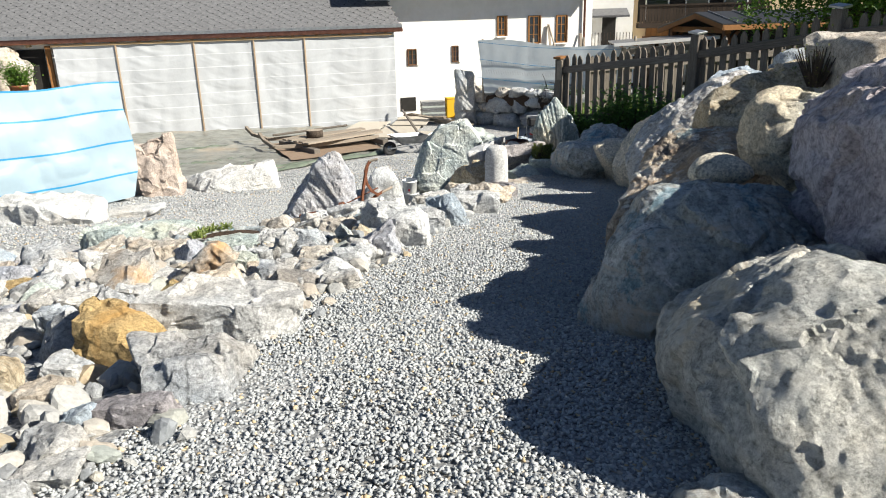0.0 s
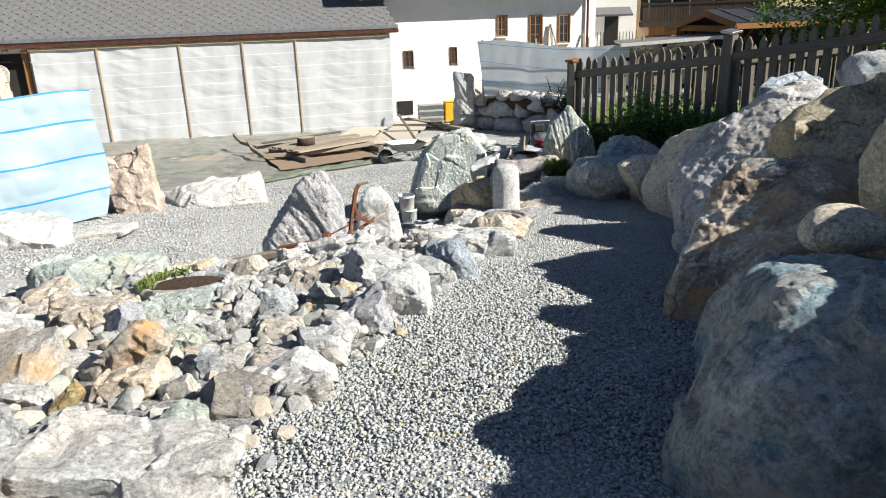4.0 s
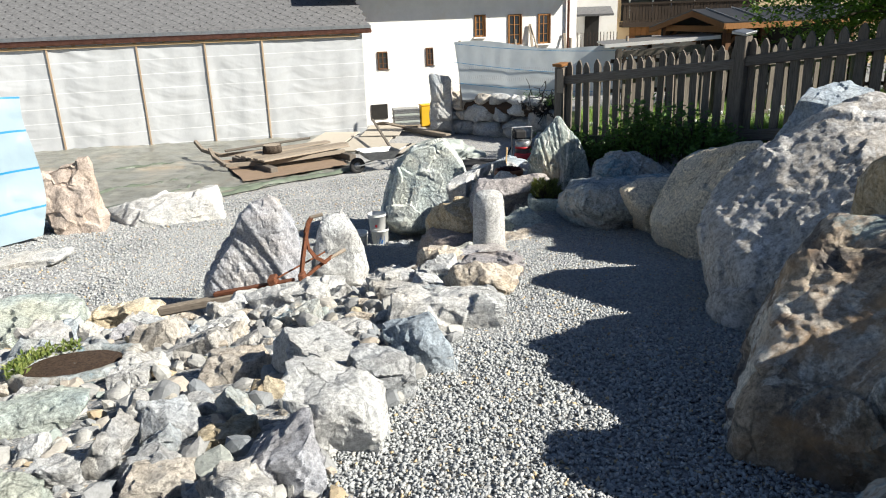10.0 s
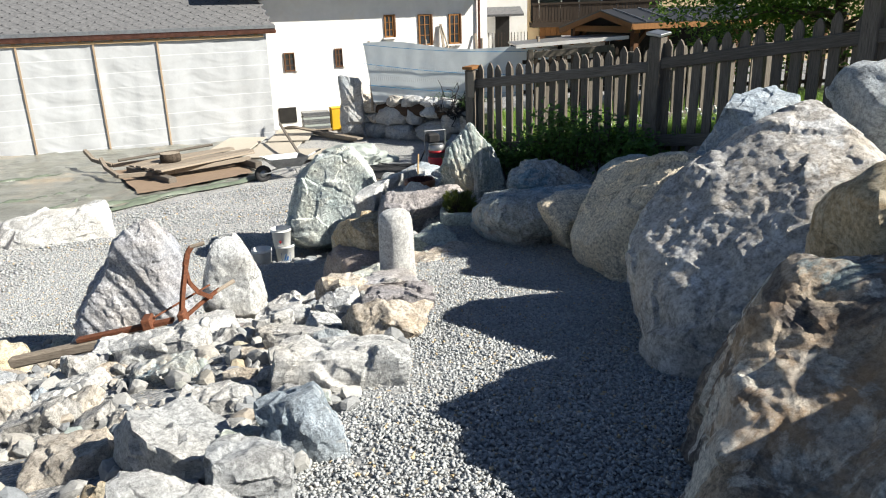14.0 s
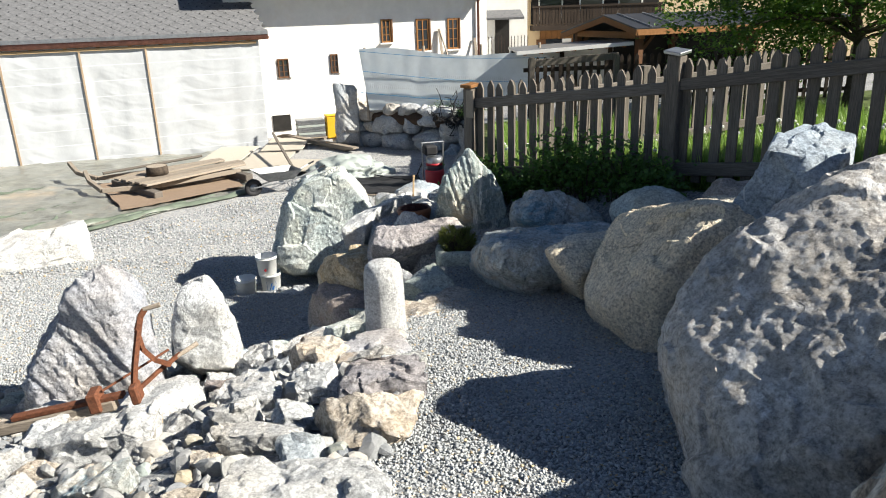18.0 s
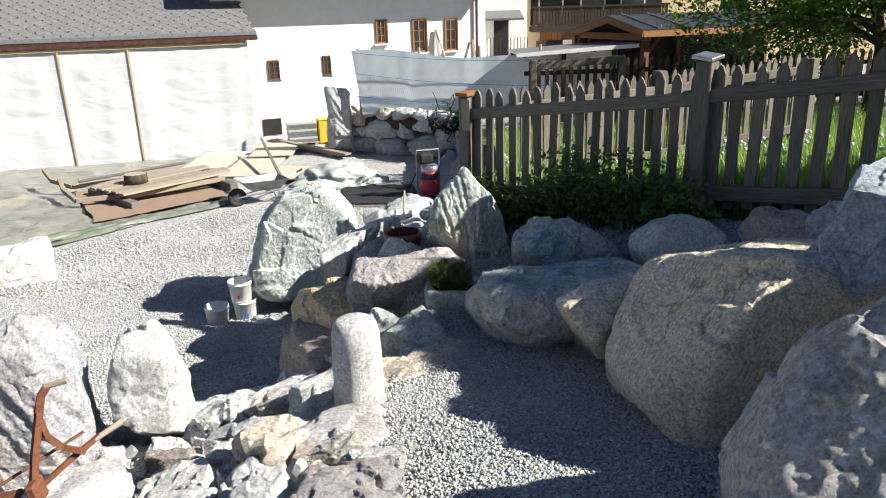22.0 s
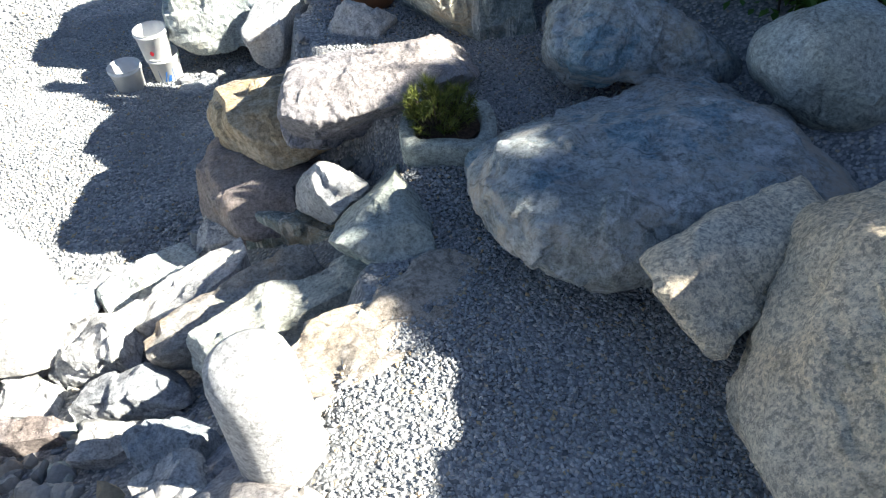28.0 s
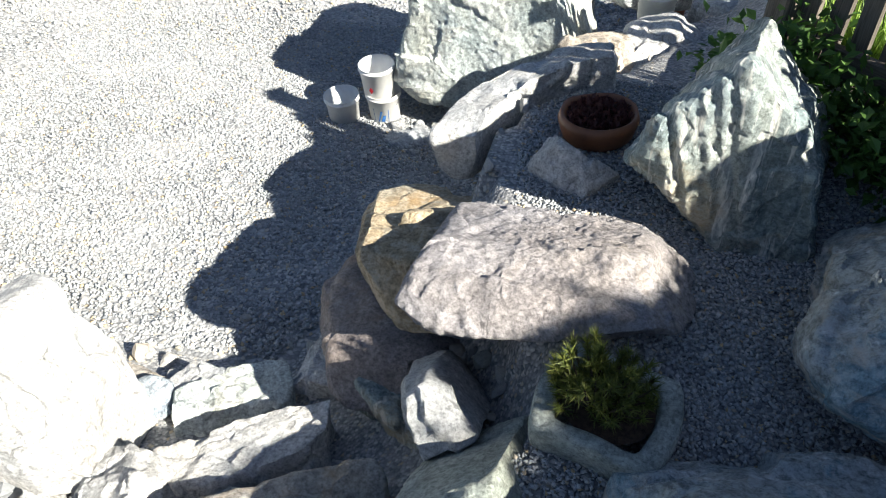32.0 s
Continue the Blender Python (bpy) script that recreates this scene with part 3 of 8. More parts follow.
M_FLUFF = plain("seed_heads", (0.7, 0.7, 0.66), 0.95, 0, 0.05, 10, 0)

# ---------------------------------------------------------------- the lie of the land
CREST = ((-3.4, -7), (-1.5, -1), (-0.95, 1.5), (-0.84, 2.2), (-0.65, 3.3), (-0.35, 4.2), (-0.1, 5.0), (0.24, 5.8), (0.62, 6.9), (0.75, 7.8), (0.82, 8.7), (1.0, 9.3),
         (1.3, 10.0), (1.15, 10.6), (0.85, 11.05), (0.75, 11.5), (0.85, 11.8), (1.2, 12.25), (1.5, 12.8), (1.75, 13.6), (2.4, 14.6), (2.95, 16), (3.7, 20), (4.4, 24.6), (4.9, 25.2), (2.1, 27.2), (2.1, 28.4), (3.0, 29.4))
FOOT = ((-16, 2), (-8, 8.2), (-6, 9.1), (-4.5, 9.5), (-3.5, 9.8), (-2.7, 10.3), (-1.9, 10.4), (-0.9, 10.6), (-0.1, 10.6), (0.0, 11.2), (0.45, 12.1), (0.85, 13.3),
        (1.5, 14.5), (2.3, 16), (3.1, 20), (4.1, 24.5), (4.6, 25.0), (1.8, 27.0), (1.8, 28.4), (2.8, 29.6))
UPPER = CREST + ((400, 29.4), (400, -400), (-3.4, -400))
LOWER = FOOT + ((2.8, 400), (-400, 400), (-400, 2))


def inside(poly, x, y):
    hit = np.zeros(x.shape, bool)
    for (x0, y0), (x1, y1) in zip(poly, poly[1:] + poly[:1]):
        cross = ((y0 > y) != (y1 > y)) & (x < (x1 - x0) * (y - y0) / (y1 - y0 + 1e-12) + x0)
        hit ^= cross
    return hit


def away(line, x, y):
    best = np.full(x.shape, 1e9)
    for (x0, y0), (x1, y1) in zip(line, line[1:]):
        dx, dy = x1 - x0, y1 - y0
        s = np.clip(((x - x0) * dx + (y - y0) * dy) / (dx * dx + dy * dy), 0, 1)
        best = np.minimum(best, np.hypot(x - x0 - s * dx, y - y0 - s * dy))
    return best


def ease(v):
    v = np.clip(v, 0, 1)
    return v * v * (3 - 2 * v)


def fence_x(y):
    return np.where(np.asarray(y) < 12.3, np.interp(y, (2.5, 8.55, 10.3, 12.3), (7.6, 4.55, 3.58, 2.0)), 2.0 + (np.asarray(y) - 12.3) * 0.2)


def path_z(y):
    return np.interp(y, (-8, 0, 2.2, 3.5, 5.5, 7.35, 8.5, 9.5, 10.5, 12, 13, 14.5, 20, 25), (1.6, 0.98, 0.77, 0.62, 0.43, 0.18, 0.0, -0.09, -0.06, -0.15, -0.35, -0.55, -0.75, -0.8))


def upper_z(x, y):
    z = path_z(y)
    xr = np.interp(y, (0, 3, 5, 6.5, 8, 9, 12, 15), (1.3, 1.3, 1.6, 2.1, 2.4, 2.6, 1.7, 1.9))
    zf = np.interp(y, (-5, 4, 8, 9.2, 10.4, 12.3, 14.6, 20, 26), (1.5, 1.15, 0.75, 0.55, 0.36, 0.08, -0.3, -0.6, -0.7))
    xf = np.minimum(fence_x(y), 6.0)
    z = z + (zf - z) * ease((x - xr) / np.maximum(xf - xr, 0.3))
    return z + np.clip(x - xf - 0.4, 0, 40) * 0.03


def lower_z(x, y):
    z = np.interp(y, (0, 9, 10.5, 12, 13.5, 15, 18, 22, 30, 60), (-0.5, -1.0, -1.12, -1.26, -1.46, -1.56, -1.75, -1.85, -2.0, -2.0))
    return z + 0.03 * np.clip(-x - 3.5, 0, 6)


def land(x, y):
    """The height of the ground."""
    x, y = np.atleast_1d(np.asarray(x, float)), np.atleast_1d(np.asarray(y, float))
    up, low = inside(UPPER, x, y), inside(LOWER, x, y)
    a, b = away(CREST, x, y), away(FOOT, x, y)
    s = a / (a + b + 1e-6)
    zu, zl = upper_z(x, y), lower_z(x, y)
    z = np.where(up, zu, np.where(low, zl, zu + (zl - zu) * s ** np.interp(y, (7.6, 8.9), (1.5, 0.5))))
    return z


def ground():
    def axis(lo, hi, step, far):
        inner = np.arange(lo, hi + step / 2, step)
        grow = np.cumsum(step * 1.25 ** np.arange(1, 60))
        grow = grow[grow < far]
        return np.concatenate([lo - grow[::-1], inner, hi + grow])

    xs, ys = axis(-10, 6, 0.1, 900), axis(-2, 28, 0.1, 900)
    gx, gy = np.meshgrid(xs, ys)
    fx, fy = gx.ravel(), gy.ravel()
    z = land(fx, fy)
    p3 = np.stack([fx, fy, 0 * fx], 1)
    z = z + 0.012 * fbm(p3, 1.3, 3, 4) + 0.006 * fbm(p3, 5.0, 2, 8)
    w, h = len(xs), len(ys)
    i = (np.arange(h - 1)[:, None] * w + np.arange(w - 1)[None]).ravel()
    tris = np.concatenate([np.stack([i, i + 1, i + w + 1], 1), np.stack([i, i + w + 1, i + w], 1)])
    cx, cy = fx[tris].mean(1), fy[tris].mean(1)
    xf = fence_x(cy) + 0.2
    meadow = (cx > xf - 0.25) & (cy < 21.5) | (np.abs(cx) > 40) | (cy > 60) | (cy < -25)
    low = inside(LOWER, cx, cy)
    me = tri_mesh("ground", np.stack([fx, fy, z], 1), tris, True, np.where(meadow, 2, np.where(low, 1, 0)))
    for m in (M_BED, M_YARD, M_MEADOW):
        me.materials.append(m)
    return tagged(part("ground", me), "grey gravel ground with a stony bank and a meadow", "ground", kind="structure")


ground()


def chips(name, label, poly, per_m2, size, seed):
    """Loose gravel: many small angular stones, each lying its own way."""
    rng = np.random.RandomState(seed)
    px, py = np.array(poly).T
    area = (px.max() - px.min()) * (py.max() - py.min())
    n = int(area * per_m2)
    x, y = rng.uniform(px.min(), px.max(), n), rng.uniform(py.min(), py.max(), n)
    keep = inside(tuple(map(tuple, poly)), x, y)
    x, y = x[keep], y[keep]
    n = len(x)
    r = size * rng.uniform(0.55, 1.35, n)
    base = np.concatenate([np.eye(3), -np.eye(3)]) * 1.2
    tri = np.array([[0, 1, 2], [1, 3, 2], [3, 4, 2], [4, 0, 2], [1, 0, 5], [3, 1, 5], [4, 3, 5], [0, 4, 5]])
    v = base[None] * rng.uniform(0.75, 1.15, (n, 6, 1)) + rng.normal(0, 0.22, (n, 6, 3))
    v *= np.stack([np.ones(n), rng.uniform(0.6, 0.95, n), rng.uniform(0.38, 0.62, n)], 1)[:, None, :]
    q = rng.normal(size=(n, 4)) * np.array([1, 0.28, 0.28, 1])
    q /= np.linalg.norm(q, axis=1)[:, None]
    a, b, c, d = q.T
    rot = np.stack([1 - 2 * (c * c + d * d), 2 * (b * c - a * d), 2 * (b * d + a * c), 2 * (b * c + a * d), 1 - 2 * (b * b + d * d), 2 * (c * d - a * b),
                    2 * (b * d - a * c), 2 * (c * d + a * b), 1 - 2 * (b * b + c * c)], 1).reshape(n, 3, 3)
    v = np.einsum("nij,nkj->nki", rot, v) * r[:, None, None]
    v[:, :, 0] += x[:, None]
    v[:, :, 1] += y[:, None]
    v[:, :, 2] += (land(x, y) + 0.25 * r + rng.uniform(0, 0.006, n))[:, None]
    t = tri[None] + 6 * np.arange(n)[:, None, None]
    ob = part(name, tri_mesh(name, v.reshape(-1, 3), t.reshape(-1, 3), True), M_CHIPS)
    return tagged(ob, label, "gravel", kind="stuff")

# ---------------------------------------------------------------- boulder wall beside the path
G_WALL = "boulder wall beside the path"
MID = dict(sub=5, k=0, p=16, rough=0.07)
rock("boulder", "large pale grey boulder with a rough pitted face", (1.35, 1.88, 0.83), (1, 1, 1), 0, 11, M_PITTED, "boulder", G_WALL, reach=((0.45, 0.05, 0.89, 0.34), (0.00, 0.00, -1.00, 0.33), (-1.00, 0.00, 0.00, 0.75), (0.00, -1.00, 0.00, 0.73), (0.00, 1.00, 0.00, 0.72), (-0.30, -0.60, 0.75, 0.59), (0.71, 0.00, -0.71, 0.74), (-0.11, 0.49, 0.86, 0.58), (-0.71, -0.22, -0.67, 0.56), (-0.94, 0.10, -0.33, 0.67), (0.71, -0.71, 0.00, 0.90), (-0.62, -0.08, 0.78, 0.67), (0.71, 0.71, 0.00, 0.89), (-0.71, 0.71, 0.00, 0.82), (0.00, 0.71, -0.71, 0.65), (0.00, -0.71, -0.71, 0.66), (1.00, 0.00, 0.00, 0.85), (-0.47, 0.35, 0.81, 0.68), (-0.88, -0.01, -0.48, 0.62)), sub=7, relief=0.95, crust=0.01, p=16)
rock("boulder", "broad blue-grey boulder lying in the shade", (1.41, 3.36, 0.72), (1, 1, 1), 0, 12, M_BLUE, "boulder", G_WALL, reach=((-0.86, 0.34, 0.38, 0.57), (0.68, -0.16, 0.71, 0.46), (0.00, 0.00, -1.00, 0.37), (0.00, -1.00, 0.00, 0.61), (0.00, 1.00, 0.00, 0.69), (0.08, 0.28, 0.96, 0.45), (-0.11, -0.45, -0.89, 0.47), (0.71, 0.00, -0.71, 0.76), (-0.91, 0.38, 0.15, 0.60), (0.00, -0.71, 0.71, 0.68), (0.71, 0.71, 0.00, 0.86), (-0.71, -0.71, 0.00, 0.89), (-0.29, 0.56, 0.78, 0.55), (0.00, 0.71, -0.71, 0.67), (0.71, -0.71, 0.00, 0.81), (-0.89, 0.45, 0.05, 0.63), (-0.87, -0.06, -0.48, 0.78)), sub=7, relief=1.0, crust=0.014, p=20)
rock("boulder", "big purple boulder resting on two others", (2.22, 2.72, 1.38), (1, 1, 1), 0, 13, M_PURPLE, "boulder", G_WALL, reach=((-0.02, 0.09, 1.00, 0.43), (0.00, 0.00, -1.00, 0.43), (1.00, 0.00, 0.00, 0.68), (-1.00, 0.00, 0.00, 0.80), (0.00, -1.00, 0.00, 0.92), (0.00, 1.00, 0.00, 0.98), (-0.41, -0.07, -0.91, 0.52), (-0.90, 0.43, -0.05, 0.82), (-0.35, -0.55, 0.75, 0.75), (0.71, -0.71, 0.00, 0.89), (0.71, 0.71, 0.00, 0.93), (-0.56, 0.16, 0.82, 0.63), (-0.71, -0.71, 0.00, 0.98), (-0.81, 0.27, -0.52, 0.74), (0.71, 0.00, -0.71, 0.69), (0.00, 0.71, -0.71, 0.89), (-0.52, 0.26, 0.82, 0.63), (0.00, -0.71, -0.71, 0.85)), sub=7, relief=1.1, crust=0.02)
rock("boulder", "beige boulder with hollows on its face", (2.13, 4.1, 1.31), (0.43, 0.35, 0.28), -7, 14, M_GOLDW, group=G_WALL, form="round", sub=6, relief=1.6)
rock("loaf_stone", "smooth round loaf-shaped stone lying on a boulder", (1.51, 3.88, 1.165), (0.165, 0.15, 0.09), -2, 15, M_GRANITE, "stone", form="round", sub=5, relief=0.25, p=5)
rock("boulder", "tall rust-stained boulder with black crust", (1.85, 4.83, 0.62), (1, 1, 1), 0, 16, M_RUST, "boulder", G_WALL, reach=((-0.58, -0.2, 0.79, 0.54), (-0.1, -0.3, 0.95, 0.56), (0.11, 0.93, 0.34, 0.46), (0.00, 0.00, -1.00, 0.47), (0.00, -1.00, 0.00, 0.48), (-0.88, 0.44, 0.17, 0.54), (1.00, 0.00, 0.00, 0.55), (-0.65, -0.15, -0.74, 0.62), (0.71, -0.71, 0.00, 0.56), (0.11, 0.26, 0.96, 0.61), (-0.71, -0.71, 0.00, 0.70), (0.00, 0.71, -0.71, 0.68), (0.71, 0.00, -0.71, 0.63), (-0.76, 0.48, 0.44, 0.56), (0.00, -0.71, -0.71, 0.59), (0.71, 0.71, 0.00, 0.66), (-0.61, -0.01, 0.79, 0.59)), sub=7, relief=0.8, crust=0.012)
rock("boulder", "massive grey boulder with a white crust on top", (2.53, 6.35, 0.55), (1, 1, 1), 0, 17, M_CRUST, "boulder", G_WALL, reach=((-0.58, -0.22, 0.78, 0.7), (-0.2, -0.3, 0.93, 0.74), (0.00, 0.00, -1.00, 0.65), (0.04, 0.91, 0.42, 0.74), (1.00, 0.00, 0.00, 0.77), (-0.90, 0.23, -0.38, 0.79), (0.00, -1.00, 0.00, 0.75), (0.60, -0.32, 0.73, 0.71), (0.00, 1.00, 0.00, 0.75), (-0.68, 0.61, 0.41, 0.80), (-0.40, -0.30, -0.87, 0.69), (0.71, 0.71, 0.00, 0.85), (-0.71, -0.71, 0.00, 0.95), (0.71, -0.71, 0.00, 0.85), (-0.42, 0.46, 0.79, 0.77), (0.71, 0.00, -0.71, 0.88), (-1.00, 0.00, 0.00, 0.91), (0.00, 0.71, -0.71, 0.88), (-0.93, 0.35, -0.12, 0.81), (0.00, -0.71, -0.71, 0.88)), sub=7, relief=0.55, crust=0.01)
rock("boulder", "square speckled granite block with a flat top", (2.71, 8.06, 0.34), (1, 1, 1), 0, 19, M_GRANITE, "boulder", G_WALL, reach=((0.01, 0.30, 0.95, 0.52), (-0.42, -0.18, -0.89, 0.52), (1.00, 0.00, 0.00, 0.59), (-0.84, 0.40, 0.36, 0.65), (0.00, -1.00, 0.00, 0.61), (0.00, 1.00, 0.00, 0.69), (0.00, 0.00, -1.00, 0.54), (-0.72, 0.05, 0.69, 0.6), (0.71, -0.71, 0.00, 0.65), (0.71, 0.71, 0.00, 0.71), (-0.84, 0.00, -0.54, 0.66), (-0.78, 0.62, -0.07, 0.68), (0.08, 0.17, 0.98, 0.54), (-0.16, 0.55, 0.82, 0.58), (0.71, 0.00, -0.71, 0.70), (-0.71, -0.71, 0.00, 0.84), (0.00, 0.71, -0.71, 0.78), (0.00, -0.71, 0.71, 0.78)), sub=7, relief=0.5)
rock("boulder", "upright blue-grey block on top of the granite", (3.0, 7.59, 1.12), (0.29, 0.24, 0.27), 27, 20, M_BLUEW, group=G_WALL, form="block", sub=6)
rock("boulder", "ochre boulder between grey ones", (2.59, 5.23, 1.26), (0.74, 0.39, 0.35), 1, 21, M_OCHRE, group=G_WALL, corners=(0.98, 0.92, 1.01, 0.8, 1.0, 1.0, 1.0, 1.0), root=0.6, **MID)
rock("boulder", "pale blue-grey boulder below the fence", (3.55, 7.01, 1.36), (0.35, 0.31, 0.24), 4, 22, M_BLUEW, group=G_WALL, corners=(1.0, 1.03, 0.78, 1.14, 1.0, 0.89, 1.0, 0.94), root=1.2, **MID)
rock("boulder", "beige boulder on top of the bank", (2.95, 4.75, 1.5), (0.48, 0.48, 0.3), 0, 23, M_BEIGE, group=G_WALL, k=10, rough=0.1)
rock("boulder", "purple-grey boulder below the fence", (3.6, 8.15, 0.76), (0.4, 0.42, 0.25), 0, 24, M_PURPLE, group=G_WALL, k=10, rough=0.12)
rock("boulder", "grey boulder on the upper bank", (3.35, 5.85, 0.98), (0.4, 0.4, 0.3), 0, 25, M_CRUST, group=G_WALL, k=10, rough=0.12)
rock("boulder", "grey boulder under a purple one", (2.15, 3.4, 0.85), (0.5, 0.6, 0.45), 0, 30, M_CRUST, group=G_WALL, k=8)
rock("boulder", "grey boulder on the upper bank", (3.2, 3.5, 1.22), (0.45, 0.5, 0.3), 0, 26, M_CRUST, group=G_WALL, k=10, rough=0.12)
rock("boulder", "small rounded stone at the foot of a boulder", (0.66, 1.5, 0.84), (0.12, 0.1, 0.07), 0, 29, M_BLUE, group=G_WALL, k=4, sub=4)

# ---------------------------------------------------------------- terrace stones
G_TER = "stones round the terrace"
rock("boulder", "large flat blue-grey boulder with a rounded edge", (2.21, 9.43, 0.09), (1, 1, 1), 0, 31, M_BLUE, "boulder", G_TER, reach=((0.06, -0.59, -0.81, 0.30), (0.00, 0.00, 1.00, 0.29), (0.00, 1.00, 0.00, 0.62), (-0.93, -0.05, -0.37, 0.69), (0.00, 0.00, -1.00, 0.29), (1.00, 0.00, 0.00, 0.74), (-0.03, 0.45, 0.89, 0.27), (0.00, -0.71, 0.71, 0.55), (0.44, 0.34, 0.83, 0.41), (-0.65, -0.47, -0.60, 0.55), (-0.45, 0.61, 0.65, 0.49), (0.71, 0.71, 0.00, 0.76), (0.71, 0.00, 0.71, 0.58), (-0.71, 0.00, 0.71, 0.64), (-0.20, 0.83, 0.51, 0.48), (-0.44, -0.42, -0.80, 0.42), (0.00, 0.71, -0.71, 0.58)), sub=7, relief=0.8, p=20, strata=((0.2, -0.35, 1), 15, 0.06))
rock("boulder", "grey wedge-shaped boulder leaning on a larger one", (2.26, 8.83, 0.22), (1, 1, 1), 0, 32, M_GRANITE, "boulder", G_TER, reach=((-0.85, -0.00, -0.53, 0.24), (0.61, -0.77, -0.16, 0.16), (-0.26, 0.78, 0.57, 0.16), (0.71, 0.71, 0.00, 0.35), (0.00, -0.71, 0.71, 0.35), (0.00, 0.00, -1.00, 0.30), (0.00, 0.00, 1.00, 0.28), (-0.77, -0.11, -0.63, 0.23), (0.00, 1.00, 0.00, 0.29), (0.07, -0.64, -0.77, 0.23), (0.71, 0.00, 0.71, 0.35), (-0.79, -0.23, -0.56, 0.25), (-0.39, 0.78, 0.50, 0.17), (-0.28, 0.58, 0.76, 0.20)), sub=6, relief=0.8)
rock("boulder", "blue-grey boulder below the plants", (2.53, 10.56, 0.06), (1, 1, 1), 0, 33, M_BLUE, "boulder", G_TER, reach=((-0.08, -0.42, -0.91, 0.19), (0.47, 0.41, 0.78, 0.22), (-0.96, 0.25, -0.10, 0.40), (0.00, -0.71, 0.71, 0.54), (0.00, 0.71, -0.71, 0.57), (0.73, -0.00, 0.69, 0.31), (-0.49, 0.53, 0.69, 0.36), (0.71, 0.00, -0.71, 0.59), (0.00, 1.00, 0.00, 0.54), (-0.51, -0.56, -0.65, 0.36), (0.17, 0.29, 0.94, 0.26), (0.00, -1.00, 0.00, 0.56), (-0.71, 0.00, 0.71, 0.52), (0.55, 0.34, 0.76, 0.22), (0.00, 0.00, -1.00, 0.36), (-0.81, -0.27, -0.52, 0.40)), sub=7, relief=0.9, p=22)
rock("boulder", "smooth pale green boulder in front of the fence", (3.19, 9.78, 0.27), (0.36, 0.34, 0.29), -36, 34, M_GREENW, group=G_TER, corners=(0.83, 1.15, 1.02, 0.78, 1.0, 0.94, 1.0, 0.85), crag=0.3, sub=5, k=0, p=10, rough=0.04)
rock("boulder", "grey boulder in front of the fence", (3.76, 9.37, 0.46), (0.24, 0.24, 0.18), 14, 35, M_RED, group=G_TER, corners=(1.0, 1.0, 0.92, 1.12, 1.0, 1.0, 1.0, 0.94), root=0.8, **MID)
rock("wedge_stone", "pale green three-sided stone beside the steps", (1.15, 9.75, -0.26), (1, 1, 1), 0, 36, M_GREEN, "stone", G_TER, reach=((-0.22, -0.54, -0.81, 0.16), (-0.55, 0.44, 0.71, 0.18), (0.99, -0.01, 0.12, 0.21), (0.00, 1.00, 0.00, 0.35), (0.00, -0.71, 0.71, 0.44), (-0.65, -0.56, -0.51, 0.21), (0.46, -0.54, -0.71, 0.18), (0.79, 0.23, 0.57, 0.21), (0.00, 0.71, -0.71, 0.40), (-0.79, 0.39, 0.48, 0.21), (0.00, 0.00, 1.00, 0.31), (0.00, 0.00, -1.00, 0.29), (-0.58, 0.52, 0.62, 0.18)), sub=6, relief=0.5)
rock("stone", "pale squarish stone below a slab", (0.88, 10.24, -0.42), (1, 1, 1), 0, 37, M_WHITE, "stone", G_TER, reach=((0.62, -0.51, -0.60, 0.13), (-0.95, 0.07, 0.32, 0.16), (0.66, 0.48, 0.58, 0.14), (0.00, 0.71, -0.71, 0.34), (-0.75, -0.64, -0.19, 0.17), (0.00, -0.71, 0.71, 0.37), (-0.51, 0.63, 0.59, 0.17), (-0.58, -0.58, -0.57, 0.15), (0.62, 0.68, 0.38, 0.15), (-0.52, 0.49, 0.70, 0.16), (0.00, 1.00, 0.00, 0.26), (-0.95, -0.31, 0.06, 0.15), (0.38, 0.58, 0.72, 0.15)), sub=6, relief=0.5)
rock("boulder", "dark pinkish boulder at the foot of the terrace", (0.56, 10.87, -0.96), (1, 1, 1), 0, 38, M_PINK, "boulder", G_TER, reach=((-0.52, -0.80, -0.30, 0.47), (1.00, 0.00, 0.00, 0.44), (0.00, 0.00, 1.00, 0.46), (0.00, 1.00, 0.00, 0.53), (0.00, 0.00, -1.00, 0.44), (-1.00, 0.00, 0.00, 0.51), (0.71, -0.71, 0.00, 0.60), (-0.63, 0.30, 0.72, 0.53), (-0.90, -0.42, 0.10, 0.46), (0.71, 0.71, 0.00, 0.54), (0.00, -0.71, 0.71, 0.62), (0.71, 0.00, 0.71, 0.51), (-0.71, 0.71, 0.00, 0.59), (0.00, 0.71, 0.71, 0.56), (0.00, -1.00, 0.00, 0.62), (0.71, 0.00, -0.71, 0.56), (0.00, 0.71, -0.71, 0.61)), sub=6, relief=0.8)
rock("stone", "grey-green slate stone leaning on a boulder", (0.65, 10.33, -0.75), (0.34, 0.12, 0.2), -35, 39, M_BAND, "stone", G_TER, form="slab", sub=6)
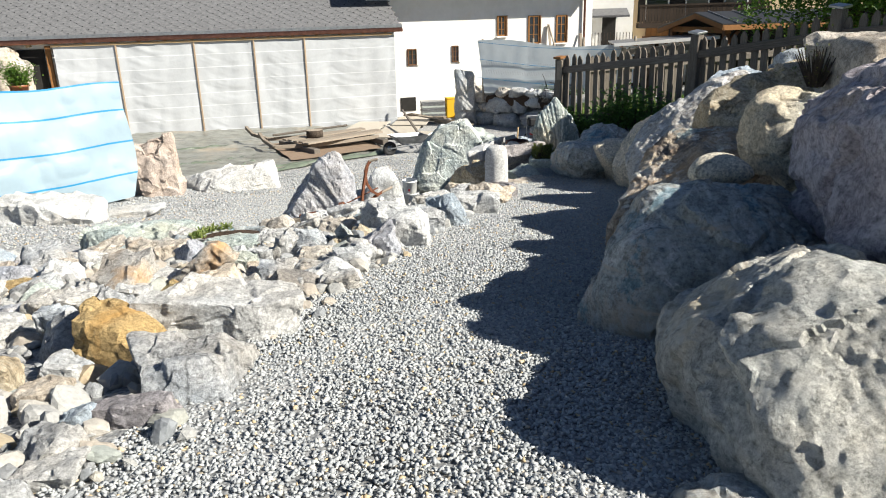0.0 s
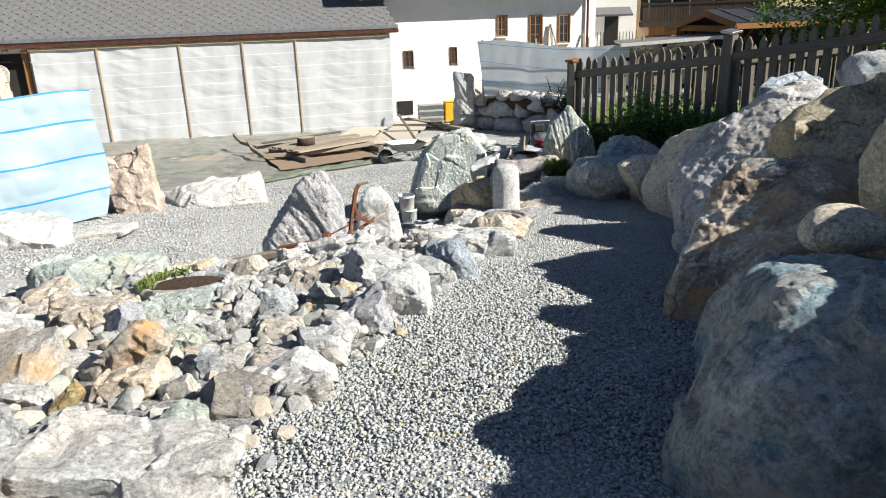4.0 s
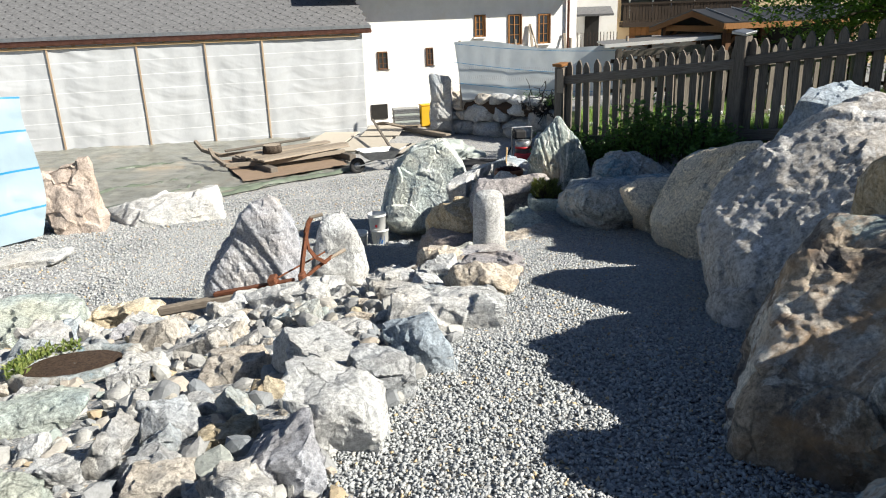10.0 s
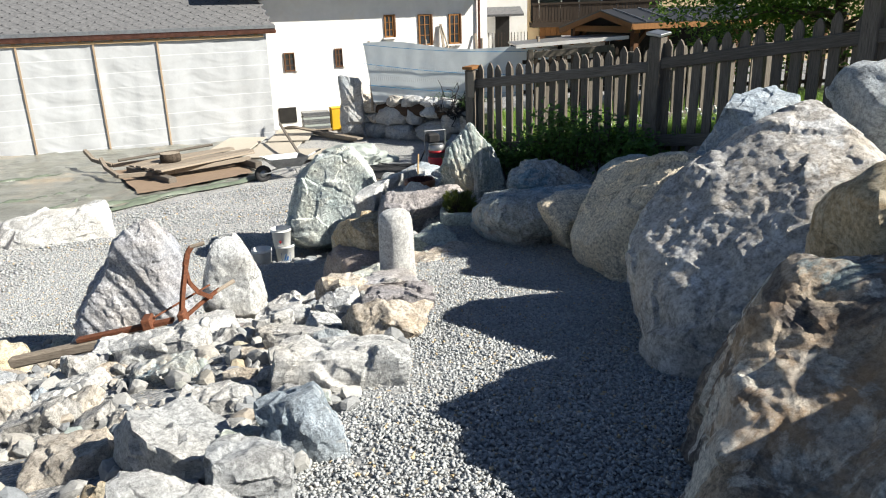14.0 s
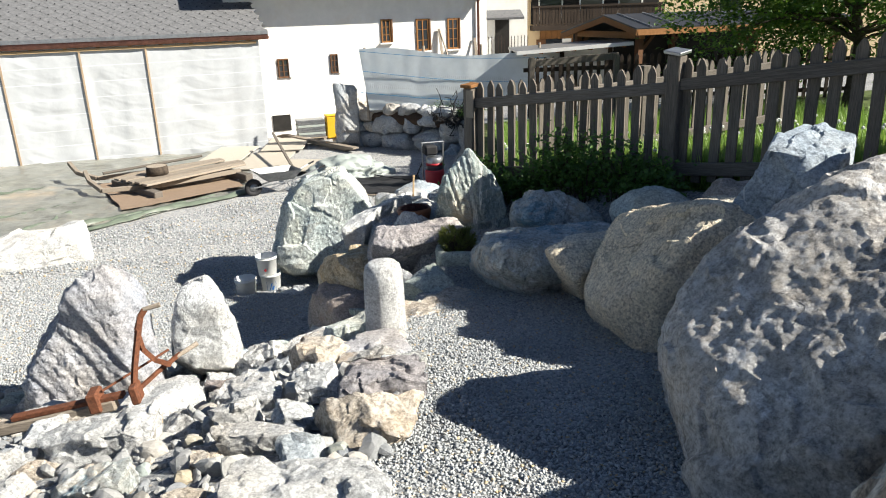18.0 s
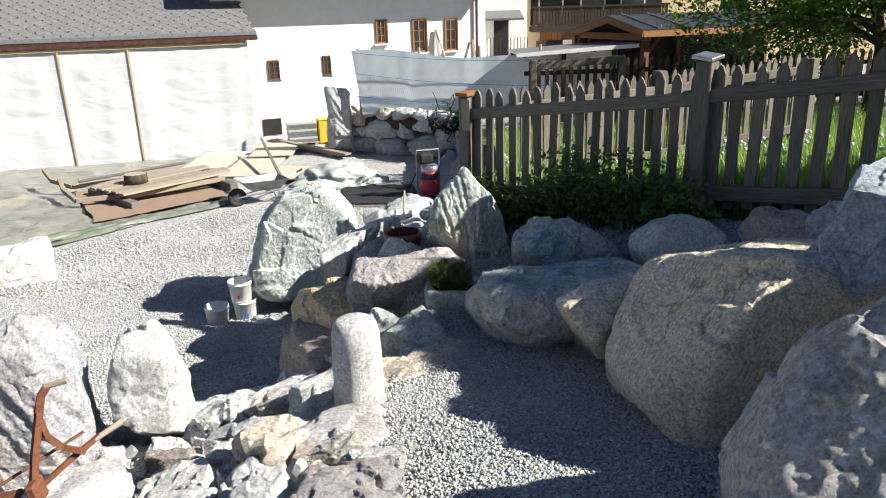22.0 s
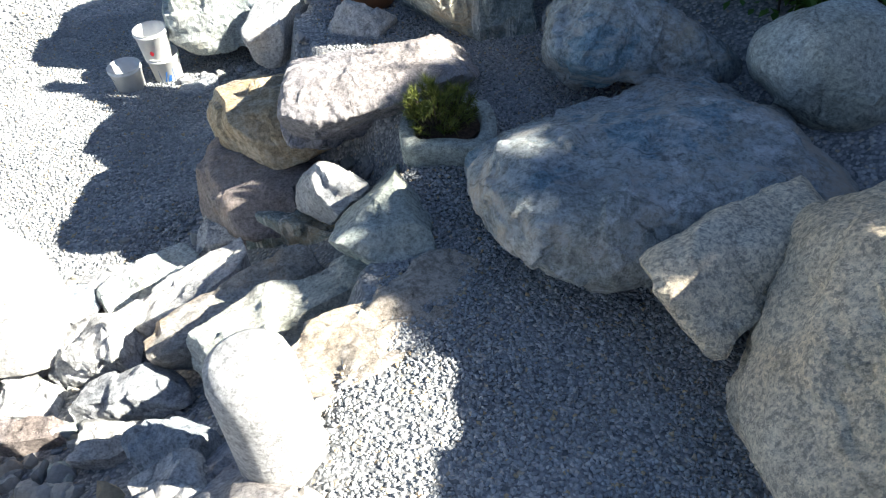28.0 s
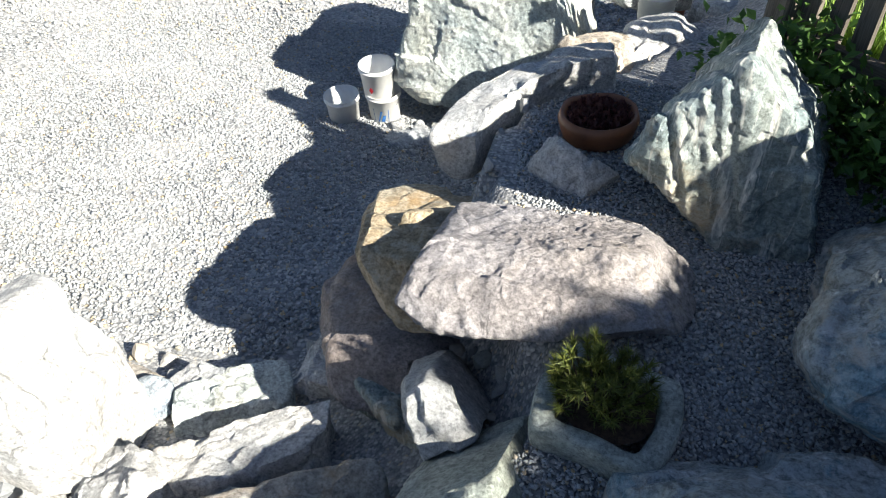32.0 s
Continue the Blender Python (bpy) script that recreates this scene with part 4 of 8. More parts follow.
rock("boulder", "ochre stone carrying a pale slab", (0.65, 11.05, -0.47), (1, 1, 1), 0, 40, M_OCHRE, "boulder", G_TER, reach=((0.25, -0.47, -0.85, 0.24), (-0.03, 0.41, 0.91, 0.23), (-0.96, -0.28, -0.09, 0.40), (0.00, 1.00, 0.00, 0.40), (0.00, -0.71, 0.71, 0.47), (1.00, 0.00, 0.00, 0.40), (0.00, 0.00, -1.00, 0.33), (-0.70, -0.66, -0.28, 0.37), (-0.71, 0.71, 0.00, 0.48), (0.71, 0.71, 0.00, 0.44), (-0.35, -0.48, -0.80, 0.30), (0.71, 0.00, 0.71, 0.40), (-0.92, -0.05, 0.39, 0.40), (0.00, 0.00, 1.00, 0.32), (0.71, -0.71, 0.00, 0.51), (0.00, 0.71, -0.71, 0.46), (0.00, -1.00, 0.00, 0.50)), sub=6, relief=0.7)
rock("slab_stone", "flat lilac-white slab laid across two stones", (1.19, 10.68, -0.09), (1, 1, 1), 0, 41, M_LILAC, "slab", G_TER, reach=((-0.03, 0.39, 0.92, 0.18), (0.26, -0.74, -0.62, 0.26), (0.00, 0.00, -1.00, 0.21), (-0.91, 0.14, 0.39, 0.45), (0.65, 0.20, 0.73, 0.39), (0.00, -0.71, 0.71, 0.42), (0.00, 1.00, 0.00, 0.42), (-0.30, -0.78, -0.54, 0.39), (0.41, -0.56, -0.72, 0.27), (0.00, 0.00, 1.00, 0.25), (-0.97, -0.12, -0.19, 0.51), (0.89, 0.24, 0.39, 0.52), (-0.04, 0.49, 0.87, 0.19), (-0.71, 0.71, 0.00, 0.53), (0.12, -0.77, -0.63, 0.26), (0.00, 0.71, -0.71, 0.40), (0.48, 0.56, 0.68, 0.38)), sub=7, relief=0.5)
arc = rock("curved_stone", "long pale curved edging stone", (0, 0, 0), (0.6, 0.13, 0.2), 0, 42, M_WHITE, "stone", G_TER, form="slab", sub=6)
for q in arc.data.vertices:
    # bent along a quarter turn round the gravel of the terrace
    turn = (q.co.x / 0.6 + 1) * 0.5 * radians(88)
    reach_out = 0.74 - q.co.y
    q.co = (1.36 - reach_out * math.cos(turn), 11.52 + reach_out * math.sin(turn), q.co.z - 0.3 + 0.1 * turn)
rock("stone", "small pale stone on the terrace", (1.2, 11.33, -0.06), (0.2, 0.13, 0.13), -25, 43, M_WHITE, "stone", G_TER, form="wedge", sub=5)
rock("standing_stone", "pointed green and white banded standing stone", (1.9, 11.39, 0.08), (1, 1, 1), 0, 44, M_BAND, "standing stone", "", reach=((0.89, -0.08, 0.44, 0.31), (-0.91, 0.25, 0.32, 0.37), (-0.29, -0.34, -0.89, 0.37), (0.00, 1.00, 0.00, 0.41), (0.00, -1.00, 0.00, 0.44), (0.96, -0.18, 0.20, 0.32), (-0.67, 0.41, 0.62, 0.41), (-0.69, -0.42, -0.60, 0.33), (0.00, 0.00, -1.00, 0.48), (0.73, 0.04, 0.68, 0.36), (-0.71, 0.27, 0.66, 0.43), (0.71, 0.71, 0.00, 0.51), (0.75, 0.18, 0.63, 0.35), (-0.82, 0.34, 0.46, 0.36), (0.00, 0.71, -0.71, 0.56)), sub=7, relief=0.5, strata=((1, 0.25, 0.28), 34, 0.1))
rock("standing_stone", "big white and pale green standing stone", (0.32, 14.01, -0.86), (1, 1, 1), 0, 45, M_GREENW, "standing stone", "", reach=((-0.25, 0.16, 0.95, 0.80), (0.02, -0.41, -0.91, 0.62), (0.94, 0.00, 0.35, 0.65), (-0.95, 0.01, 0.32, 0.70), (0.00, 1.00, 0.00, 0.64), (0.00, -1.00, 0.00, 0.71), (-0.53, -0.41, -0.74, 0.81), (0.00, 0.71, -0.71, 0.93), (0.82, 0.07, 0.57, 0.70), (0.71, 0.71, 0.00, 0.85), (-0.71, 0.71, 0.00, 0.88), (-0.79, 0.09, 0.61, 0.74), (-0.95, -0.24, -0.20, 0.85), (0.71, -0.71, 0.00, 0.90), (-0.96, -0.05, 0.27, 0.71), (0.71, 0.00, -0.71, 1.08)), sub=7, relief=0.7)

# ---------------------------------------------------------------- standing stones and bank
rock("standing_stone", "grey-violet slab of stone standing on edge", (-1.57, 9.62, -0.47), (1, 1, 1), 0, 46, M_SLABGREY, "standing stone", "", reach=((-0.85, -0.11, 0.51, 0.40), (0.97, 0.22, 0.08, 0.44), (0.00, 0.00, -1.00, 0.53), (0.00, -1.00, 0.00, 0.37), (0.00, 1.00, 0.00, 0.38), (-0.15, 0.27, 0.95, 0.67), (-1.00, 0.00, 0.00, 0.58), (0.71, -0.71, 0.00, 0.50), (0.81, 0.26, 0.53, 0.58), (-0.71, 0.71, 0.00, 0.55), (-0.71, 0.02, 0.71, 0.47), (-0.71, -0.71, 0.00, 0.54), (0.00, 0.71, -0.71, 0.57), (0.00, -0.71, -0.71, 0.56), (-0.71, 0.00, -0.71, 0.70), (0.00, -0.71, 0.71, 0.72), (0.71, 0.00, -0.71, 0.65)), sub=7, relief=0.55, strata=((0.8, 0.3, 0.45), 22, 0.12))
rock("standing_stone", "narrow white upright stone", (-0.77, 9.89, -0.49), (1, 1, 1), 0, 47, M_WHITE, "standing stone", "", reach=((-0.04, -0.47, -0.88, 0.33), (0.87, 0.31, 0.39, 0.27), (-0.93, -0.10, 0.35, 0.29), (0.00, 1.00, 0.00, 0.31), (0.00, -1.00, 0.00, 0.34), (0.98, 0.20, 0.09, 0.26), (-0.54, -0.49, -0.68, 0.31), (-0.33, 0.26, 0.91, 0.44), (-0.97, -0.23, 0.07, 0.27), (-0.71, 0.71, 0.00, 0.36), (0.71, -0.71, 0.00, 0.37), (0.00, -0.71, 0.71, 0.53), (0.83, 0.26, 0.49, 0.29)), sub=6, relief=0.8)
rock("standing_stone", "reddish upright stone with vertical flutes beside a blue sheet", (-5.89, 15.1, -0.89), (0.53, 0.4, 0.72), 20, 44, M_RED, "standing stone", form="block", sub=6, relief=1.1, strata=((1, 0.3, 0), 5.0, 0.14))
rock("boulder", "long flat-topped white block of stone in the yard", (-4.62, 15.85, -1.5), (1.08, 0.5, 0.38), 14, 49, M_WHITE, form="block", lean=(0, -5), sub=6, relief=0.8)
rock("boulder", "long low pale boulder in the yard", (-6.6, 12.0, -1.1), (0.95, 0.5, 0.33), -4, 50, M_WHITE, form="slab", sub=6)
rock("boulder", "flat pale stone in the yard", (-5.4, 12.6, -1.22), (0.45, 0.3, 0.1), 5, 51, M_WHITE, k=5)
rock("standing_stone", "tall grey stone at the end of a stone wall", (1.08, 26.6, -0.95), (0.4, 0.28, 1.0), 0, 52, M_GREY, "standing stone", form="block", sub=5)

# pillar on its rock
rings = ((0.0, 0.185), (0.05, 0.165), (0.12, 0.145), (0.25, 0.135), (0.5, 0.128), (0.6, 0.122), (0.645, 0.112), (0.665, 0.085))
pillar_v, pillar_t = [], []
for i, (z, r) in enumerate(rings):
    for a in range(40):
        q = 2 * math.pi * a / 40
        pillar_v.append((r * math.cos(q), r * math.sin(q), z))
for i in range(len(rings) - 1):
    for a in range(40):
        b0, b1 = i * 40 + a, i * 40 + (a + 1) % 40
        pillar_t += [(b0, b1, b1 + 40), (b0, b1 + 40, b0 + 40)]
pillar_v.append((0, 0, 0.672))
pillar_t += [((len(rings) - 1) * 40 + a, (len(rings) - 1) * 40 + (a + 1) % 40, len(pillar_v) - 1) for a in range(40)]
pv = np.array(pillar_v)
pv[:, :2] *= (1 + 0.05 * fbm(pv, 9, 3, 5))[:, None]
pillar = part("stone_pillar", tri_mesh("stone_pillar", pv, np.array(pillar_t), True), M_WHITE)
pillar.matrix_world = pose(0.69, 8.53, -0.34) @ Matrix.Diagonal((1.06, 1.06, 1.26, 1))
tagged(pillar, "short round white stone pillar standing on a rock", "pillar")
rock("boulder", "grey-green rock under a stone pillar", (0.51, 8.27, -0.31), (1, 1, 1), 0, 53, M_SLABGREY, "boulder", "", reach=((0.97, 0.16, 0.16, 0.32), (-0.86, 0.21, 0.46, 0.34), (0.00, 0.00, -1.00, 0.29), (0.00, -1.00, 0.00, 0.42), (-0.39, 0.57, 0.72, 0.33), (0.00, 0.00, 1.00, 0.43), (0.00, 1.00, 0.00, 0.58), (-0.71, -0.71, 0.00, 0.45), (-0.71, 0.00, -0.71, 0.44), (0.00, -0.71, 0.71, 0.48), (0.13, 0.65, 0.75, 0.38), (0.00, -0.71, -0.71, 0.44), (0.00, 0.71, -0.71, 0.55), (-1.00, 0.00, 0.00, 0.41), (0.89, 0.32, 0.33, 0.36), (-0.57, 0.36, 0.74, 0.33), (-0.71, 0.71, 0.00, 0.56)), sub=6, relief=0.9)

# ---------------------------------------------------------------- picket fence
fence = thing("picket_fence", "weathered grey wooden picket fence with pointed pales", "fence", (0, 0, 0))


def picket_mesh(h, w):
    d, tip = 0.024, 0.07
    out = [(-w / 2, 0), (w / 2, 0), (w / 2, h - tip), (0.2 * w, h - 0.016), (0, h), (-0.2 * w, h - 0.016), (-w / 2, h - tip)]
    v = [(x, y, z) for y in (-d / 2, d / 2) for x, z in out]
    f = [tuple(range(6, -1, -1)), tuple(range(7, 14))] + [(i, (i + 1) % 7, (i + 1) % 7 + 7, i + 7) for i in range(7)]
    me = mesh_from("picket", v, [q[::-1] for q in f])
    me.materials.append(M_FENCE)
    return me


PICKETS = {w: [picket_mesh(h, w) for h in (1.1, 1.12, 1.14)] for w in (0.082, 0.09)}
rng = random.Random(5)


PALES = 1


def fence_bay(a, b, pitch, width, holder):
    """One bay of pales between two posts: a and b are the feet of the pales."""
    a, b = Vector(a), Vector(b)
    flat = Vector((b.x - a.x, b.y - a.y, 0))
    turn = math.degrees(math.atan2(flat.y, flat.x))
    side = Vector((0, 0, 1)).cross(flat.normalized())
    n = int((flat.length - 0.2) / pitch)
    for i in range(n + 1):
        s = 0.1 + (flat.length - 0.2) * i / n
        q = a + (b - a) * (s / flat.length) + side * 0.03 * PALES
        ob = part("picket", rng.choice(PICKETS[width]), None, holder)
        ob.matrix_local = pose(q.x, q.y, q.z + rng.uniform(-0.01, 0.01), rng.uniform(-1.2, 1.2), rng.uniform(-0.9, 0.9), turn)
    for up, hh in ((0.13, 0.12), (0.91, 0.11)):
        p0, p1 = a - side * 0.012 * PALES, b - side * 0.012 * PALES
        d = (p1 - p0).normalized()
        ob = part("rail", box(bmesh.new(), ((p1 - p0).length, 0.045, hh), (0, 0, 0), None, 0.008), M_RAIL, holder)
        ob.matrix_local = Matrix.Translation((p0 + p1) / 2 + Vector((0, 0, up))) @ d.to_track_quat("X", "Z").to_matrix().to_4x4()


def fence_post(x, y, foot, top, turn, holder, cap=True):
    ob = part("post", boxed((0.13, 0.13, top - foot + 0.4), (0, 0, (top - foot - 0.4) / 2), None, 0.008), M_FENCE, holder)
    ob.matrix_local = pose(x, y, foot, 0, 0, turn)
    if cap:
        c = part("post_cap", boxed((0.17, 0.2, 0.03), (0, 0, 0), None, 0.005), M_METAL, holder, "pale sheet-metal post cap")
        c.matrix_local = pose(x, y, top + 0.03, 6, 8, turn)


fence_bay((2.02, 12.06, 0.16), (3.58, 10.3, 0.43), 0.141, 0.082, fence)
fence_bay((3.58, 10.3, 0.45), (4.55, 8.55, 0.74), 0.152, 0.09, fence)
fence_bay((4.55, 8.55, 0.74), (6.0, 5.6, 1.05), 0.152, 0.09, fence)
fence_bay((6.0, 5.6, 1.05), (7.5, 2.6, 1.3), 0.152, 0.09, fence)
for x, y, foot, top in ((2.02, 12.06, 0.13, 1.24), (3.58, 10.3, 0.38, 1.63), (4.55, 8.55, 0.7, 1.93), (6.0, 5.6, 1.0, 2.25), (7.5, 2.6, 1.3, 2.5)):
    fence_post(x, y, foot, top, -56, fence, y < 12)
# orange cap and paler face added to paint the sunlit post top
part("post_cap", boxed((0.17, 0.18, 0.035), (2.02, 12.06, 1.27), Matrix.Rotation(radians(-56), 4, "Z") @ Matrix.Rotation(radians(5), 4, "X"), 0.006), M_HONEY, fence, "honey-coloured wooden cap painting the sunlit post top")
part("post_face", boxed((0.11, 0.012, 0.3), (2.02 - 0.03, 12.06 - 0.075, 1.07), Matrix.Rotation(radians(-56), 4, "Z")), M_OLD, fence, "paler wooden panel painting sunlight on the post")
back_fence = thing("picket_fence", "sunlit grey picket fence running away from a corner post", "fence", (0, 0, 0))
fence_bay((2.55, 12.57, 0.12), (4.6, 13.25, 0.16), 0.146, 0.082, back_fence)
fence_bay((4.6, 13.25, 0.16), (7.2, 14.1, 0.25), 0.146, 0.082, back_fence)
for x, y in ((4.6, 13.25), (7.2, 14.1)):
    fence_post(x, y, 0.1, 1.3, 18, back_fence, False)

# ---------------------------------------------------------------- barn with sheeting
barn = thing("barn", "old barn with a grey shingle roof and sheeted front", "barn", (-1.7, 28.0, -2.0), 16)
# local axes: x runs back along the wall to the left (negative), y into the barn
part("wall", boxed((14, 0.4, 3.5), (-7, 0.3, 1.75)), M_WALL, barn)
part("eave_board", boxed((14.2, 0.05, 0.14), (-6.95, 0.0, 3.42), None, 0.01), M_NEW, barn)
roof_turn = Matrix.Rotation(radians(24), 4, "X")
roof = part("roof", boxed((14.6, 7.0, 0.12), (-6.9, 2.85, 4.9), roof_turn), M_SLATE, barn)
gut = boxed((14.7, 0.14, 0.12), (-6.9, -0.45, 3.43), None, 0.03)
part("gutter", gut, M_COPPER, barn, "copper gutter along the eaves")
part("eave_batten", boxed((11.3, 0.03, 0.07), (-5.6, -0.405, 3.3), None, 0.004), M_NEW, barn, "fresh orange timber strip along the eaves")
part("eave_flashing", boxed((14.7, 0.03, 0.11), (-6.9, -0.4, 3.57), None, 0.004), M_METAL, barn, "grey metal flashing above the gutter")
part("drip_edge", boxed((14.7, 0.2, 0.03), (-6.9, -0.28, 3.5)), M_COPPER, barn)


M_BATTEN = wood("batten_timber", (0.55, 0.42, 0.3), (0.36, 0.26, 0.17), (30, 30, 1.5))
M_SEAM = plain("sheeting_seam", (0.68, 0.69, 0.7), 0.35, 0, 0.03, 3.0, 0)


def sheet(name, width, height, material, folds, seed, nx=120, nz=60, sag=0.03, seams=0, pins=()):
    """A hanging sheet with folds, in its own plane (x, z), out along -y."""
    xs, zs = np.linspace(0, width, nx), np.linspace(0, height, nz)
    gx, gz = np.meshgrid(xs, zs)
    p3 = np.stack([gx.ravel() * 1.5, gz.ravel() * 0.9, 0 * gx.ravel()], 1)
    y = folds * fbm(p3, 0.6, 2, seed) + 0.45 * folds * ridge(p3 @ np.array([[0.7, 0.25, 0], [-0.3, 0.5, 0], [0, 0, 1]]), 0.8, 2, seed + 3)
    y = y + 0.12 * folds * fbm(p3 * (1.0, 2.0, 1), 1.5, 2, seed + 8)
    y = y + 0.7 * folds * fbm(p3 @ np.array([[1.3, 0.5, 0], [-0.35, 0.3, 0], [0, 0, 1]]), 0.9, 2, seed + 5)
    edge = 1 - gz.ravel() / height
    y = y - sag * edge**2 * 6 * folds
    if pins:
        # held flat along the battens, slack and drawn into swags between them
        hold = np.min([np.abs(gx.ravel() - q) for q in pins], 0)
        swag = 0.022 * fbm(np.stack([0.35 * gx.ravel(), 1.5 * gz.ravel() + 0.5 * np.abs(np.sin(gx.ravel() * 1.4)), 0 * y], 1), 2.2, 3, seed + 11)
        y = np.maximum(y + swag, -0.05) * ease01(hold / 0.3) + 0.02
    v = np.stack([gx.ravel(), y, gz.ravel()], 1)
    i = (np.arange(nz - 1)[:, None] * nx + np.arange(nx - 1)[None]).ravel()
    t = np.concatenate([np.stack([i, i + 1, i + nx + 1], 1), np.stack([i, i + nx + 1, i + nx], 1)])
    row = np.concatenate([i // nx, i // nx])
    me = tri_mesh(name, v, t, True, np.where(row % seams == seams // 2, 1, 0) if seams else None)
    me.materials.append(material)
    if seams:
        me.materials.append(M_SEAM)
    return me


front = new("plastic_sheeting", sheet("plastic_sheeting", 11.35, 3.4, M_SHEET, 0.035, 3, 300, 180, 0.03, 23, (1.89, 4.35, 6.33, 8.08)))
front.matrix_world = barn.matrix_world @ pose(-11.2, -0.2, 0.02, 3.2)
tagged(front, "white plastic sheeting hung over the barn front", "sheeting")
for bx in (-9.31, -6.85, -4.87, -3.12):
    ob = part("batten", boxed((0.055, 0.035, 3.4), (0, 0, 1.7), None, 0.004), M_BATTEN, front)
    ob.matrix_local = pose(bx + 11.2, -0.005, 0.0, 0, 0, 0)

# ---------------------------------------------------------------- white house
house = thing("house", "white rendered farmhouse with small brown windows", "house", (-2.6, 29.6, -2.2), 15)
part("wall", boxed((9.6, 0.5, 6.5), (4.8, 0.25, 3.25)), M_WALL, house)
part("side_wall", boxed((0.4, 8, 6.5), (9.4, 4.5, 3.25)), M_WALL, house)
part("roof_eave", boxed((10.6, 1.6, 0.15), (4.9, -0.45, 5.6), Matrix.Rotation(radians(20), 4, "X")), M_BROWN, house)

# ---------------------------------------------------------------- cream apartment house
flats = thing("apartment_house", "cream apartment house with dark timber balconies", "house", (10.6, 44, -3), -8)
part("wall", boxed((22, 9, 11), (11, 4.5, 5.5)), M_CREAM, flats)
balcony = part("balcony", boxed((7.0, 1.2, 0.25), (4.6, -0.6, 3.95)), M_RAILS, flats, "dark timber balcony")
for i in range(42):
    part("board", boxed((0.14, 0.03, 1.0), (1.2 + i * 0.165, -1.18, 4.5)), M_RAILS, balcony)

# ---------------------------------------------------------------- stones of the bank
G_BANK = "stones of the bank"
UNITS = [broken_mesh("bank_stone", (1, 0.8, 0.6), 300 + i, 4, ("block", "slab", "wedge", "block")[i % 4], relief=1.5) for i in range(24)]
for me in UNITS:
    me.materials.append(M_GREY)
PLACED = []


def bank_stone(label, at, half, tilt, turn, mat, form="block", name="bank_stone"):
    big = max(half)
    me = broken_mesh(name, half, 500 + len(PLACED), 6 if big > 0.2 else 5 if big > 0.1 else 4, form, relief=1.3)
    me.materials.append(mat)
    ob = new(name, me)
    ob.matrix_world = pose(*at, 0, tilt, turn)
    PLACED.append((at[0], at[1], big))
    return tagged(ob, label, "stone", G_BANK)


bank_stone("angular golden ochre stone lying on the bank", (-1.36, 2.84, 0.76), (0.19, 0.14, 0.11), 12, -8, M_GOLD, "block")
bank_stone("broad rounded grey stone lying on the bank", (-0.94, 2.39, 0.80), (0.240, 0.192, 0.112), 0, 0, M_GREY, "block")
bank_stone("flat pinkish grey stone lying on the bank", (-1.01, 2.14, 0.80), (0.152, 0.053, 0.058), -3, 0, M_PINK, "slab")
bank_stone("pointed dark-faced grey stone lying on the bank", (-1.75, 3.64, 0.58), (0.152, 0.121, 0.100), 0, 0, M_GREY, "wedge")
bank_stone("huge flat-topped white stone lying on the bank", (-1.00, 3.06, 0.74), (0.372, 0.147, 0.141), 3, 0, M_WHITE, "slab")
bank_stone("rough grey stone lying on the bank", (-1.78, 3.18, 0.65), (0.106, 0.084, 0.111), 0, 0, M_GREY, "block")
bank_stone("flat pale white stone lying on the bank", (-2.09, 3.80, 0.52), (0.231, 0.100, 0.088), -6, 0, M_WHITE, "slab")
bank_stone("golden ochre stone lying on the bank", (-2.86, 4.74, 0.29), (0.175, 0.080, 0.066), 0, 0, M_GOLD, "block")
bank_stone("pale white stone lying on the bank", (-1.44, 2.52, 0.74), (0.059, 0.047, 0.065), 0, 0, M_WHITE, "block")
bank_stone("rounded pale white stone lying on the bank", (-1.12, 1.79, 0.83), (0.120, 0.088, 0.046), 0, 0, M_WHITE, "block")
bank_stone("rough beige stone lying on the bank", (-1.42, 2.35, 0.76), (0.095, 0.076, 0.060), -10, 0, M_BEIGE, "block")
bank_stone("pale blue-white stone lying on the bank", (-1.18, 2.09, 0.80), (0.056, 0.045, 0.062), 0, 0, M_BLUEW, "block")
bank_stone("small grey stone lying on the bank", (-1.28, 2.40, 0.75), (0.042, 0.033, 0.041), 0, 0, M_GREY, "wedge")
bank_stone("dark grey-brown stone lying on the bank", (-0.80, 3.75, 0.62), (0.170, 0.136, 0.065), 20, 0, M_BROWNISH, "block")
bank_stone("rough grey stone lying on the bank", (-0.99, 4.15, 0.56), (0.113, 0.091, 0.063), 0, 0, M_GREY, "block")
bank_stone("brown-streaked pale stone lying on the bank", (-0.74, 4.14, 0.57), (0.131, 0.105, 0.051), 8, 0, M_RUSTW, "round")
bank_stone("sloping grey stone lying on the bank", (-0.56, 3.78, 0.63), (0.116, 0.092, 0.064), -15, 0, M_GREY, "block")
bank_stone("squarish white stone lying on the bank", (-0.54, 4.25, 0.59), (0.134, 0.107, 0.085), 0, 0, M_WHITE, "block")
bank_stone("flat ochre stone lying on the bank", (-0.68, 4.96, 0.47), (0.109, 0.079, 0.041), -5, 0, M_OCHRE, "slab")
bank_stone("pale beige stone lying on the bank", (-0.82, 4.66, 0.50), (0.122, 0.097, 0.054), 0, 0, M_BEIGE, "block")
bank_stone("upright grey stone lying on the bank", (-1.12, 4.88, 0.45), (0.151, 0.098, 0.057), -52, 0, M_GREY, "slab")
bank_stone("big sloping grey stone lying on the bank", (-0.42, 4.64, 0.55), (0.181, 0.145, 0.098), -35, -2, M_SLABGREY, "block")
bank_stone("tall blocky bright white stone lying on the bank", (-0.25, 4.87, 0.59), (0.181, 0.145, 0.184), 0, -2, M_WHITE, "block")
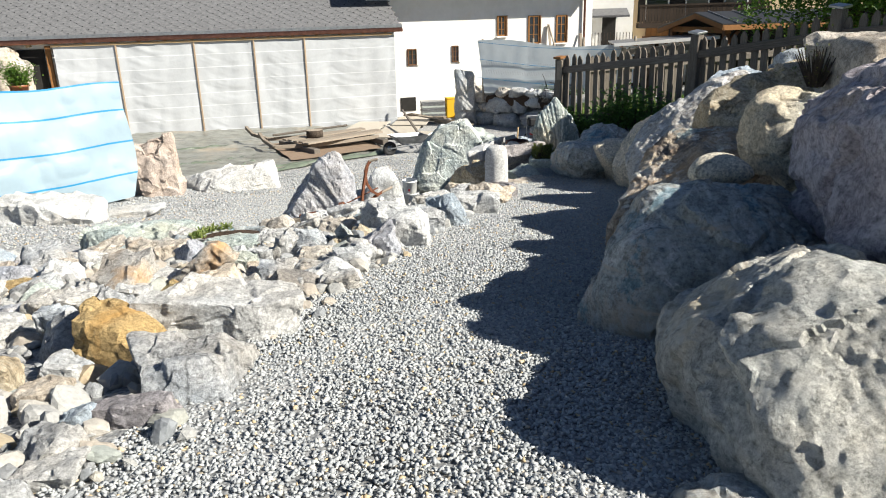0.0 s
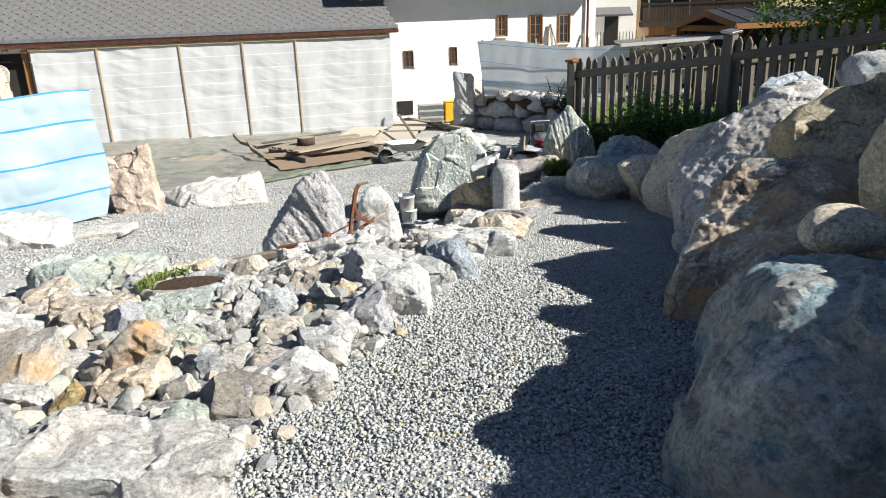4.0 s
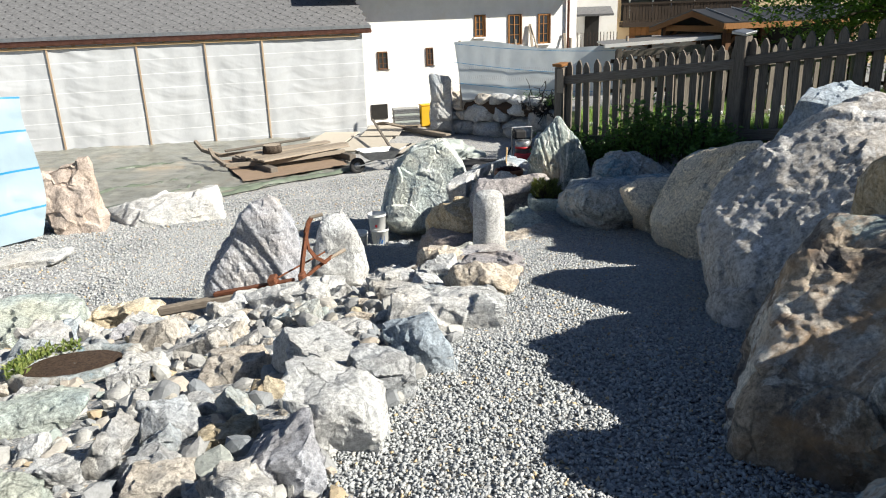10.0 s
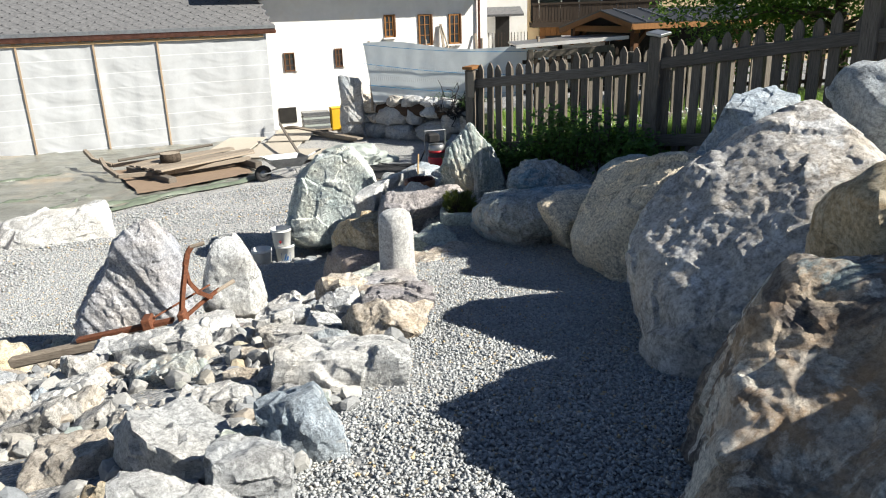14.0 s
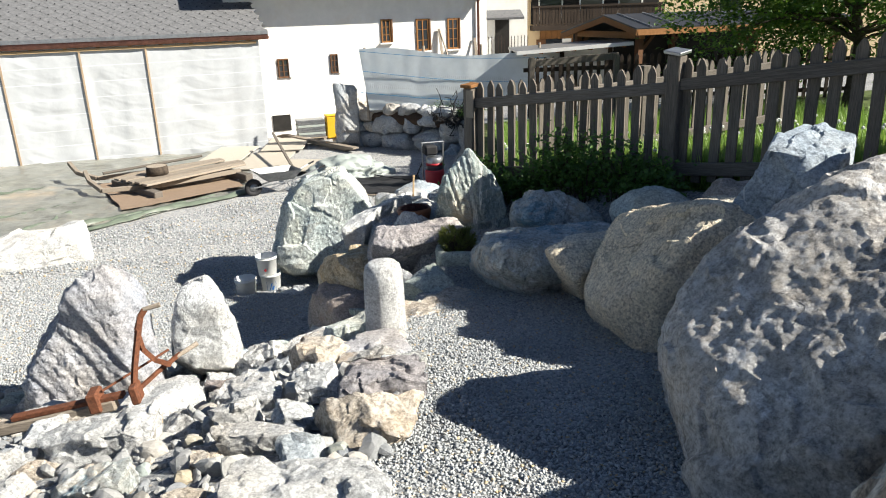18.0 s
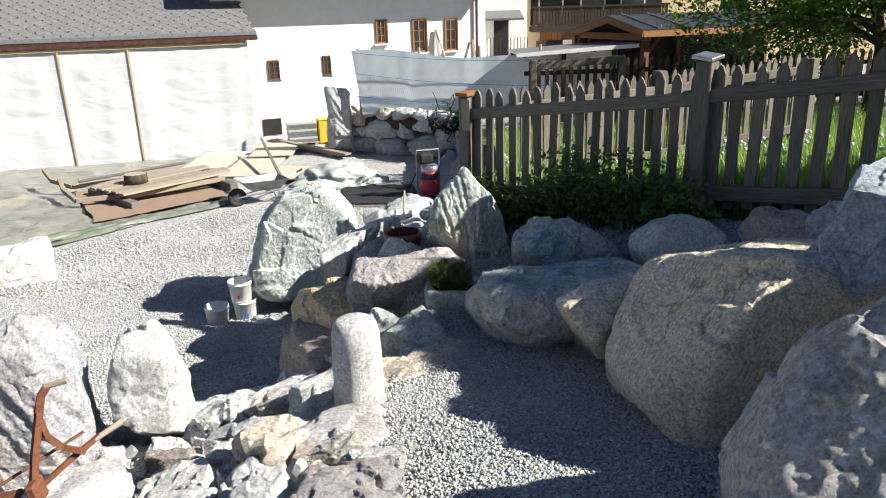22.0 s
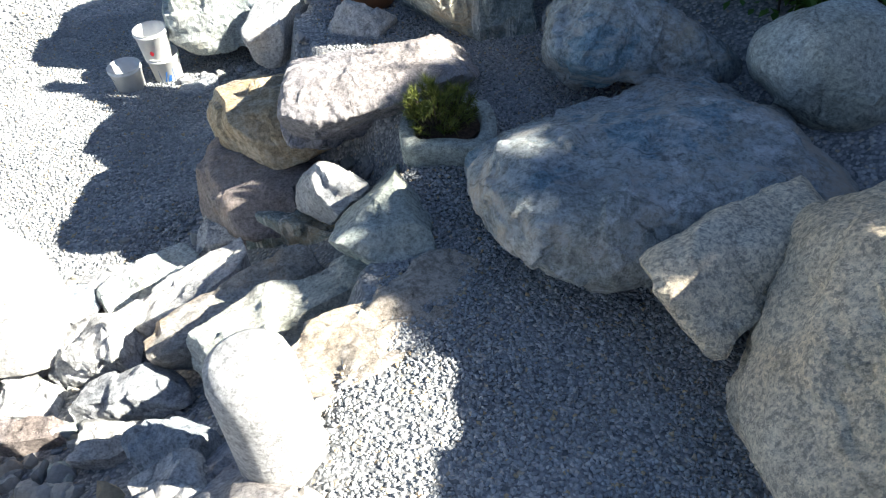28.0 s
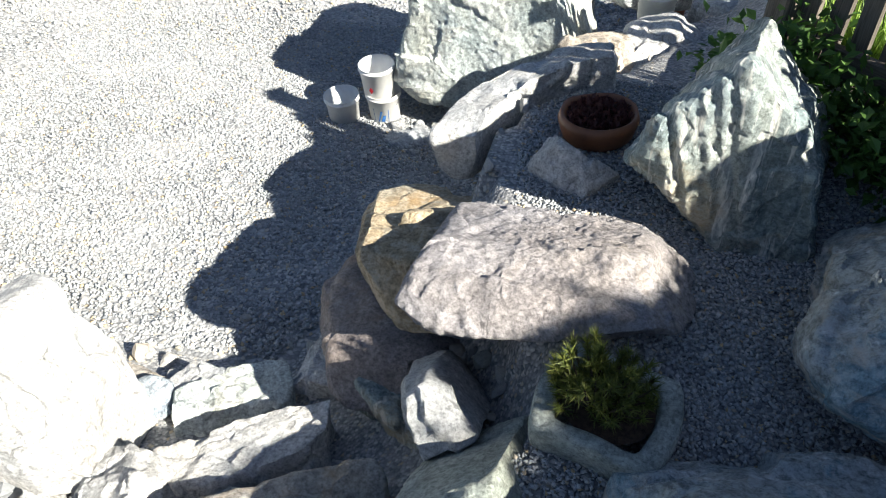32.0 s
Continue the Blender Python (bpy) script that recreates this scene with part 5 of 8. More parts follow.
bank_stone("rough grey stone lying on the bank", (-0.11, 5.25, 0.52), (0.153, 0.123, 0.137), 10, -2, M_GREY, "block")
bank_stone("sharp-edged blue-white stone lying on the bank", (0.07, 5.54, 0.52), (0.157, 0.126, 0.173), -12, -2, M_BLUEW, "block")
bank_stone("broad pale stone lying on the bank", (0.21, 6.23, 0.39), (0.325, 0.146, 0.124), 0, -9, M_WHITE, "slab")
bank_stone("cracked leaning beige stone lying on the bank", (0.46, 6.89, 0.32), (0.239, 0.191, 0.156), -28, -9, M_BEIGE, "wedge")
bank_stone("pinkish pale stone lying on the bank", (0.60, 7.39, 0.22), (0.231, 0.185, 0.104), 0, -9, M_LILAC, "block")
bank_stone("flat brown-veined stone lying on the bank", (0.53, 7.92, 0.08), (0.175, 0.065, 0.066), -8, -8, M_RUSTW, "slab")
bank_stone("pale blue-white stone lying on the bank", (0.73, 7.73, 0.15), (0.136, 0.068, 0.052), 0, -8, M_BLUEW, "block")
bank_stone("large flat white stone lying on the bank", (-0.22, 8.00, -0.09), (0.230, 0.159, 0.087), -18, -9, M_WHITE, "slab")
bank_stone("sharp white stone lying on the bank", (0.13, 7.13, 0.20), (0.121, 0.097, 0.077), 12, -9, M_WHITE, "block")
bank_stone("flat grey stone lying on the bank", (-0.02, 6.95, 0.22), (0.221, 0.077, 0.084), 0, -9, M_GREY, "slab")
bank_stone("pale white stone lying on the bank", (0.26, 7.50, 0.17), (0.144, 0.115, 0.111), -10, -9, M_WHITE, "block")
bank_stone("pale blue-white stone lying on the bank", (0.16, 9.67, -0.72), (0.194, 0.155, 0.084), -20, -9, M_BLUEW, "block")
bank_stone("pale white stone lying on the bank", (0.24, 10.57, -0.91), (0.224, 0.174, 0.085), 0, -9, M_WHITE, "block")
bank_stone("long flat white stone lying on the bank", (-0.88, 7.44, 0.02), (0.314, 0.117, 0.119), -12, -9, M_WHITE, "slab")
bank_stone("jagged dark grey stone lying on the bank", (-0.49, 7.48, 0.04), (0.113, 0.090, 0.076), 0, -9, M_GREY, "wedge")
bank_stone("small rounded grey stone lying on the bank", (-0.66, 9.65, -0.83), (0.125, 0.094, 0.047), 0, -9, M_GREY, "round")
bank_stone("small pale stone lying on the bank", (-0.17, 7.07, 0.16), (0.070, 0.056, 0.056), 0, -9, M_WHITE, "wedge")
bank_stone("pale white stone lying on the bank", (-0.40, 10.31, -0.97), (0.188, 0.150, 0.092), 0, -9, M_WHITE, "block")
bank_stone("dark blue-grey stone lying on the bank", (-0.77, 6.87, 0.14), (0.201, 0.100, 0.076), -8, -9, M_BLUE, "block")
bank_stone("squarish beige stone lying on the bank", (-0.26, 6.93, 0.17), (0.114, 0.091, 0.044), 0, -9, M_BEIGE, "block")
bank_stone("flat grey stone lying on the bank", (-0.08, 6.38, 0.30), (0.127, 0.057, 0.048), 0, -9, M_GREY, "slab")
bank_stone("flat beige stone lying on the bank", (-0.30, 6.57, 0.23), (0.090, 0.039, 0.034), 0, -9, M_BEIGE, "slab")
bank_stone("large pale white stone lying on the bank", (-0.37, 6.11, 0.33), (0.179, 0.110, 0.068), -10, -9, M_WHITE, "block")
bank_stone("flat white stone lying on the bank", (-0.63, 5.91, 0.32), (0.109, 0.055, 0.041), -12, -9, M_WHITE, "slab")
bank_stone("flat white stone lying on the bank", (-1.24, 7.05, 0.02), (0.137, 0.110, 0.055), -10, -9, M_WHITE, "slab")
bank_stone("rounded beige stone lying on the bank", (-1.16, 7.32, -0.03), (0.110, 0.071, 0.042), 0, -9, M_BEIGE, "round")
bank_stone("rough grey stone lying on the bank", (-1.23, 6.44, 0.17), (0.176, 0.141, 0.077), -15, -9, M_GREY, "block")
bank_stone("tilted grey stone lying on the bank", (-0.92, 6.27, 0.22), (0.095, 0.076, 0.052), -25, -9, M_GREY, "slab")
bank_stone("brown-streaked stone lying on the bank", (-0.77, 6.19, 0.26), (0.086, 0.069, 0.048), 0, -9, M_RUSTW, "wedge")
bank_stone("jagged grey stone lying on the bank", (-0.67, 7.26, 0.06), (0.107, 0.086, 0.062), -20, -9, M_GREY, "wedge")
bank_stone("small beige stone lying on the bank", (-2.28, 9.34, -0.87), (0.177, 0.107, 0.067), 0, -9, M_BEIGE, "block")
bank_stone("white stone lying on the bank", (-1.83, 5.77, 0.22), (0.120, 0.096, 0.058), 0, -2, M_WHITE, "block")
bank_stone("smooth white stone lying on the bank", (-1.42, 5.92, 0.24), (0.128, 0.103, 0.059), -8, -2, M_WHITE, "block")
bank_stone("upright white stone lying on the bank", (-1.16, 5.26, 0.39), (0.130, 0.046, 0.050), -62, -2, M_WHITE, "slab")
bank_stone("large leaning grey stone lying on the bank", (-0.99, 5.12, 0.46), (0.141, 0.113, 0.112), -30, -2, M_GREY, "wedge")
bank_stone("long tilted blue-grey stone lying on the bank", (-0.69, 5.18, 0.44), (0.122, 0.066, 0.046), 55, -2, M_BLUE, "slab")
bank_stone("small grey stone lying on the bank", (-0.86, 5.30, 0.41), (0.080, 0.064, 0.049), 0, -2, M_GREY, "block")
bank_stone("flat beige-grey stone lying on the bank", (-0.83, 5.74, 0.35), (0.170, 0.136, 0.078), -8, -2, M_BEIGE, "slab")
bank_stone("pale ochre stone lying on the bank", (-0.61, 5.38, 0.43), (0.091, 0.073, 0.066), 0, -2, M_OCHRE, "wedge")
bank_stone("flat beige stone lying on the bank", (-1.17, 7.46, -0.06), (0.141, 0.049, 0.054), 0, -2, M_BEIGE, "slab")
bank_stone("rough grey stone lying on the bank", (-0.90, 4.73, 0.49), (0.109, 0.088, 0.067), -10, -2, M_GREY, "block")
bank_stone("rough grey stone lying on the bank", (-1.23, 4.80, 0.45), (0.105, 0.084, 0.067), 0, -2, M_GREY, "block")
bank_stone("pale yellow stone lying on the bank", (-2.85, 9.33, -0.86), (0.428, 0.150, 0.163), -6, -2, M_GOLDW, "slab")
bank_stone("long rust-streaked stone lying on the bank", (-1.51, 4.31, 0.51), (0.257, 0.090, 0.098), -42, 0, M_RUSTW, "slab")
bank_stone("brownish stone lying on the bank", (-1.35, 4.01, 0.55), (0.161, 0.128, 0.073), -20, 0, M_BEIGE, "block")
bank_stone("golden ochre stone lying on the bank", (-1.57, 3.92, 0.53), (0.097, 0.066, 0.037), -50, 0, M_GOLD, "slab")
bank_stone("dark green stone lying on the bank", (-1.65, 5.44, 0.32), (0.229, 0.147, 0.087), 0, 0, M_GREEN, "block")
bank_stone("pale green stone lying on the bank", (-1.34, 4.64, 0.46), (0.127, 0.102, 0.066), 0, 0, M_GREEN, "block")
bank_stone("white stone lying on the bank", (-2.17, 4.46, 0.39), (0.088, 0.070, 0.037), -15, 0, M_WHITE, "slab")
bank_stone("pale white stone lying on the bank", (-1.80, 4.06, 0.49), (0.119, 0.075, 0.045), 0, 0, M_WHITE, "block")
bank_stone("beige stone lying on the bank", (-2.83, 5.97, 0.08), (0.181, 0.145, 0.082), -8, 0, M_BEIGE, "block")
bank_stone("flat beige stone lying on the bank", (-2.12, 5.40, 0.28), (0.239, 0.102, 0.091), -6, 0, M_BEIGE, "slab")
bank_stone("rust-streaked stone lying on the bank", (-2.25, 6.10, 0.11), (0.142, 0.114, 0.073), 0, 0, M_RUSTW, "block")
bank_stone("pale beige stone lying on the bank", (-1.10, 3.91, 0.57), (0.079, 0.063, 0.048), -25, 0, M_BEIGE, "block")
bank_stone("white stone lying on the bank", (-1.45, 6.20, 0.18), (0.134, 0.107, 0.066), 0, 0, M_WHITE, "block")
bank_stone("flat grey stone lying on the bank", (-0.86, 3.73, 0.61), (0.115, 0.040, 0.044), -8, 0, M_GREY, "slab")
bank_stone("large smooth white stone lying on the bank", (-0.31, 9.69, -0.75), (0.226, 0.181, 0.154), -25, -7, M_WHITE, "block")
bank_stone("broad grey-white stone lying on the bank", (-0.08, 9.31, -0.65), (0.291, 0.102, 0.111), -12, -7, M_GREY, "block")
bank_stone("pale white stone lying on the bank", (-0.60, 9.48, -0.78), (0.166, 0.107, 0.063), 0, -7, M_WHITE, "block")
bank_stone("flat pinkish grey stone lying on the bank", (-0.53, 9.24, -0.71), (0.194, 0.068, 0.074), 3, -7, M_PINK, "slab")
bank_stone("rough grey stone lying on the bank", (-0.15, 9.06, -0.61), (0.120, 0.096, 0.086), 0, -7, M_GREY, "block")
bank_stone("pale blue-white stone lying on the bank", (0.23, 8.82, -0.38), (0.148, 0.119, 0.163), -25, -7, M_BLUEW, "block")

# the rest of the bank: stones of all sizes between the larger ones
STEPS = ((1.45, 8.85), (1.5, 9.3), (1.05, 9.75), (0.8, 10.15), (0.3, 10.7), (-0.6, 10.6), (-0.55, 10.05), (0.0, 9.4), (0.4, 9.1), (0.75, 8.75))
SORTS = ((M_WHITE, "pale white", 0.26), (M_GREY, "grey", 0.5), (M_SLABGREY, "violet-grey", 0.62), (M_BEIGE, "beige", 0.73), (M_BLUEW, "blue-white", 0.83), (M_GREEN, "greenish", 0.89), (M_RUSTW, "rust-streaked", 0.97), (M_OCHRE, "ochre", 1.0))


def sort_of(v):
    for m, word, top in SORTS:
        if v <= top:
            return m, word
    return SORTS[0][:2]


def scatter_bank():
    rng = np.random.RandomState(41)
    spots = list(PLACED) + [(-1.86, 6.25, 0.42), (-1.0, 8.2, 0.3), (-3.7, 8.6, 0.7), (-3.2, 8.6, 0.4)]
    made = 0
    for lo, hi, want, gap in ((0.14, 0.24, 110, 0.74), (0.08, 0.14, 150, 0.72)):
        tries = 0
        got = 0
        while got < want and tries < 9000:
            tries += 1
            x, y = rng.uniform(-6.5, 1.0), rng.uniform(0.6, 10.4)
            a = np.array([x]), np.array([y])
            if inside(UPPER, *a)[0] or inside(LOWER, *a)[0] or inside(STEPS, *a)[0]:
                continue
            r = rng.uniform(lo, hi)
            if away(CREST, *a)[0] < 0.45 * r or away(FOOT, *a)[0] < 0.3 * r:
                continue
            if any((x - q[0]) ** 2 + (y - q[1]) ** 2 < (gap * (r * 0.8 + q[2] * 0.85)) ** 2 for q in spots):
                continue
            spots.append((x, y, r))
            m, word = sort_of(rng.uniform())
            high = rng.uniform(0.75, 1.25)
            z = float(land(x, y)[0]) + r * high * 0.3
            ob = new("bank_stone", UNITS[rng.randint(24)])
            ob.matrix_world = pose(x, y, z, rng.uniform(-20, 20), rng.uniform(-30, 30), rng.uniform(0, 360)) @ Matrix.Diagonal((r, r, r * high, 1))
            ob.material_slots[0].link = "OBJECT"
            ob.material_slots[0].material = m
            tagged(ob, "%s %s stone lying on the bank" % ("tall" if high > 1.1 else "flat" if high < 0.9 else "angular", word), "stone", G_BANK)
            got += 1
    return spots


SPOTS = scatter_bank()


def rubble_material():
    m, t, b = nodes_of("rubble", 0.88)
    g = t.nodes.new("ShaderNodeNewGeometry")
    c = ramp(t, g.outputs["Random Per Island"], (0.0, (0.24, 0.26, 0.28)), (0.25, (0.34, 0.34, 0.335)), (0.6, (0.46, 0.455, 0.43)), (0.85, (0.43, 0.38, 0.32)), (0.94, (0.36, 0.41, 0.39)), (0.99, (0.46, 0.37, 0.25)))
    src = coords(t, shift=False)
    f = noise_at(t, src, 60, 6, 0.7)
    c = mix(t, 0.6, c, ramp(t, f, (0.3, (0.5,)), (0.65, (1.0,))), "MULTIPLY")
    t.links.new(c, b.inputs["Base Color"])
    bump(t, b, f, 0.6, 0.012)
    return m


M_RUBBLE = rubble_material()


def rubble(name, label, x, y, r, seed, up=0.3, sub=2):
    """Small angular stones joined into one sheet of rubble."""
    rng = np.random.RandomState(seed)
    n = len(x)
    bv, bf = ball(sub)
    forms = []
    for i in range(14):
        q = rng.normal(size=(13, 3))
        q /= np.linalg.norm(q, axis=1)[:, None]
        q[:6] = np.concatenate([np.eye(3), -np.eye(3)])
        d = rng.uniform(0.55, 1.0, 13)
        rr = ((np.maximum(bv @ q.T, 0) / d) ** 14).sum(1) ** (-1 / 14)
        forms.append(bv * np.minimum(rr, 1.25)[:, None])
    forms = np.array(forms)[rng.randint(14, size=n)]
    forms = forms * np.stack([np.ones(n), rng.uniform(0.6, 0.95, n), rng.uniform(0.4, 0.85, n)], 1)[:, None, :]
    q = rng.normal(size=(n, 4)) * np.array([1, 0.4, 0.4, 1])
    q /= np.linalg.norm(q, axis=1)[:, None]
    a, b, c, d = q.T
    rot = np.stack([1 - 2 * (c * c + d * d), 2 * (b * c - a * d), 2 * (b * d + a * c), 2 * (b * c + a * d), 1 - 2 * (b * b + d * d), 2 * (c * d - a * b),
                    2 * (b * d - a * c), 2 * (c * d + a * b), 1 - 2 * (b * b + c * c)], 1).reshape(n, 3, 3)
    v = np.einsum("nij,nkj->nki", rot, forms) * r[:, None, None]
    v += np.stack([x, y, land(x, y) + up * r], 1)[:, None, :]
    t = bf[None] + len(bv) * np.arange(n)[:, None, None]
    ob = part(name, tri_mesh(name, v.reshape(-1, 3), t.reshape(-1, 3)), M_RUBBLE)
    return tagged(ob, label, "rubble", kind="stuff")


def bank_rubble():
    rng = np.random.RandomState(17)
    x, y = rng.uniform(-6.8, 1.2, 12000), rng.uniform(0.3, 10.8, 12000)
    keep = ~inside(UPPER, x, y) & ~inside(LOWER, x, y) & ~inside(STEPS, x, y)
    x, y = x[keep], y[keep]
    r = 0.024 + 0.062 * rng.uniform(0, 1, len(x)) ** 2.2
    free = np.ones(len(x), bool)
    for sx, sy, sr in SPOTS:
        free &= (x - sx) ** 2 + (y - sy) ** 2 > (0.62 * sr) ** 2
    x, y, r = x[free], y[free], r[free]
    big = r > 0.048
    rubble("rubble", "broken stones filling the bank", x[big], y[big], r[big], 18)
    rubble("rubble", "small stone chips between the bank stones", x[~big], y[~big], r[~big], 20, 0.3, 1)
    # a few at the edges of path, terrace and yard
    x, y = rng.uniform(-6, 3.6, 6000), rng.uniform(1, 14.5, 6000)
    up, low = inside(UPPER, x, y), inside(LOWER, x, y)
    d = np.minimum(away(CREST, x, y), away(FOOT, x, y))
    keep = (up & (d < 0.08) | low & (d < 0.35)) & (rng.uniform(0, 1, 6000) < 0.5)
    x, y = x[keep], y[keep]
    rubble("rubble", "small stones scattered along the edge of the gravel", x, y, 0.022 + 0.035 * rng.uniform(0, 1, len(x)) ** 2, 19, 0.3, 1)


bank_rubble()

# ---------------------------------------------------------------- steps down from the terrace
G_STEP = "stone steps"
SLAB = dict(form="slab", sub=6, relief=1.2)
rock("step_slab", "pinkish flat step slab set in the gravel", (1.1, 9.0, -0.16), (0.46, 0.19, 0.14), 30, 61, M_BEIGE, "step", G_STEP, lean=(-4, 2), **SLAB)
rock("step_slab", "green-white flat step slab", (0.68, 9.4, -0.4), (0.47, 0.16, 0.15), 19, 62, M_GREENW, "step", G_STEP, lean=(-6, -3), **SLAB)
rock("step_slab", "beige flat step slab", (0.42, 9.64, -0.6), (0.46, 0.15, 0.15), 24, 63, M_RUSTW, "step", G_STEP, lean=(-5, -2), **SLAB)
rock("step_slab", "pale flat step slab", (0.12, 9.95, -0.79), (0.38, 0.15, 0.15), 34, 64, M_WHITE, "step", G_STEP, lean=(-7, -2), **SLAB)
rock("step_slab", "grey flat step slab at the yard", (-0.2, 10.28, -0.99), (0.3, 0.15, 0.15), 38, 65, M_GREENW, "step", G_STEP, lean=(-6, 2), **SLAB)
rock("stone", "grey stone beside the steps", (-0.2, 13.05, -1.42), (0.17, 0.12, 0.09), 20, 66, M_GREY, "stone", k=6, sub=4)
rock("boulder", "flat green boulder lying on the lower bank", (-3.7, 8.6, -0.66), (0.72, 0.36, 0.26), 6, 67, M_GREEN, k=6, p=12, rough=0.08, sub=6)


# ---------------------------------------------------------------- leaves
def leaves(x, y, z, size, seed, lift=0.5, thin=0.5, bend=0.25):
    """Many small bent leaves, two triangles each side of a fold."""
    rng = np.random.RandomState(seed)
    n = len(x)
    size = np.broadcast_to(size, (n,)) * rng.uniform(0.6, 1.25, n)
    az = rng.uniform(0, 2 * np.pi, n)
    el = rng.normal(lift, 0.5, n)
    f = np.stack([np.cos(az) * np.cos(el), np.sin(az) * np.cos(el), np.sin(el)], 1)
    s = np.cross(f, np.array([0, 0, 1.0]) + 0.5 * rng.normal(size=(n, 3)))
    s /= np.linalg.norm(s, axis=1)[:, None] + 1e-9
    u = np.cross(s, f)
    o = np.stack([x, y, z], 1)
    L = size[:, None]
    v = np.stack([o, o + L * (0.5 * f + thin * 0.5 * s + bend * 0.3 * u), o + L * (f - bend * 0.4 * u), o + L * (0.5 * f - thin * 0.5 * s + bend * 0.3 * u)], 1)
    t = np.array([[0, 1, 2], [0, 2, 3]])[None] + 4 * np.arange(n)[:, None, None]
    return v.reshape(-1, 3), t.reshape(-1, 3)


def leaf_mesh(name, x, y, z, size, seed, material, **kw):
    v, t = leaves(x, y, z, size, seed, **kw)
    me = tri_mesh(name, v, t)
    me.materials.append(material)
    return me


def needles(name, tips, material, seed, length=0.04, count=26, wide=0.0022):
    """Tufts of needles round the tips of twigs."""
    rng = np.random.RandomState(seed)
    o = np.repeat(np.array([q[0] for q in tips]), count, 0)
    d = np.repeat(np.array([q[1] for q in tips]), count, 0)
    n = len(o)
    o = o - d * rng.uniform(0, 0.05, n)[:, None]
    f = d + 0.75 * rng.normal(size=(n, 3))
    f /= np.linalg.norm(f, axis=1)[:, None]
    s = np.cross(f, rng.normal(size=(n, 3)))
    s /= np.linalg.norm(s, axis=1)[:, None]
    L = length * rng.uniform(0.7, 1.2, n)[:, None]
    v = np.stack([o + wide * s, o - wide * s, o + L * f], 1).reshape(-1, 3)
    me = tri_mesh(name, v, np.arange(3 * n).reshape(-1, 3))
    me.materials.append(material)
    return me


def lathe(rings, sides=32, sx=1.0, sy=1.0, wobble=0.0, seed=0, square=0.0):
    """A turned form from (radius, height) pairs, open where the radius is not nought."""
    v = np.array([(max(r, 0.003) * sx * math.cos(2 * math.pi * a / sides), max(r, 0.003) * sy * math.sin(2 * math.pi * a / sides), z) for r, z in rings for a in range(sides)])
    if square:
        a = np.arctan2(v[:, 1], v[:, 0])
        v[:, :2] *= ((np.abs(np.cos(a)) ** square + np.abs(np.sin(a)) ** square) ** (-1 / square))[:, None]
    if wobble:
        v = v * (1 + wobble * fbm(v, 6, 3, seed))[:, None]
    t = []
    for i in range(len(rings) - 1):
        for a in range(sides):
            p, q = i * sides + a, i * sides + (a + 1) % sides
            t += [(p, q, q + sides), (p, q + sides, p + sides)]
    return v, np.array(t)


def lathe_part(name, rings, material, parent, label="", **kw):
    v, t = lathe(rings, **kw)
    return part(name, tri_mesh(name, v, t, True), material, parent, label)


# trough with a dwarf pine
trough = thing("stone_trough", "small pale green stone trough planted with soil", "planter", (1.5, 10.06, -0.1), -14)
lathe_part("bowl", ((0.004, 0.0), (0.22, 0.0), (0.235, 0.03), (0.243, 0.12), (0.235, 0.15), (0.17, 0.15), (0.16, 0.11)), M_GREEN, trough, sx=0.95, sy=0.74, wobble=0.04, seed=3, sides=48, square=9)
lathe_part("soil", ((0.004, 0.135), (0.1, 0.135), (0.19, 0.125)), M_SOIL, trough, "dark soil", sx=0.8, sy=0.68)
pine = thing("dwarf_pine", "little dwarf pine with yellow-green needles in a trough", "plant", (1.47, 10.08, -0.03))
rng = np.random.RandomState(8)
tips = []
twigs = bmesh.new()
for i in range(120):
    a, h = rng.uniform(0, 6.28), rng.uniform(0.06, 0.27)
    r = 0.15 * math.sqrt(rng.uniform(0.05, 1)) * (1.15 - 1.6 * abs(h - 0.15))
    tip = np.array([r * math.cos(a), 0.85 * r * math.sin(a), h])
    d = np.array([math.cos(a) * 0.5, math.sin(a) * 0.5, 0.85])
    tips.append((tip, d / np.linalg.norm(d)))
    rod(twigs, (0.3 * tip[0], 0.3 * tip[1], 0.02), tip, 0.006, 5, 0.003)
part("branchwork", twigs, M_BARK, pine)
part("needles", needles("needles", tips, M_PINE, 9, 0.042, 55, 0.0028), None, pine)

# brown pot with dark red plants
pot = thing("glazed_pot", "low brown glazed clay pot", "pot", (1.28, 11.68, -0.155), 20)
lathe_part("bowl", ((0.0, 0.0), (0.15, 0.0), (0.2, 0.05), (0.225, 0.13), (0.21, 0.17), (0.195, 0.165), (0.17, 0.12)), M_TERRA, pot, sx=0.86, sy=0.76, wobble=0.05, seed=4)
lathe_part("soil", ((0.004, 0.14), (0.1, 0.14), (0.2, 0.13)), M_SOIL, pot, "dark soil", sx=0.82, sy=0.72)
a, r = rng.uniform(0, 6.28, 700), 0.19 * np.sqrt(rng.uniform(0, 1, 700))
succ = part("succulent", leaf_mesh("succulent", 0.78 * r * np.cos(a), 0.68 * r * np.sin(a), 0.14 + 0.05 * rng.uniform(0, 1, 700) * (1 - r / 0.25), 0.035, 4, M_PURPLELEAF, lift=0.9))
succ.matrix_world = pose(1.28, 11.68, -0.155, 0, 0, 20)
tagged(succ, "dark red succulents filling a brown pot", "plant")

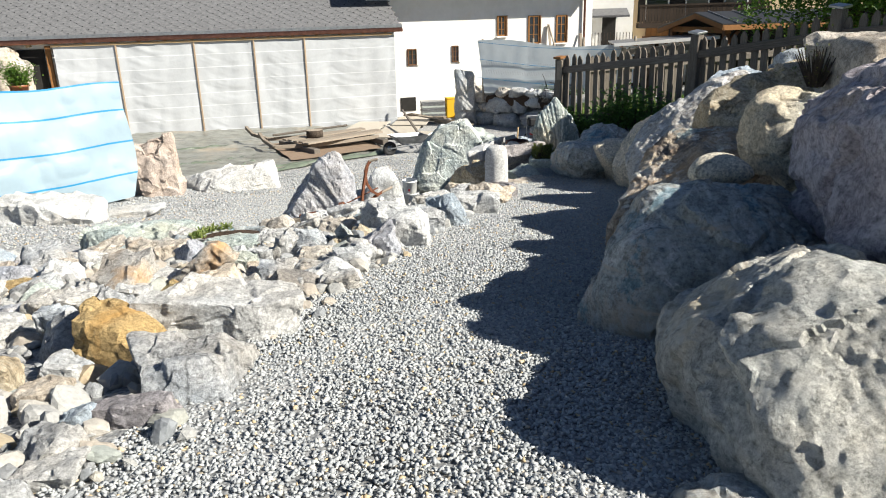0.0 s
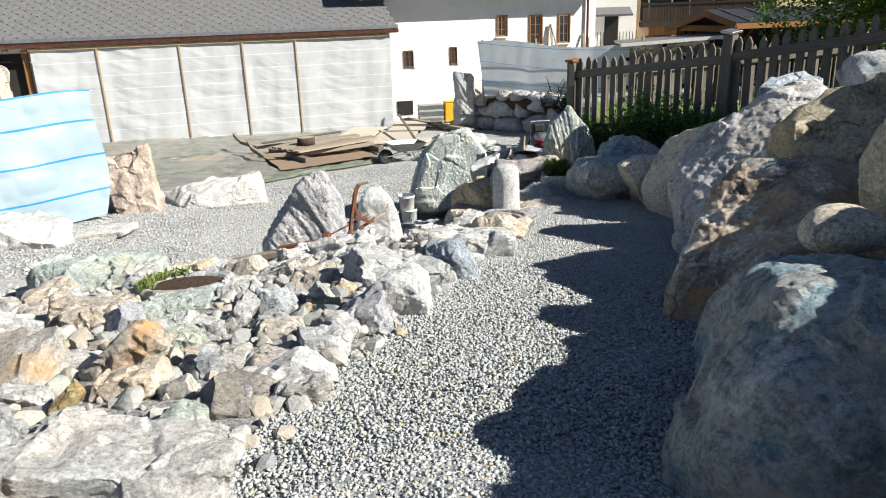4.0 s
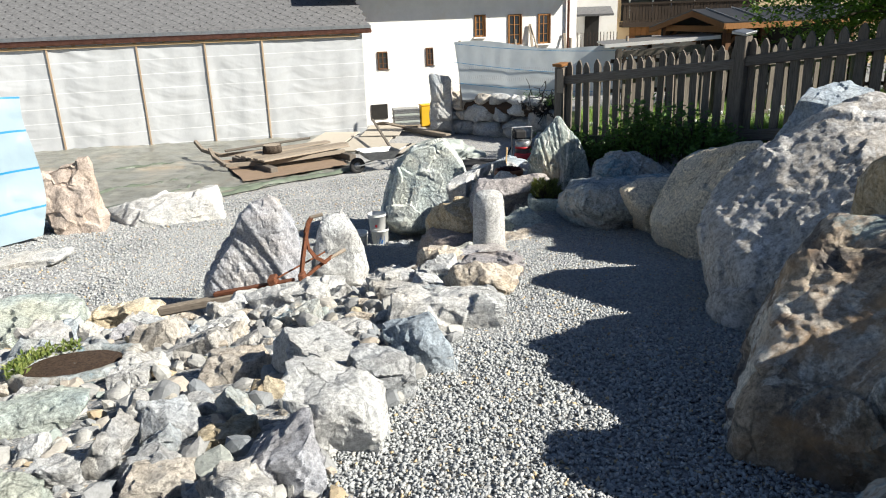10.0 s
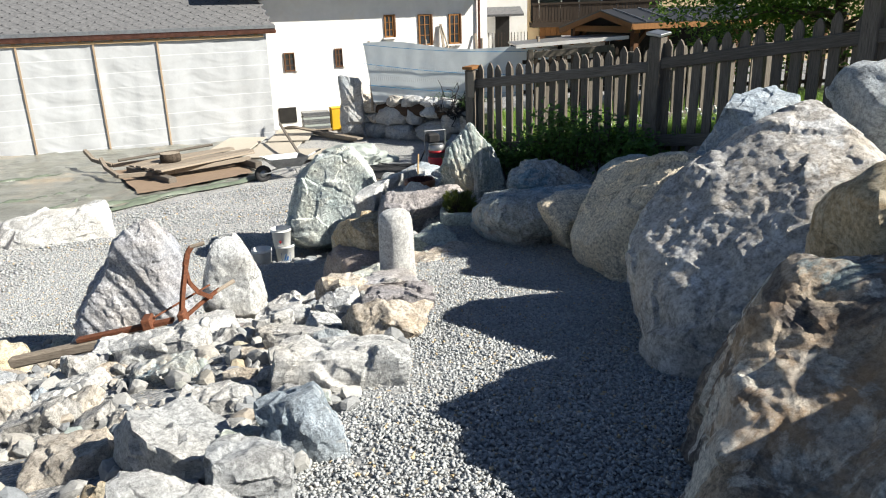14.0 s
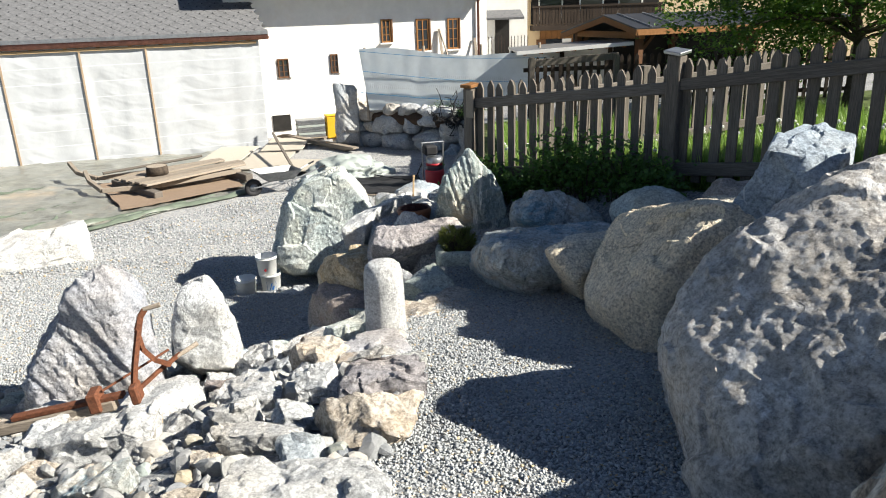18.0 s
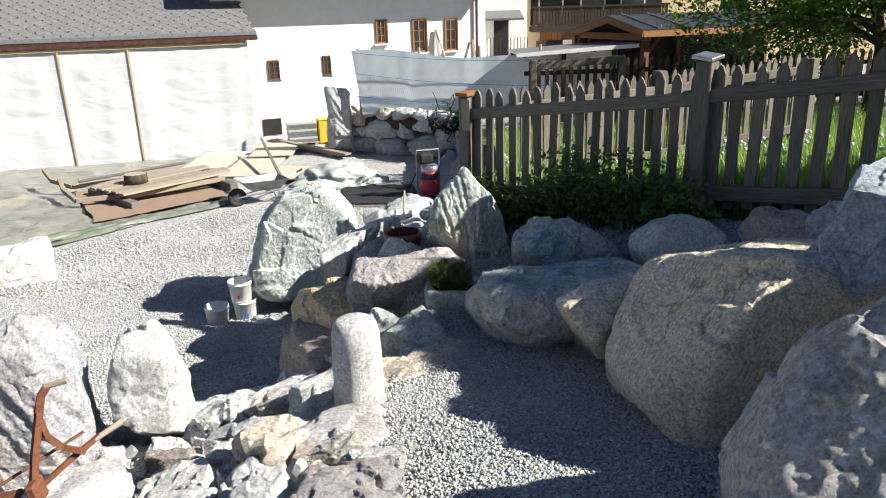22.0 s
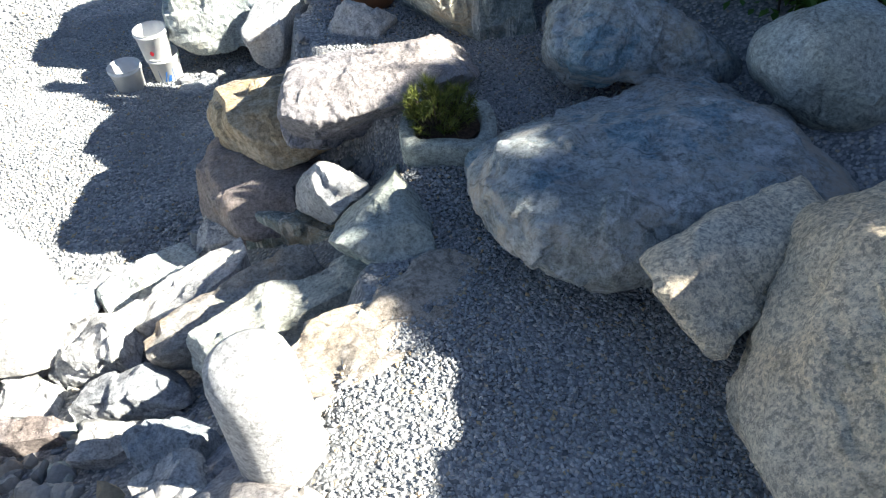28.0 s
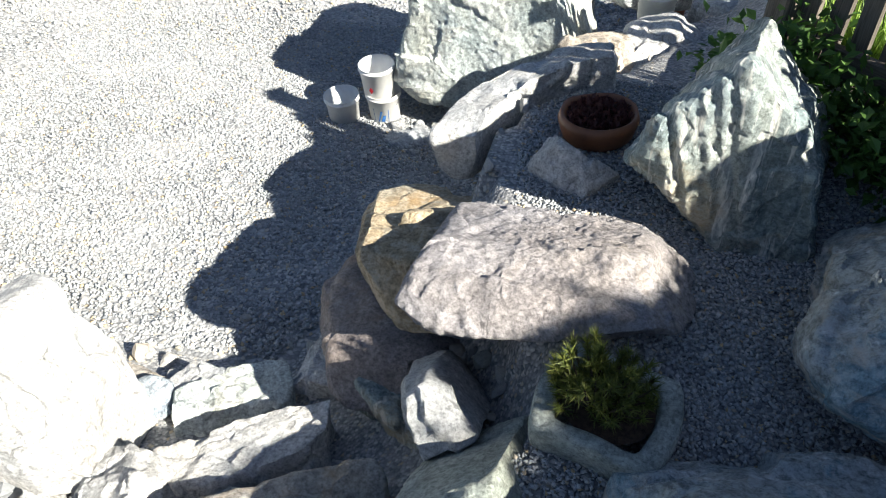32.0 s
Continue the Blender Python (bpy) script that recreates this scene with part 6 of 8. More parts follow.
# hollowed stone with succulents on the bank
bowl = thing("hollow_stone", "broad hollowed green stone filled with brown soil", "planter", (-1.86, 6.25, 0.02), 12)
lathe_part("bowl", ((0.004, 0.0), (0.24, 0.0), (0.3, 0.08), (0.31, 0.16), (0.29, 0.19), (0.25, 0.185), (0.23, 0.14)), M_BLUE, bowl, sx=1.15, sy=0.8, wobble=0.2, seed=7, sides=44)
lathe_part("soil", ((0.004, 0.165), (0.12, 0.165), (0.25, 0.15)), M_SOIL, bowl, "brown soil", sx=1.15, sy=0.8)
a, r = rng.uniform(1.6, 3.6, 500), 0.2 + 0.08 * rng.uniform(0, 1, 500)
succ = part("foliage", leaf_mesh("foliage", 1.22 * r * np.cos(a), 0.85 * r * np.sin(a), 0.17 + 0.035 * rng.uniform(0, 1, 500) ** 2, 0.036, 5, M_SUCC, lift=0.7))
succ.matrix_world = pose(-1.86, 6.25, 0.02, 0, 0, 12)
tagged(succ, "yellow-green succulents at the rim of a hollow stone", "plant")


# ---------------------------------------------------------------- buckets
def bucket(label, at, rz, handle=True, lift=0.0):
    b = thing("bucket", label, "bucket", at, rz, "white buckets")
    lathe_part("body", ((0.0, 0.004), (0.112, 0.0), (0.118, 0.004), (0.136, 0.235), (0.146, 0.238), (0.146, 0.248), (0.139, 0.25), (0.139, 0.268), (0.144, 0.27), (0.137, 0.27), (0.116, 0.012), (0.0, 0.012)), M_BUCKET, b, sides=36)
    if handle:
        bm = bmesh.new()
        for i in range(14):
            q0, q1 = math.pi * i / 14, math.pi * (i + 1) / 14
            rod(bm, (0.147 * math.cos(q0), -0.147 * math.sin(q0) * 0.6, 0.245 - 0.147 * math.sin(q0) * 0.8), (0.147 * math.cos(q1), -0.147 * math.sin(q1) * 0.6, 0.245 - 0.147 * math.sin(q1) * 0.8), 0.0022, 5)
        part("wire_handle", bm, M_METAL, b, "thin wire handle")
    return b


def badge(b, corners, material, label):
    """A printed shape on the round side: corner angles and heights."""
    bm = bmesh.new()
    pts = []
    for ang, z in corners:
        r = 0.118 + (z / 0.235) * 0.018 + 0.0015
        pts.append(bm.verts.new((r * math.sin(radians(ang)), -r * math.cos(radians(ang)), z)))
    mid = [sum(c) / len(corners) for c in zip(*corners)]
    r = 0.118 + (mid[1] / 0.235) * 0.018 + 0.002
    c = bm.verts.new((r * math.sin(radians(mid[0])), -r * math.cos(radians(mid[0])), mid[1]))
    for p, q in zip(pts, pts[1:] + pts[:1]):
        bm.faces.new((p, q, c))
    part("printed_badge", bm, material, b, label)


lower_b = bucket("white plastic bucket with a blue printed badge", (-0.51, 13.36, -1.455), 0)
badge(lower_b, ((-8, 0.05), (-2, 0.05), (12, 0.15), (6, 0.15)), M_BLUEPRINT, "blue slanted stroke")
badge(lower_b, ((4, 0.05), (18, 0.05), (24, 0.11), (14, 0.11)), M_BLUEPRINT, "blue slanted stroke")
badge(lower_b, ((-22, 0.04), (-20, 0.04), (-20, 0.17), (-22, 0.17)), M_BLUEPRINT, "thin blue line")
badge(lower_b, ((32, 0.04), (34, 0.04), (34, 0.17), (32, 0.17)), M_BLUEPRINT, "thin blue line")
upper_b = bucket("white plastic bucket stacked in another one", (-0.54, 13.36, -1.22), 10)
badge(upper_b, ((-26, 0.1), (-17, 0.07), (-8, 0.1), (-17, 0.13)), M_REDPRINT, "red diamond")
bucket("white plastic bucket with a wire handle", (-0.83, 13.26, -1.475), 25)
third = bucket("white bucket with a stick standing in it", (1.48, 13.75, -0.62), 0)
bm = rod(bmesh.new(), (0.02, 0.02, 0.02), (0.06, 0.1, 0.52), 0.014, 8)
part("stick", bm, M_NEW, third, "pale wooden stick")


# ---------------------------------------------------------------- old hand plough
def strap(points, w, d):
    """A flat iron bar bent along points."""
    bm = bmesh.new()
    for a, b in zip(points, points[1:]):
        beam(bm, a, b, w, d)
    return bm


plough = thing("hand_plough", "old rusty iron hand plough with wooden beam and grips", "plough")
part("beam", beam(bmesh.new(), (-2.1, 8.2, -0.32), (-1.0, 8.13, -0.13), 0.07, 0.08, 0.015), M_OLD, plough, "weathered grey wooden beam")
part("iron_plate", beam(bmesh.new(), (-1.62, 8.17, -0.18), (-0.95, 8.13, -0.075), 0.06, 0.03, 0.004), M_RUSTY, plough, "rusty iron plate on the beam")
part("clamp", boxed((0.07, 0.13, 0.13), (-1.12, 8.14, -0.1), Matrix.Rotation(radians(-8), 4, "Y"), 0.01), M_RUSTY, plough)
part("clamp", boxed((0.05, 0.12, 0.12), (-0.88, 8.13, -0.07), Matrix.Rotation(radians(-8), 4, "Y"), 0.01), M_RUSTY, plough)
part("share", strap(((-1.15, 8.1, -0.2), (-1.12, 8.08, -0.3), (-0.98, 8.08, -0.33)), 0.05, 0.02), M_RUSTY, plough)
part("share", strap(((-0.92, 8.1, -0.14), (-0.94, 8.07, -0.26)), 0.04, 0.02), M_RUSTY, plough)
part("upright", strap(((-0.9, 8.13, -0.1), (-0.87, 8.17, 0.1), (-0.83, 8.22, 0.3), (-0.81, 8.23, 0.38), (-0.78, 8.24, 0.42)), 0.02, 0.035), M_RUSTY, plough)
part("grip", rod(bmesh.new(), (-0.79, 8.24, 0.42), (-0.69, 8.25, 0.44), 0.014, 10, 0.016), M_OLD, plough, "pale worn wooden grip")
part("brace", strap(((-0.81, 8.23, 0.38), (-0.84, 8.22, 0.3), (-0.83, 8.24, 0.16), (-0.78, 8.28, 0.06), (-0.7, 8.32, 0.0)), 0.016, 0.03), M_RUSTY, plough)
part("rod", rod(bmesh.new(), (-1.08, 8.15, -0.05), (-0.72, 8.4, 0.07), 0.008, 8), M_RUSTY, plough)
part("lower_handle", strap(((-0.9, 8.15, -0.09), (-0.78, 8.3, -0.03), (-0.66, 8.43, 0.02)), 0.018, 0.026), M_RUSTY, plough)
part("grip", rod(bmesh.new(), (-0.68, 8.41, 0.01), (-0.56, 8.5, 0.05), 0.014, 10, 0.017), M_OLD, plough, "pale worn wooden grip")
rock("stone", "broad flat white stone under a plough", (-0.95, 8.3, -0.32), (0.42, 0.3, 0.14), 30, 68, M_WHITE, "stone", k=7, p=40, sub=5, crag=0.6)


# ---------------------------------------------------------------- plants along the fence
def shrub(label, at, r, h, count, seed, size=0.05, material=None, stems=9):
    s = thing("shrub", label, "shrub", at, 0, "weeds along the fence")
    rng = np.random.RandomState(seed)
    bm = bmesh.new()
    px, py, pz = [], [], []
    for i in range(stems):
        a, q = rng.uniform(0, 6.28), r * rng.uniform(0.2, 1)
        top = np.array([q * math.cos(a), q * math.sin(a), h * rng.uniform(0.5, 1.0)])
        foot = np.array([0.3 * top[0], 0.3 * top[1], -0.05])
        rod(bm, foot, top, 0.007, 5, 0.003)
        m = count // stems
        s0 = rng.uniform(0.15, 1.0, m) ** 0.7
        c = foot + (top - foot) * s0[:, None] + rng.normal(0, 0.055, (m, 3)) * (0.5 + s0[:, None])
        px.append(c[:, 0]); py.append(c[:, 1]); pz.append(c[:, 2])
    part("stem", bm, M_BARK, s)
    part("leaves", leaf_mesh("leaves", np.concatenate(px), np.concatenate(py), np.concatenate(pz), size, seed, material or M_LEAF, lift=0.2, thin=0.6), None, s)
    return s


for i in range(10):
    f = i / 9
    sx, sy = 1.98 + 1.5 * f - 0.1 + 0.05 * (i % 2), 12.1 - 1.95 * f - 0.1
    tall = (0.42, 0.45, 0.34, 0.3, 0.5, 0.7, 0.75, 0.6, 0.4, 0.3)[i]
    shrub("dark green leafy weeds growing along the fence", (sx, sy, float(land(sx, sy)[0])), 0.22, tall, 700, 70 + i, 0.065)
dry = shrub("dry thorny little bush on the boulders", (2.42, 4.75, 1.55), 0.16, 0.2, 260, 99, 0.016, M_PINE, 40)


def meadow():
    """Tall grass behind the fence."""
    rng = np.random.RandomState(23)
    n = 90000
    y = rng.uniform(6.0, 19.0, n)
    x = fence_x(y) + np.where(y < 12.3, 0.1, 0.6) + 7.0 * rng.uniform(0, 1, n) ** 1.7
    z = land(x, y)
    keep = (y < 12.2) | (x > 2.6)
    x, y, z = x[keep], y[keep], z[keep]
    n = len(x)
    h = rng.uniform(0.14, 0.42, n)
    a = rng.uniform(0, 6.28, n)
    lean = rng.uniform(0.05, 0.5, n) * h
    w = 0.004 + 0.004 * rng.uniform(0, 1, n)
    o = np.stack([x, y, z], 1)
    s = np.stack([np.cos(a + 1.57), np.sin(a + 1.57), 0 * a], 1) * w[:, None]
    d = np.stack([np.cos(a), np.sin(a), 0 * a], 1) * lean[:, None]
    up = np.stack([0 * a, 0 * a, h], 1)
    v = np.stack([o - s, o + s, o + 0.35 * d + 0.6 * up + 0.8 * s, o + 0.35 * d + 0.6 * up - 0.8 * s, o + d + up], 1)
    t = np.array([[0, 1, 2], [0, 2, 3], [3, 2, 4]])[None] + 5 * np.arange(n)[:, None, None]
    me = tri_mesh("meadow_grass", v.reshape(-1, 3), t.reshape(-1, 3))
    tagged(part("meadow_grass", me, M_GRASS), "tall bright green meadow grass behind the fence", "grass", kind="stuff")
    bv, bf = ball(1)
    m = 260
    y = rng.uniform(7.0, 15, m)
    x = fence_x(y) + 0.5 + 4.5 * rng.uniform(0, 1, m)
    z = land(x, y) + rng.uniform(0.3, 0.45, m)
    v = bv[None] * 0.022 + np.stack([x, y, z], 1)[:, None, :]
    t = bf[None] + len(bv) * np.arange(m)[:, None, None]
    tagged(part("seed_heads", tri_mesh("seed_heads", v.reshape(-1, 3), t.reshape(-1, 3)), M_FLUFF), "white dandelion seed heads in the meadow", "flowers", kind="stuff")


meadow()

# ---------------------------------------------------------------- barn details
def hooks():
    """Diamond shingles on the barn roof, each lapped over the next."""
    def shingle(w, h, t):
        v = [(0, 0, t), (w / 2, h * 0.5, t * 0.6), (0, h, 0), (-w / 2, h * 0.5, t * 0.6), (0, 0, -0.01), (w / 2, h * 0.5, -0.01), (-w / 2, h * 0.5, -0.01)]
        return v, [(0, 1, 2), (0, 2, 3), (4, 1, 0), (4, 5, 1), (4, 0, 3), (4, 3, 6)]

    v, f = shingle(0.4, 0.5, 0.008)
    me = tri_mesh("shingle", np.array(v), np.array(f))
    me.materials.append(M_SLATE)
    av, at = [], []
    made = 0
    slope = Matrix.Translation((-6.9, 2.85, 4.9)) @ Matrix.Rotation(radians(24), 4, "X") @ Matrix.Translation((0, -3.5, 0.062))
    for row in range(16):
        for i in range(37):
            x = 7.2 - i * 0.4 - (0.2 if row % 2 else 0)
            m = slope @ Matrix.Translation((x, 0.02 + row * 0.25, 0.0))
            if row < 8 and made < 290:
                ob = part("shingle", me, None, roof)
                ob.matrix_local = m
                made += 1
            else:
                n = len(av)
                av += [(m @ Vector(q))[:] for q in v]
                at += [tuple(n // 7 * 7 + k for k in q) for q in f]
    rest = part("shingle_field", tri_mesh("shingle_field", np.array(av), np.array(at)), M_SLATE, roof)
    rest["kind"] = "stuff"
    # the small metal hooks that hold the tips
    bm = bmesh.new()
    for row in range(14):
        for i in range(37):
            x = 7.2 - i * 0.4 - (0.2 if row % 2 else 0)
            m = slope @ Matrix.Translation((x, 0.03 + row * 0.25, 0.03))
            bmesh.ops.create_cube(bm, size=1.0, matrix=m @ Matrix.Diagonal((0.028, 0.028, 0.016, 1)))
    h = part("hook_field", bm, M_BLACK, roof)
    h["kind"] = "stuff"


hooks()
# rafter ends and gutter joints
for i in range(17):
    part("rafter_end", boxed((0.1, 0.4, 0.1), (-13.6 + i * 0.84, -0.18, 3.33), None, 0.006), M_NEW, barn)
for i in range(12):
    part("gutter_bracket", boxed((0.03, 0.15, 0.12), (-13.2 + i * 1.15, -0.42, 3.42)), M_COPPER, barn)
part("door_post", boxed((0.16, 0.14, 3.3), (-11.4, -0.1, 1.65), None, 0.01), M_HONEY, barn, "honey-coloured timber post")
# flat dark panel paints the shade inside the doorway
part("door_opening", boxed((1.6, 0.04, 3.2), (-12.35, 0.08, 1.6)), M_DARK, barn, "doorway drawn as a dark panel of painted shade")
rubble_wall = rock("stone_pier", "rough stone pier beside the barn doorway", (-13.6, 24.4, -0.4), (0.5, 0.4, 1.7), 16, 301, M_BEIGE, "pier", k=6, p=16, rough=0.12)

# ---------------------------------------------------------------- white house details


def put_window(x0, x1, z0, z1, small):
    cx, cz, w, h = (x0 + x1) / 2, (z0 + z1) / 2, x1 - x0, z1 - z0
    win = part("window", boxed((w, 0.02, h), (cx, -0.006, cz)), M_DARK if small else M_BROWN, house, "small deep window" if small else "brown-framed casement window")
    fw = 0.05 if small else 0.06
    frame_m = M_BROWN if small else M_HONEY
    part("frame_top", boxed((w, 0.05, fw), (cx, -0.03, z1 - fw / 2), None, 0.004), frame_m, win)
    part("frame_bottom", boxed((w, 0.05, fw), (cx, -0.03, z0 + fw / 2), None, 0.004), frame_m, win)
    part("frame_side", boxed((fw, 0.05, h - 2 * fw), (x0 + fw / 2, -0.03, cz), None, 0.004), frame_m, win)
    part("frame_side", boxed((fw, 0.05, h - 2 * fw), (x1 - fw / 2, -0.03, cz), None, 0.004), frame_m, win)
    part("pane", boxed((w - 2 * fw, 0.012, h - 2 * fw), (cx, -0.024, cz)), M_GLASS, win, "dark glass")
    part("mullion", boxed((0.035, 0.03, h - 2 * fw), (cx, -0.036, cz)), frame_m, win)
    for k in (1, 2):
        part("glazing_bar", boxed((w - 2 * fw, 0.026, 0.025), (cx, -0.036, z0 + h * k / 3)), frame_m, win)
    if small:
        part("reveal", boxed((0.12, 0.1, h), (x1 + 0.04, -0.03, cz), None, 0.01), M_WALL, win)
    else:
        part("sill", boxed((w + 0.14, 0.14, 0.05), (cx, -0.06, z0 - 0.03), None, 0.006), M_WALL, win)
        part("casing", boxed((0.06, 0.09, h), (x1 + 0.03, -0.045, cz), None, 0.006), M_BROWN, win)


put_window(1.56, 1.94, 2.2, 2.84, True)
put_window(3.41, 3.69, 2.25, 2.9, True)
put_window(5.35, 5.72, 3.2, 4.0, False)
put_window(6.7, 7.2, 2.85, 3.97, False)
put_window(7.95, 8.4, 2.85, 3.95, False)
part("downpipe", rod(bmesh.new(), (9.2, -0.1, 0.4), (9.2, -0.1, 4.6), 0.05, 12), M_COPPER, house, "copper downpipe")
part("pipe_elbow", rod(bmesh.new(), (9.2, -0.1, 4.55), (9.5, -0.9, 5.1), 0.05, 12), M_COPPER, house)
part("roof", boxed((10.8, 5.5, 0.15), (4.9, 2.2, 6.72), Matrix.Rotation(radians(20), 4, "X")), M_SLATE, house)
part("lean_to_post", boxed((0.5, 0.5, 4.2), (0.35, -0.3, 2.1)), M_BROWN, house, "dark brown timber corner")
# no hole in the wall: a dark panel paints the shaded recess
part("cellar_opening", boxed((0.62, 0.05, 0.54), (1.52, -0.01, 0.68)), M_DARK, house, "low opening drawn as a dark panel of painted shade")

for bx, bt, bz in ((7.62, 7.58, 1.4), (7.9, 7.6, 1.38), (9.0, 9.05, 1.0)):
    w0 = house.matrix_world @ Vector((bx, -0.35, 2.3))
    w1 = house.matrix_world @ Vector((bt, -0.08, bz + 2.2))
    ob = part("leaning_board", beam(bmesh.new(), w0, w1, 0.1, 0.03), M_OLD)
    tagged(ob, "grey weathered board leaning on the house wall", "board", "boards on the wall")

pal = thing("paver_pallet", "pallet stacked with grey concrete pavers", "pavers", (-0.15, 28.9, -1.98), 8)
for i in range(7):
    part("paver", boxed((0.92 - 0.02 * (i % 2), 0.6, 0.075), (0.01 * (i % 2), 0, 0.16 + i * 0.082), None, 0.008), M_GREYSHEET if i % 3 == 1 else M_METAL, pal)
part("pallet_deck", boxed((1.0, 0.7, 0.03), (0, 0, 0.1)), M_OLD, pal, "weathered wooden pallet")
for q in (-0.42, 0, 0.42):
    part("pallet_block", boxed((0.1, 0.7, 0.085), (q, 0, 0.042)), M_OLD, pal)
yb = thing("yellow_crate", "tall bright yellow plastic box", "box", (0.56, 28.9, -1.95), 12)
part("body", boxed((0.4, 0.35, 0.72), (0, 0, 0.36), None, 0.03), M_YELLOW, yb)
part("lid", boxed((0.42, 0.37, 0.06), (0, 0, 0.75), None, 0.02), M_YELLOW, yb)
bb = boxed((0.5, 0.4, 0.5), (0, 0, 0.25), None, 0.01)
ob = part("wooden_box", bb, M_OLD)
ob.matrix_world = pose(0.1, 29.25, -1.98, 0, 0, 15)
tagged(ob, "old brown wooden box against the house", "box")

# ---------------------------------------------------------------- dry stone wall, netting
def wall_stone(u, z, hu, hz, mat, seed, word):
    d = Vector((2.96, -2.8, 0)).normalized()
    c = Vector((1.14, 27.0, 0)) + d * u
    rock("wall_stone", word + " stone built into a low wall", (c.x + 0.12, c.y + 0.12, z), (hu, 0.32, hz), -43, seed, mat, "stone", "stones of the low wall", form="round", sub=5)


wall_stone(0.55, -0.94, 0.44, 0.19, M_BEIGE, 311, "beige")
wall_stone(1.48, -1.16, 0.6, 0.3, M_GREY, 312, "grey")
wall_stone(2.32, -1.14, 0.28, 0.26, M_GREY, 313, "grey")
wall_stone(2.95, -1.0, 0.38, 0.2, M_WHITE, 314, "pale")
wall_stone(3.7, -1.28, 0.36, 0.34, M_GREY, 315, "grey")
wall_stone(0.33, -1.32, 0.32, 0.18, M_GREY, 316, "small grey")
wall_stone(0.78, -1.28, 0.22, 0.16, M_BEIGE, 317, "small beige")
wall_stone(0.57, -1.68, 0.6, 0.26, M_GREY, 318, "broad grey")
wall_stone(1.72, -1.72, 0.62, 0.3, M_GREY, 319, "broad grey")
wall_stone(2.99, -1.6, 0.62, 0.34, M_GREY, 320, "broad grey")
wall_stone(3.85, -1.86, 0.32, 0.26, M_BLUEW, 321, "blue-white")
wall_stone(4.4, -1.4, 0.45, 0.5, M_GREY, 322, "grey")
for u, hu, mat, k in ((0.3, 0.3, M_BEIGE, 323), (0.95, 0.32, M_GREY, 324), (1.6, 0.3, M_BEIGE, 325), (2.25, 0.34, M_GREY, 326), (2.95, 0.36, M_WHITE, 327), (3.6, 0.3, M_GREY, 328)):
    wall_stone(u, -0.72, hu, 0.17, mat, k, "upper")
M_NET = plain("white_netting", (0.66, 0.7, 0.715), 0.4, 0, 0.06, 4.0, 0.1, 0.01)
net = thing("netting_fence", "white netting stretched on posts with blue cords", "netting", (1.5, 26.2, -0.75), -13)
nm = sheet("netting", 5.6, 1.75, M_NET, 0.018, 31, 150, 60)
for q in nm.vertices:
    u = q.co.x / 5.6
    q.co.z *= 1.02 - 0.2 * u + 0.04 * math.sin(9 * u)
    q.co.x += 0.22 * max(0.0, 1 - 9 * u) * (1 - q.co.z / 1.75)
part("netting", nm, None, net)
for px in (0.15, 1.9, 3.6, 5.3):
    part("post", rod(bmesh.new(), (px, 0.16, -0.3), (px, 0.16, 1.82), 0.04, 8), M_OLD, net, "wooden post")
for z0, z1 in ((1.18, 0.72), (0.55, 0.2), (1.74, 1.42)):
    cv, ct = [], []
    for i in range(21):
        a = i / 20
        for j in range(6):
            q = j * math.pi / 3
            cv.append((5.5 * a, -0.14 + 0.008 * math.cos(q), z0 + (z1 - z0) * a - 0.1 * math.sin(math.pi * a) + 0.008 * math.sin(q)))
            if i:
                n0, n1 = 6 * i + j, 6 * i + (j + 1) % 6
                ct += [(n0, n1, n1 - 6), (n0, n1 - 6, n0 - 6)]
    part("cord", tri_mesh("cord", np.array(cv), np.array(ct), True), M_BLUESTRIPE, net, "blue cord")
bm = bmesh.new()
for i in range(70):
    for z in (0.68, 0.98):
        x = 0.3 + i * 0.06
        beam(bm, (x, -0.12, z - 0.055 * x), (x + 0.03, -0.12, z + 0.14 - 0.055 * x), 0.012, 0.012)
slits = part("slit_row", bm, M_SHEET, net)
slits["kind"] = "stuff"
ob = part("soil_bed", broken_mesh("soil_bed", (2.2, 0.42, 0.24), 77, 5, "round"), M_SOIL)
ob.matrix_world = pose(2.85, 25.85, -0.98, 0, 0, -43)
tagged(ob, "dark soil heaped behind the low stone wall", "soil", kind="stuff")
rootrng = np.random.RandomState(12)
bm = bmesh.new()
for i in range(60):
    a = np.array([4.1, 24.3, -0.9]) + rootrng.normal(0, (0.25, 0.2, 0.1))
    for k in range(5):
        b = a + rootrng.normal(0, 0.11, 3) + np.array([0, 0, 0.07 - 0.02 * k])
        rod(bm, a, b, 0.022 - 0.003 * k, 5)
        a = b
tagged(part("dug_root", bm, M_BLACK), "heap of dark dug-out roots behind the wall", "roots")
for i in range(6):
    shrub("dark weeds on top of the stone wall", (3.6 + 0.2 * i, 25.0 - 0.22 * i, -0.85), 0.25, 0.35, 300, 140 + i, 0.05, M_LEAF, 6)

# ---------------------------------------------------------------- blue-striped sheet
cover = thing("striped_cover", "white plastic cover with blue stripes over a stack", "cover", (-7.61, 12.98, -1.36), 49)


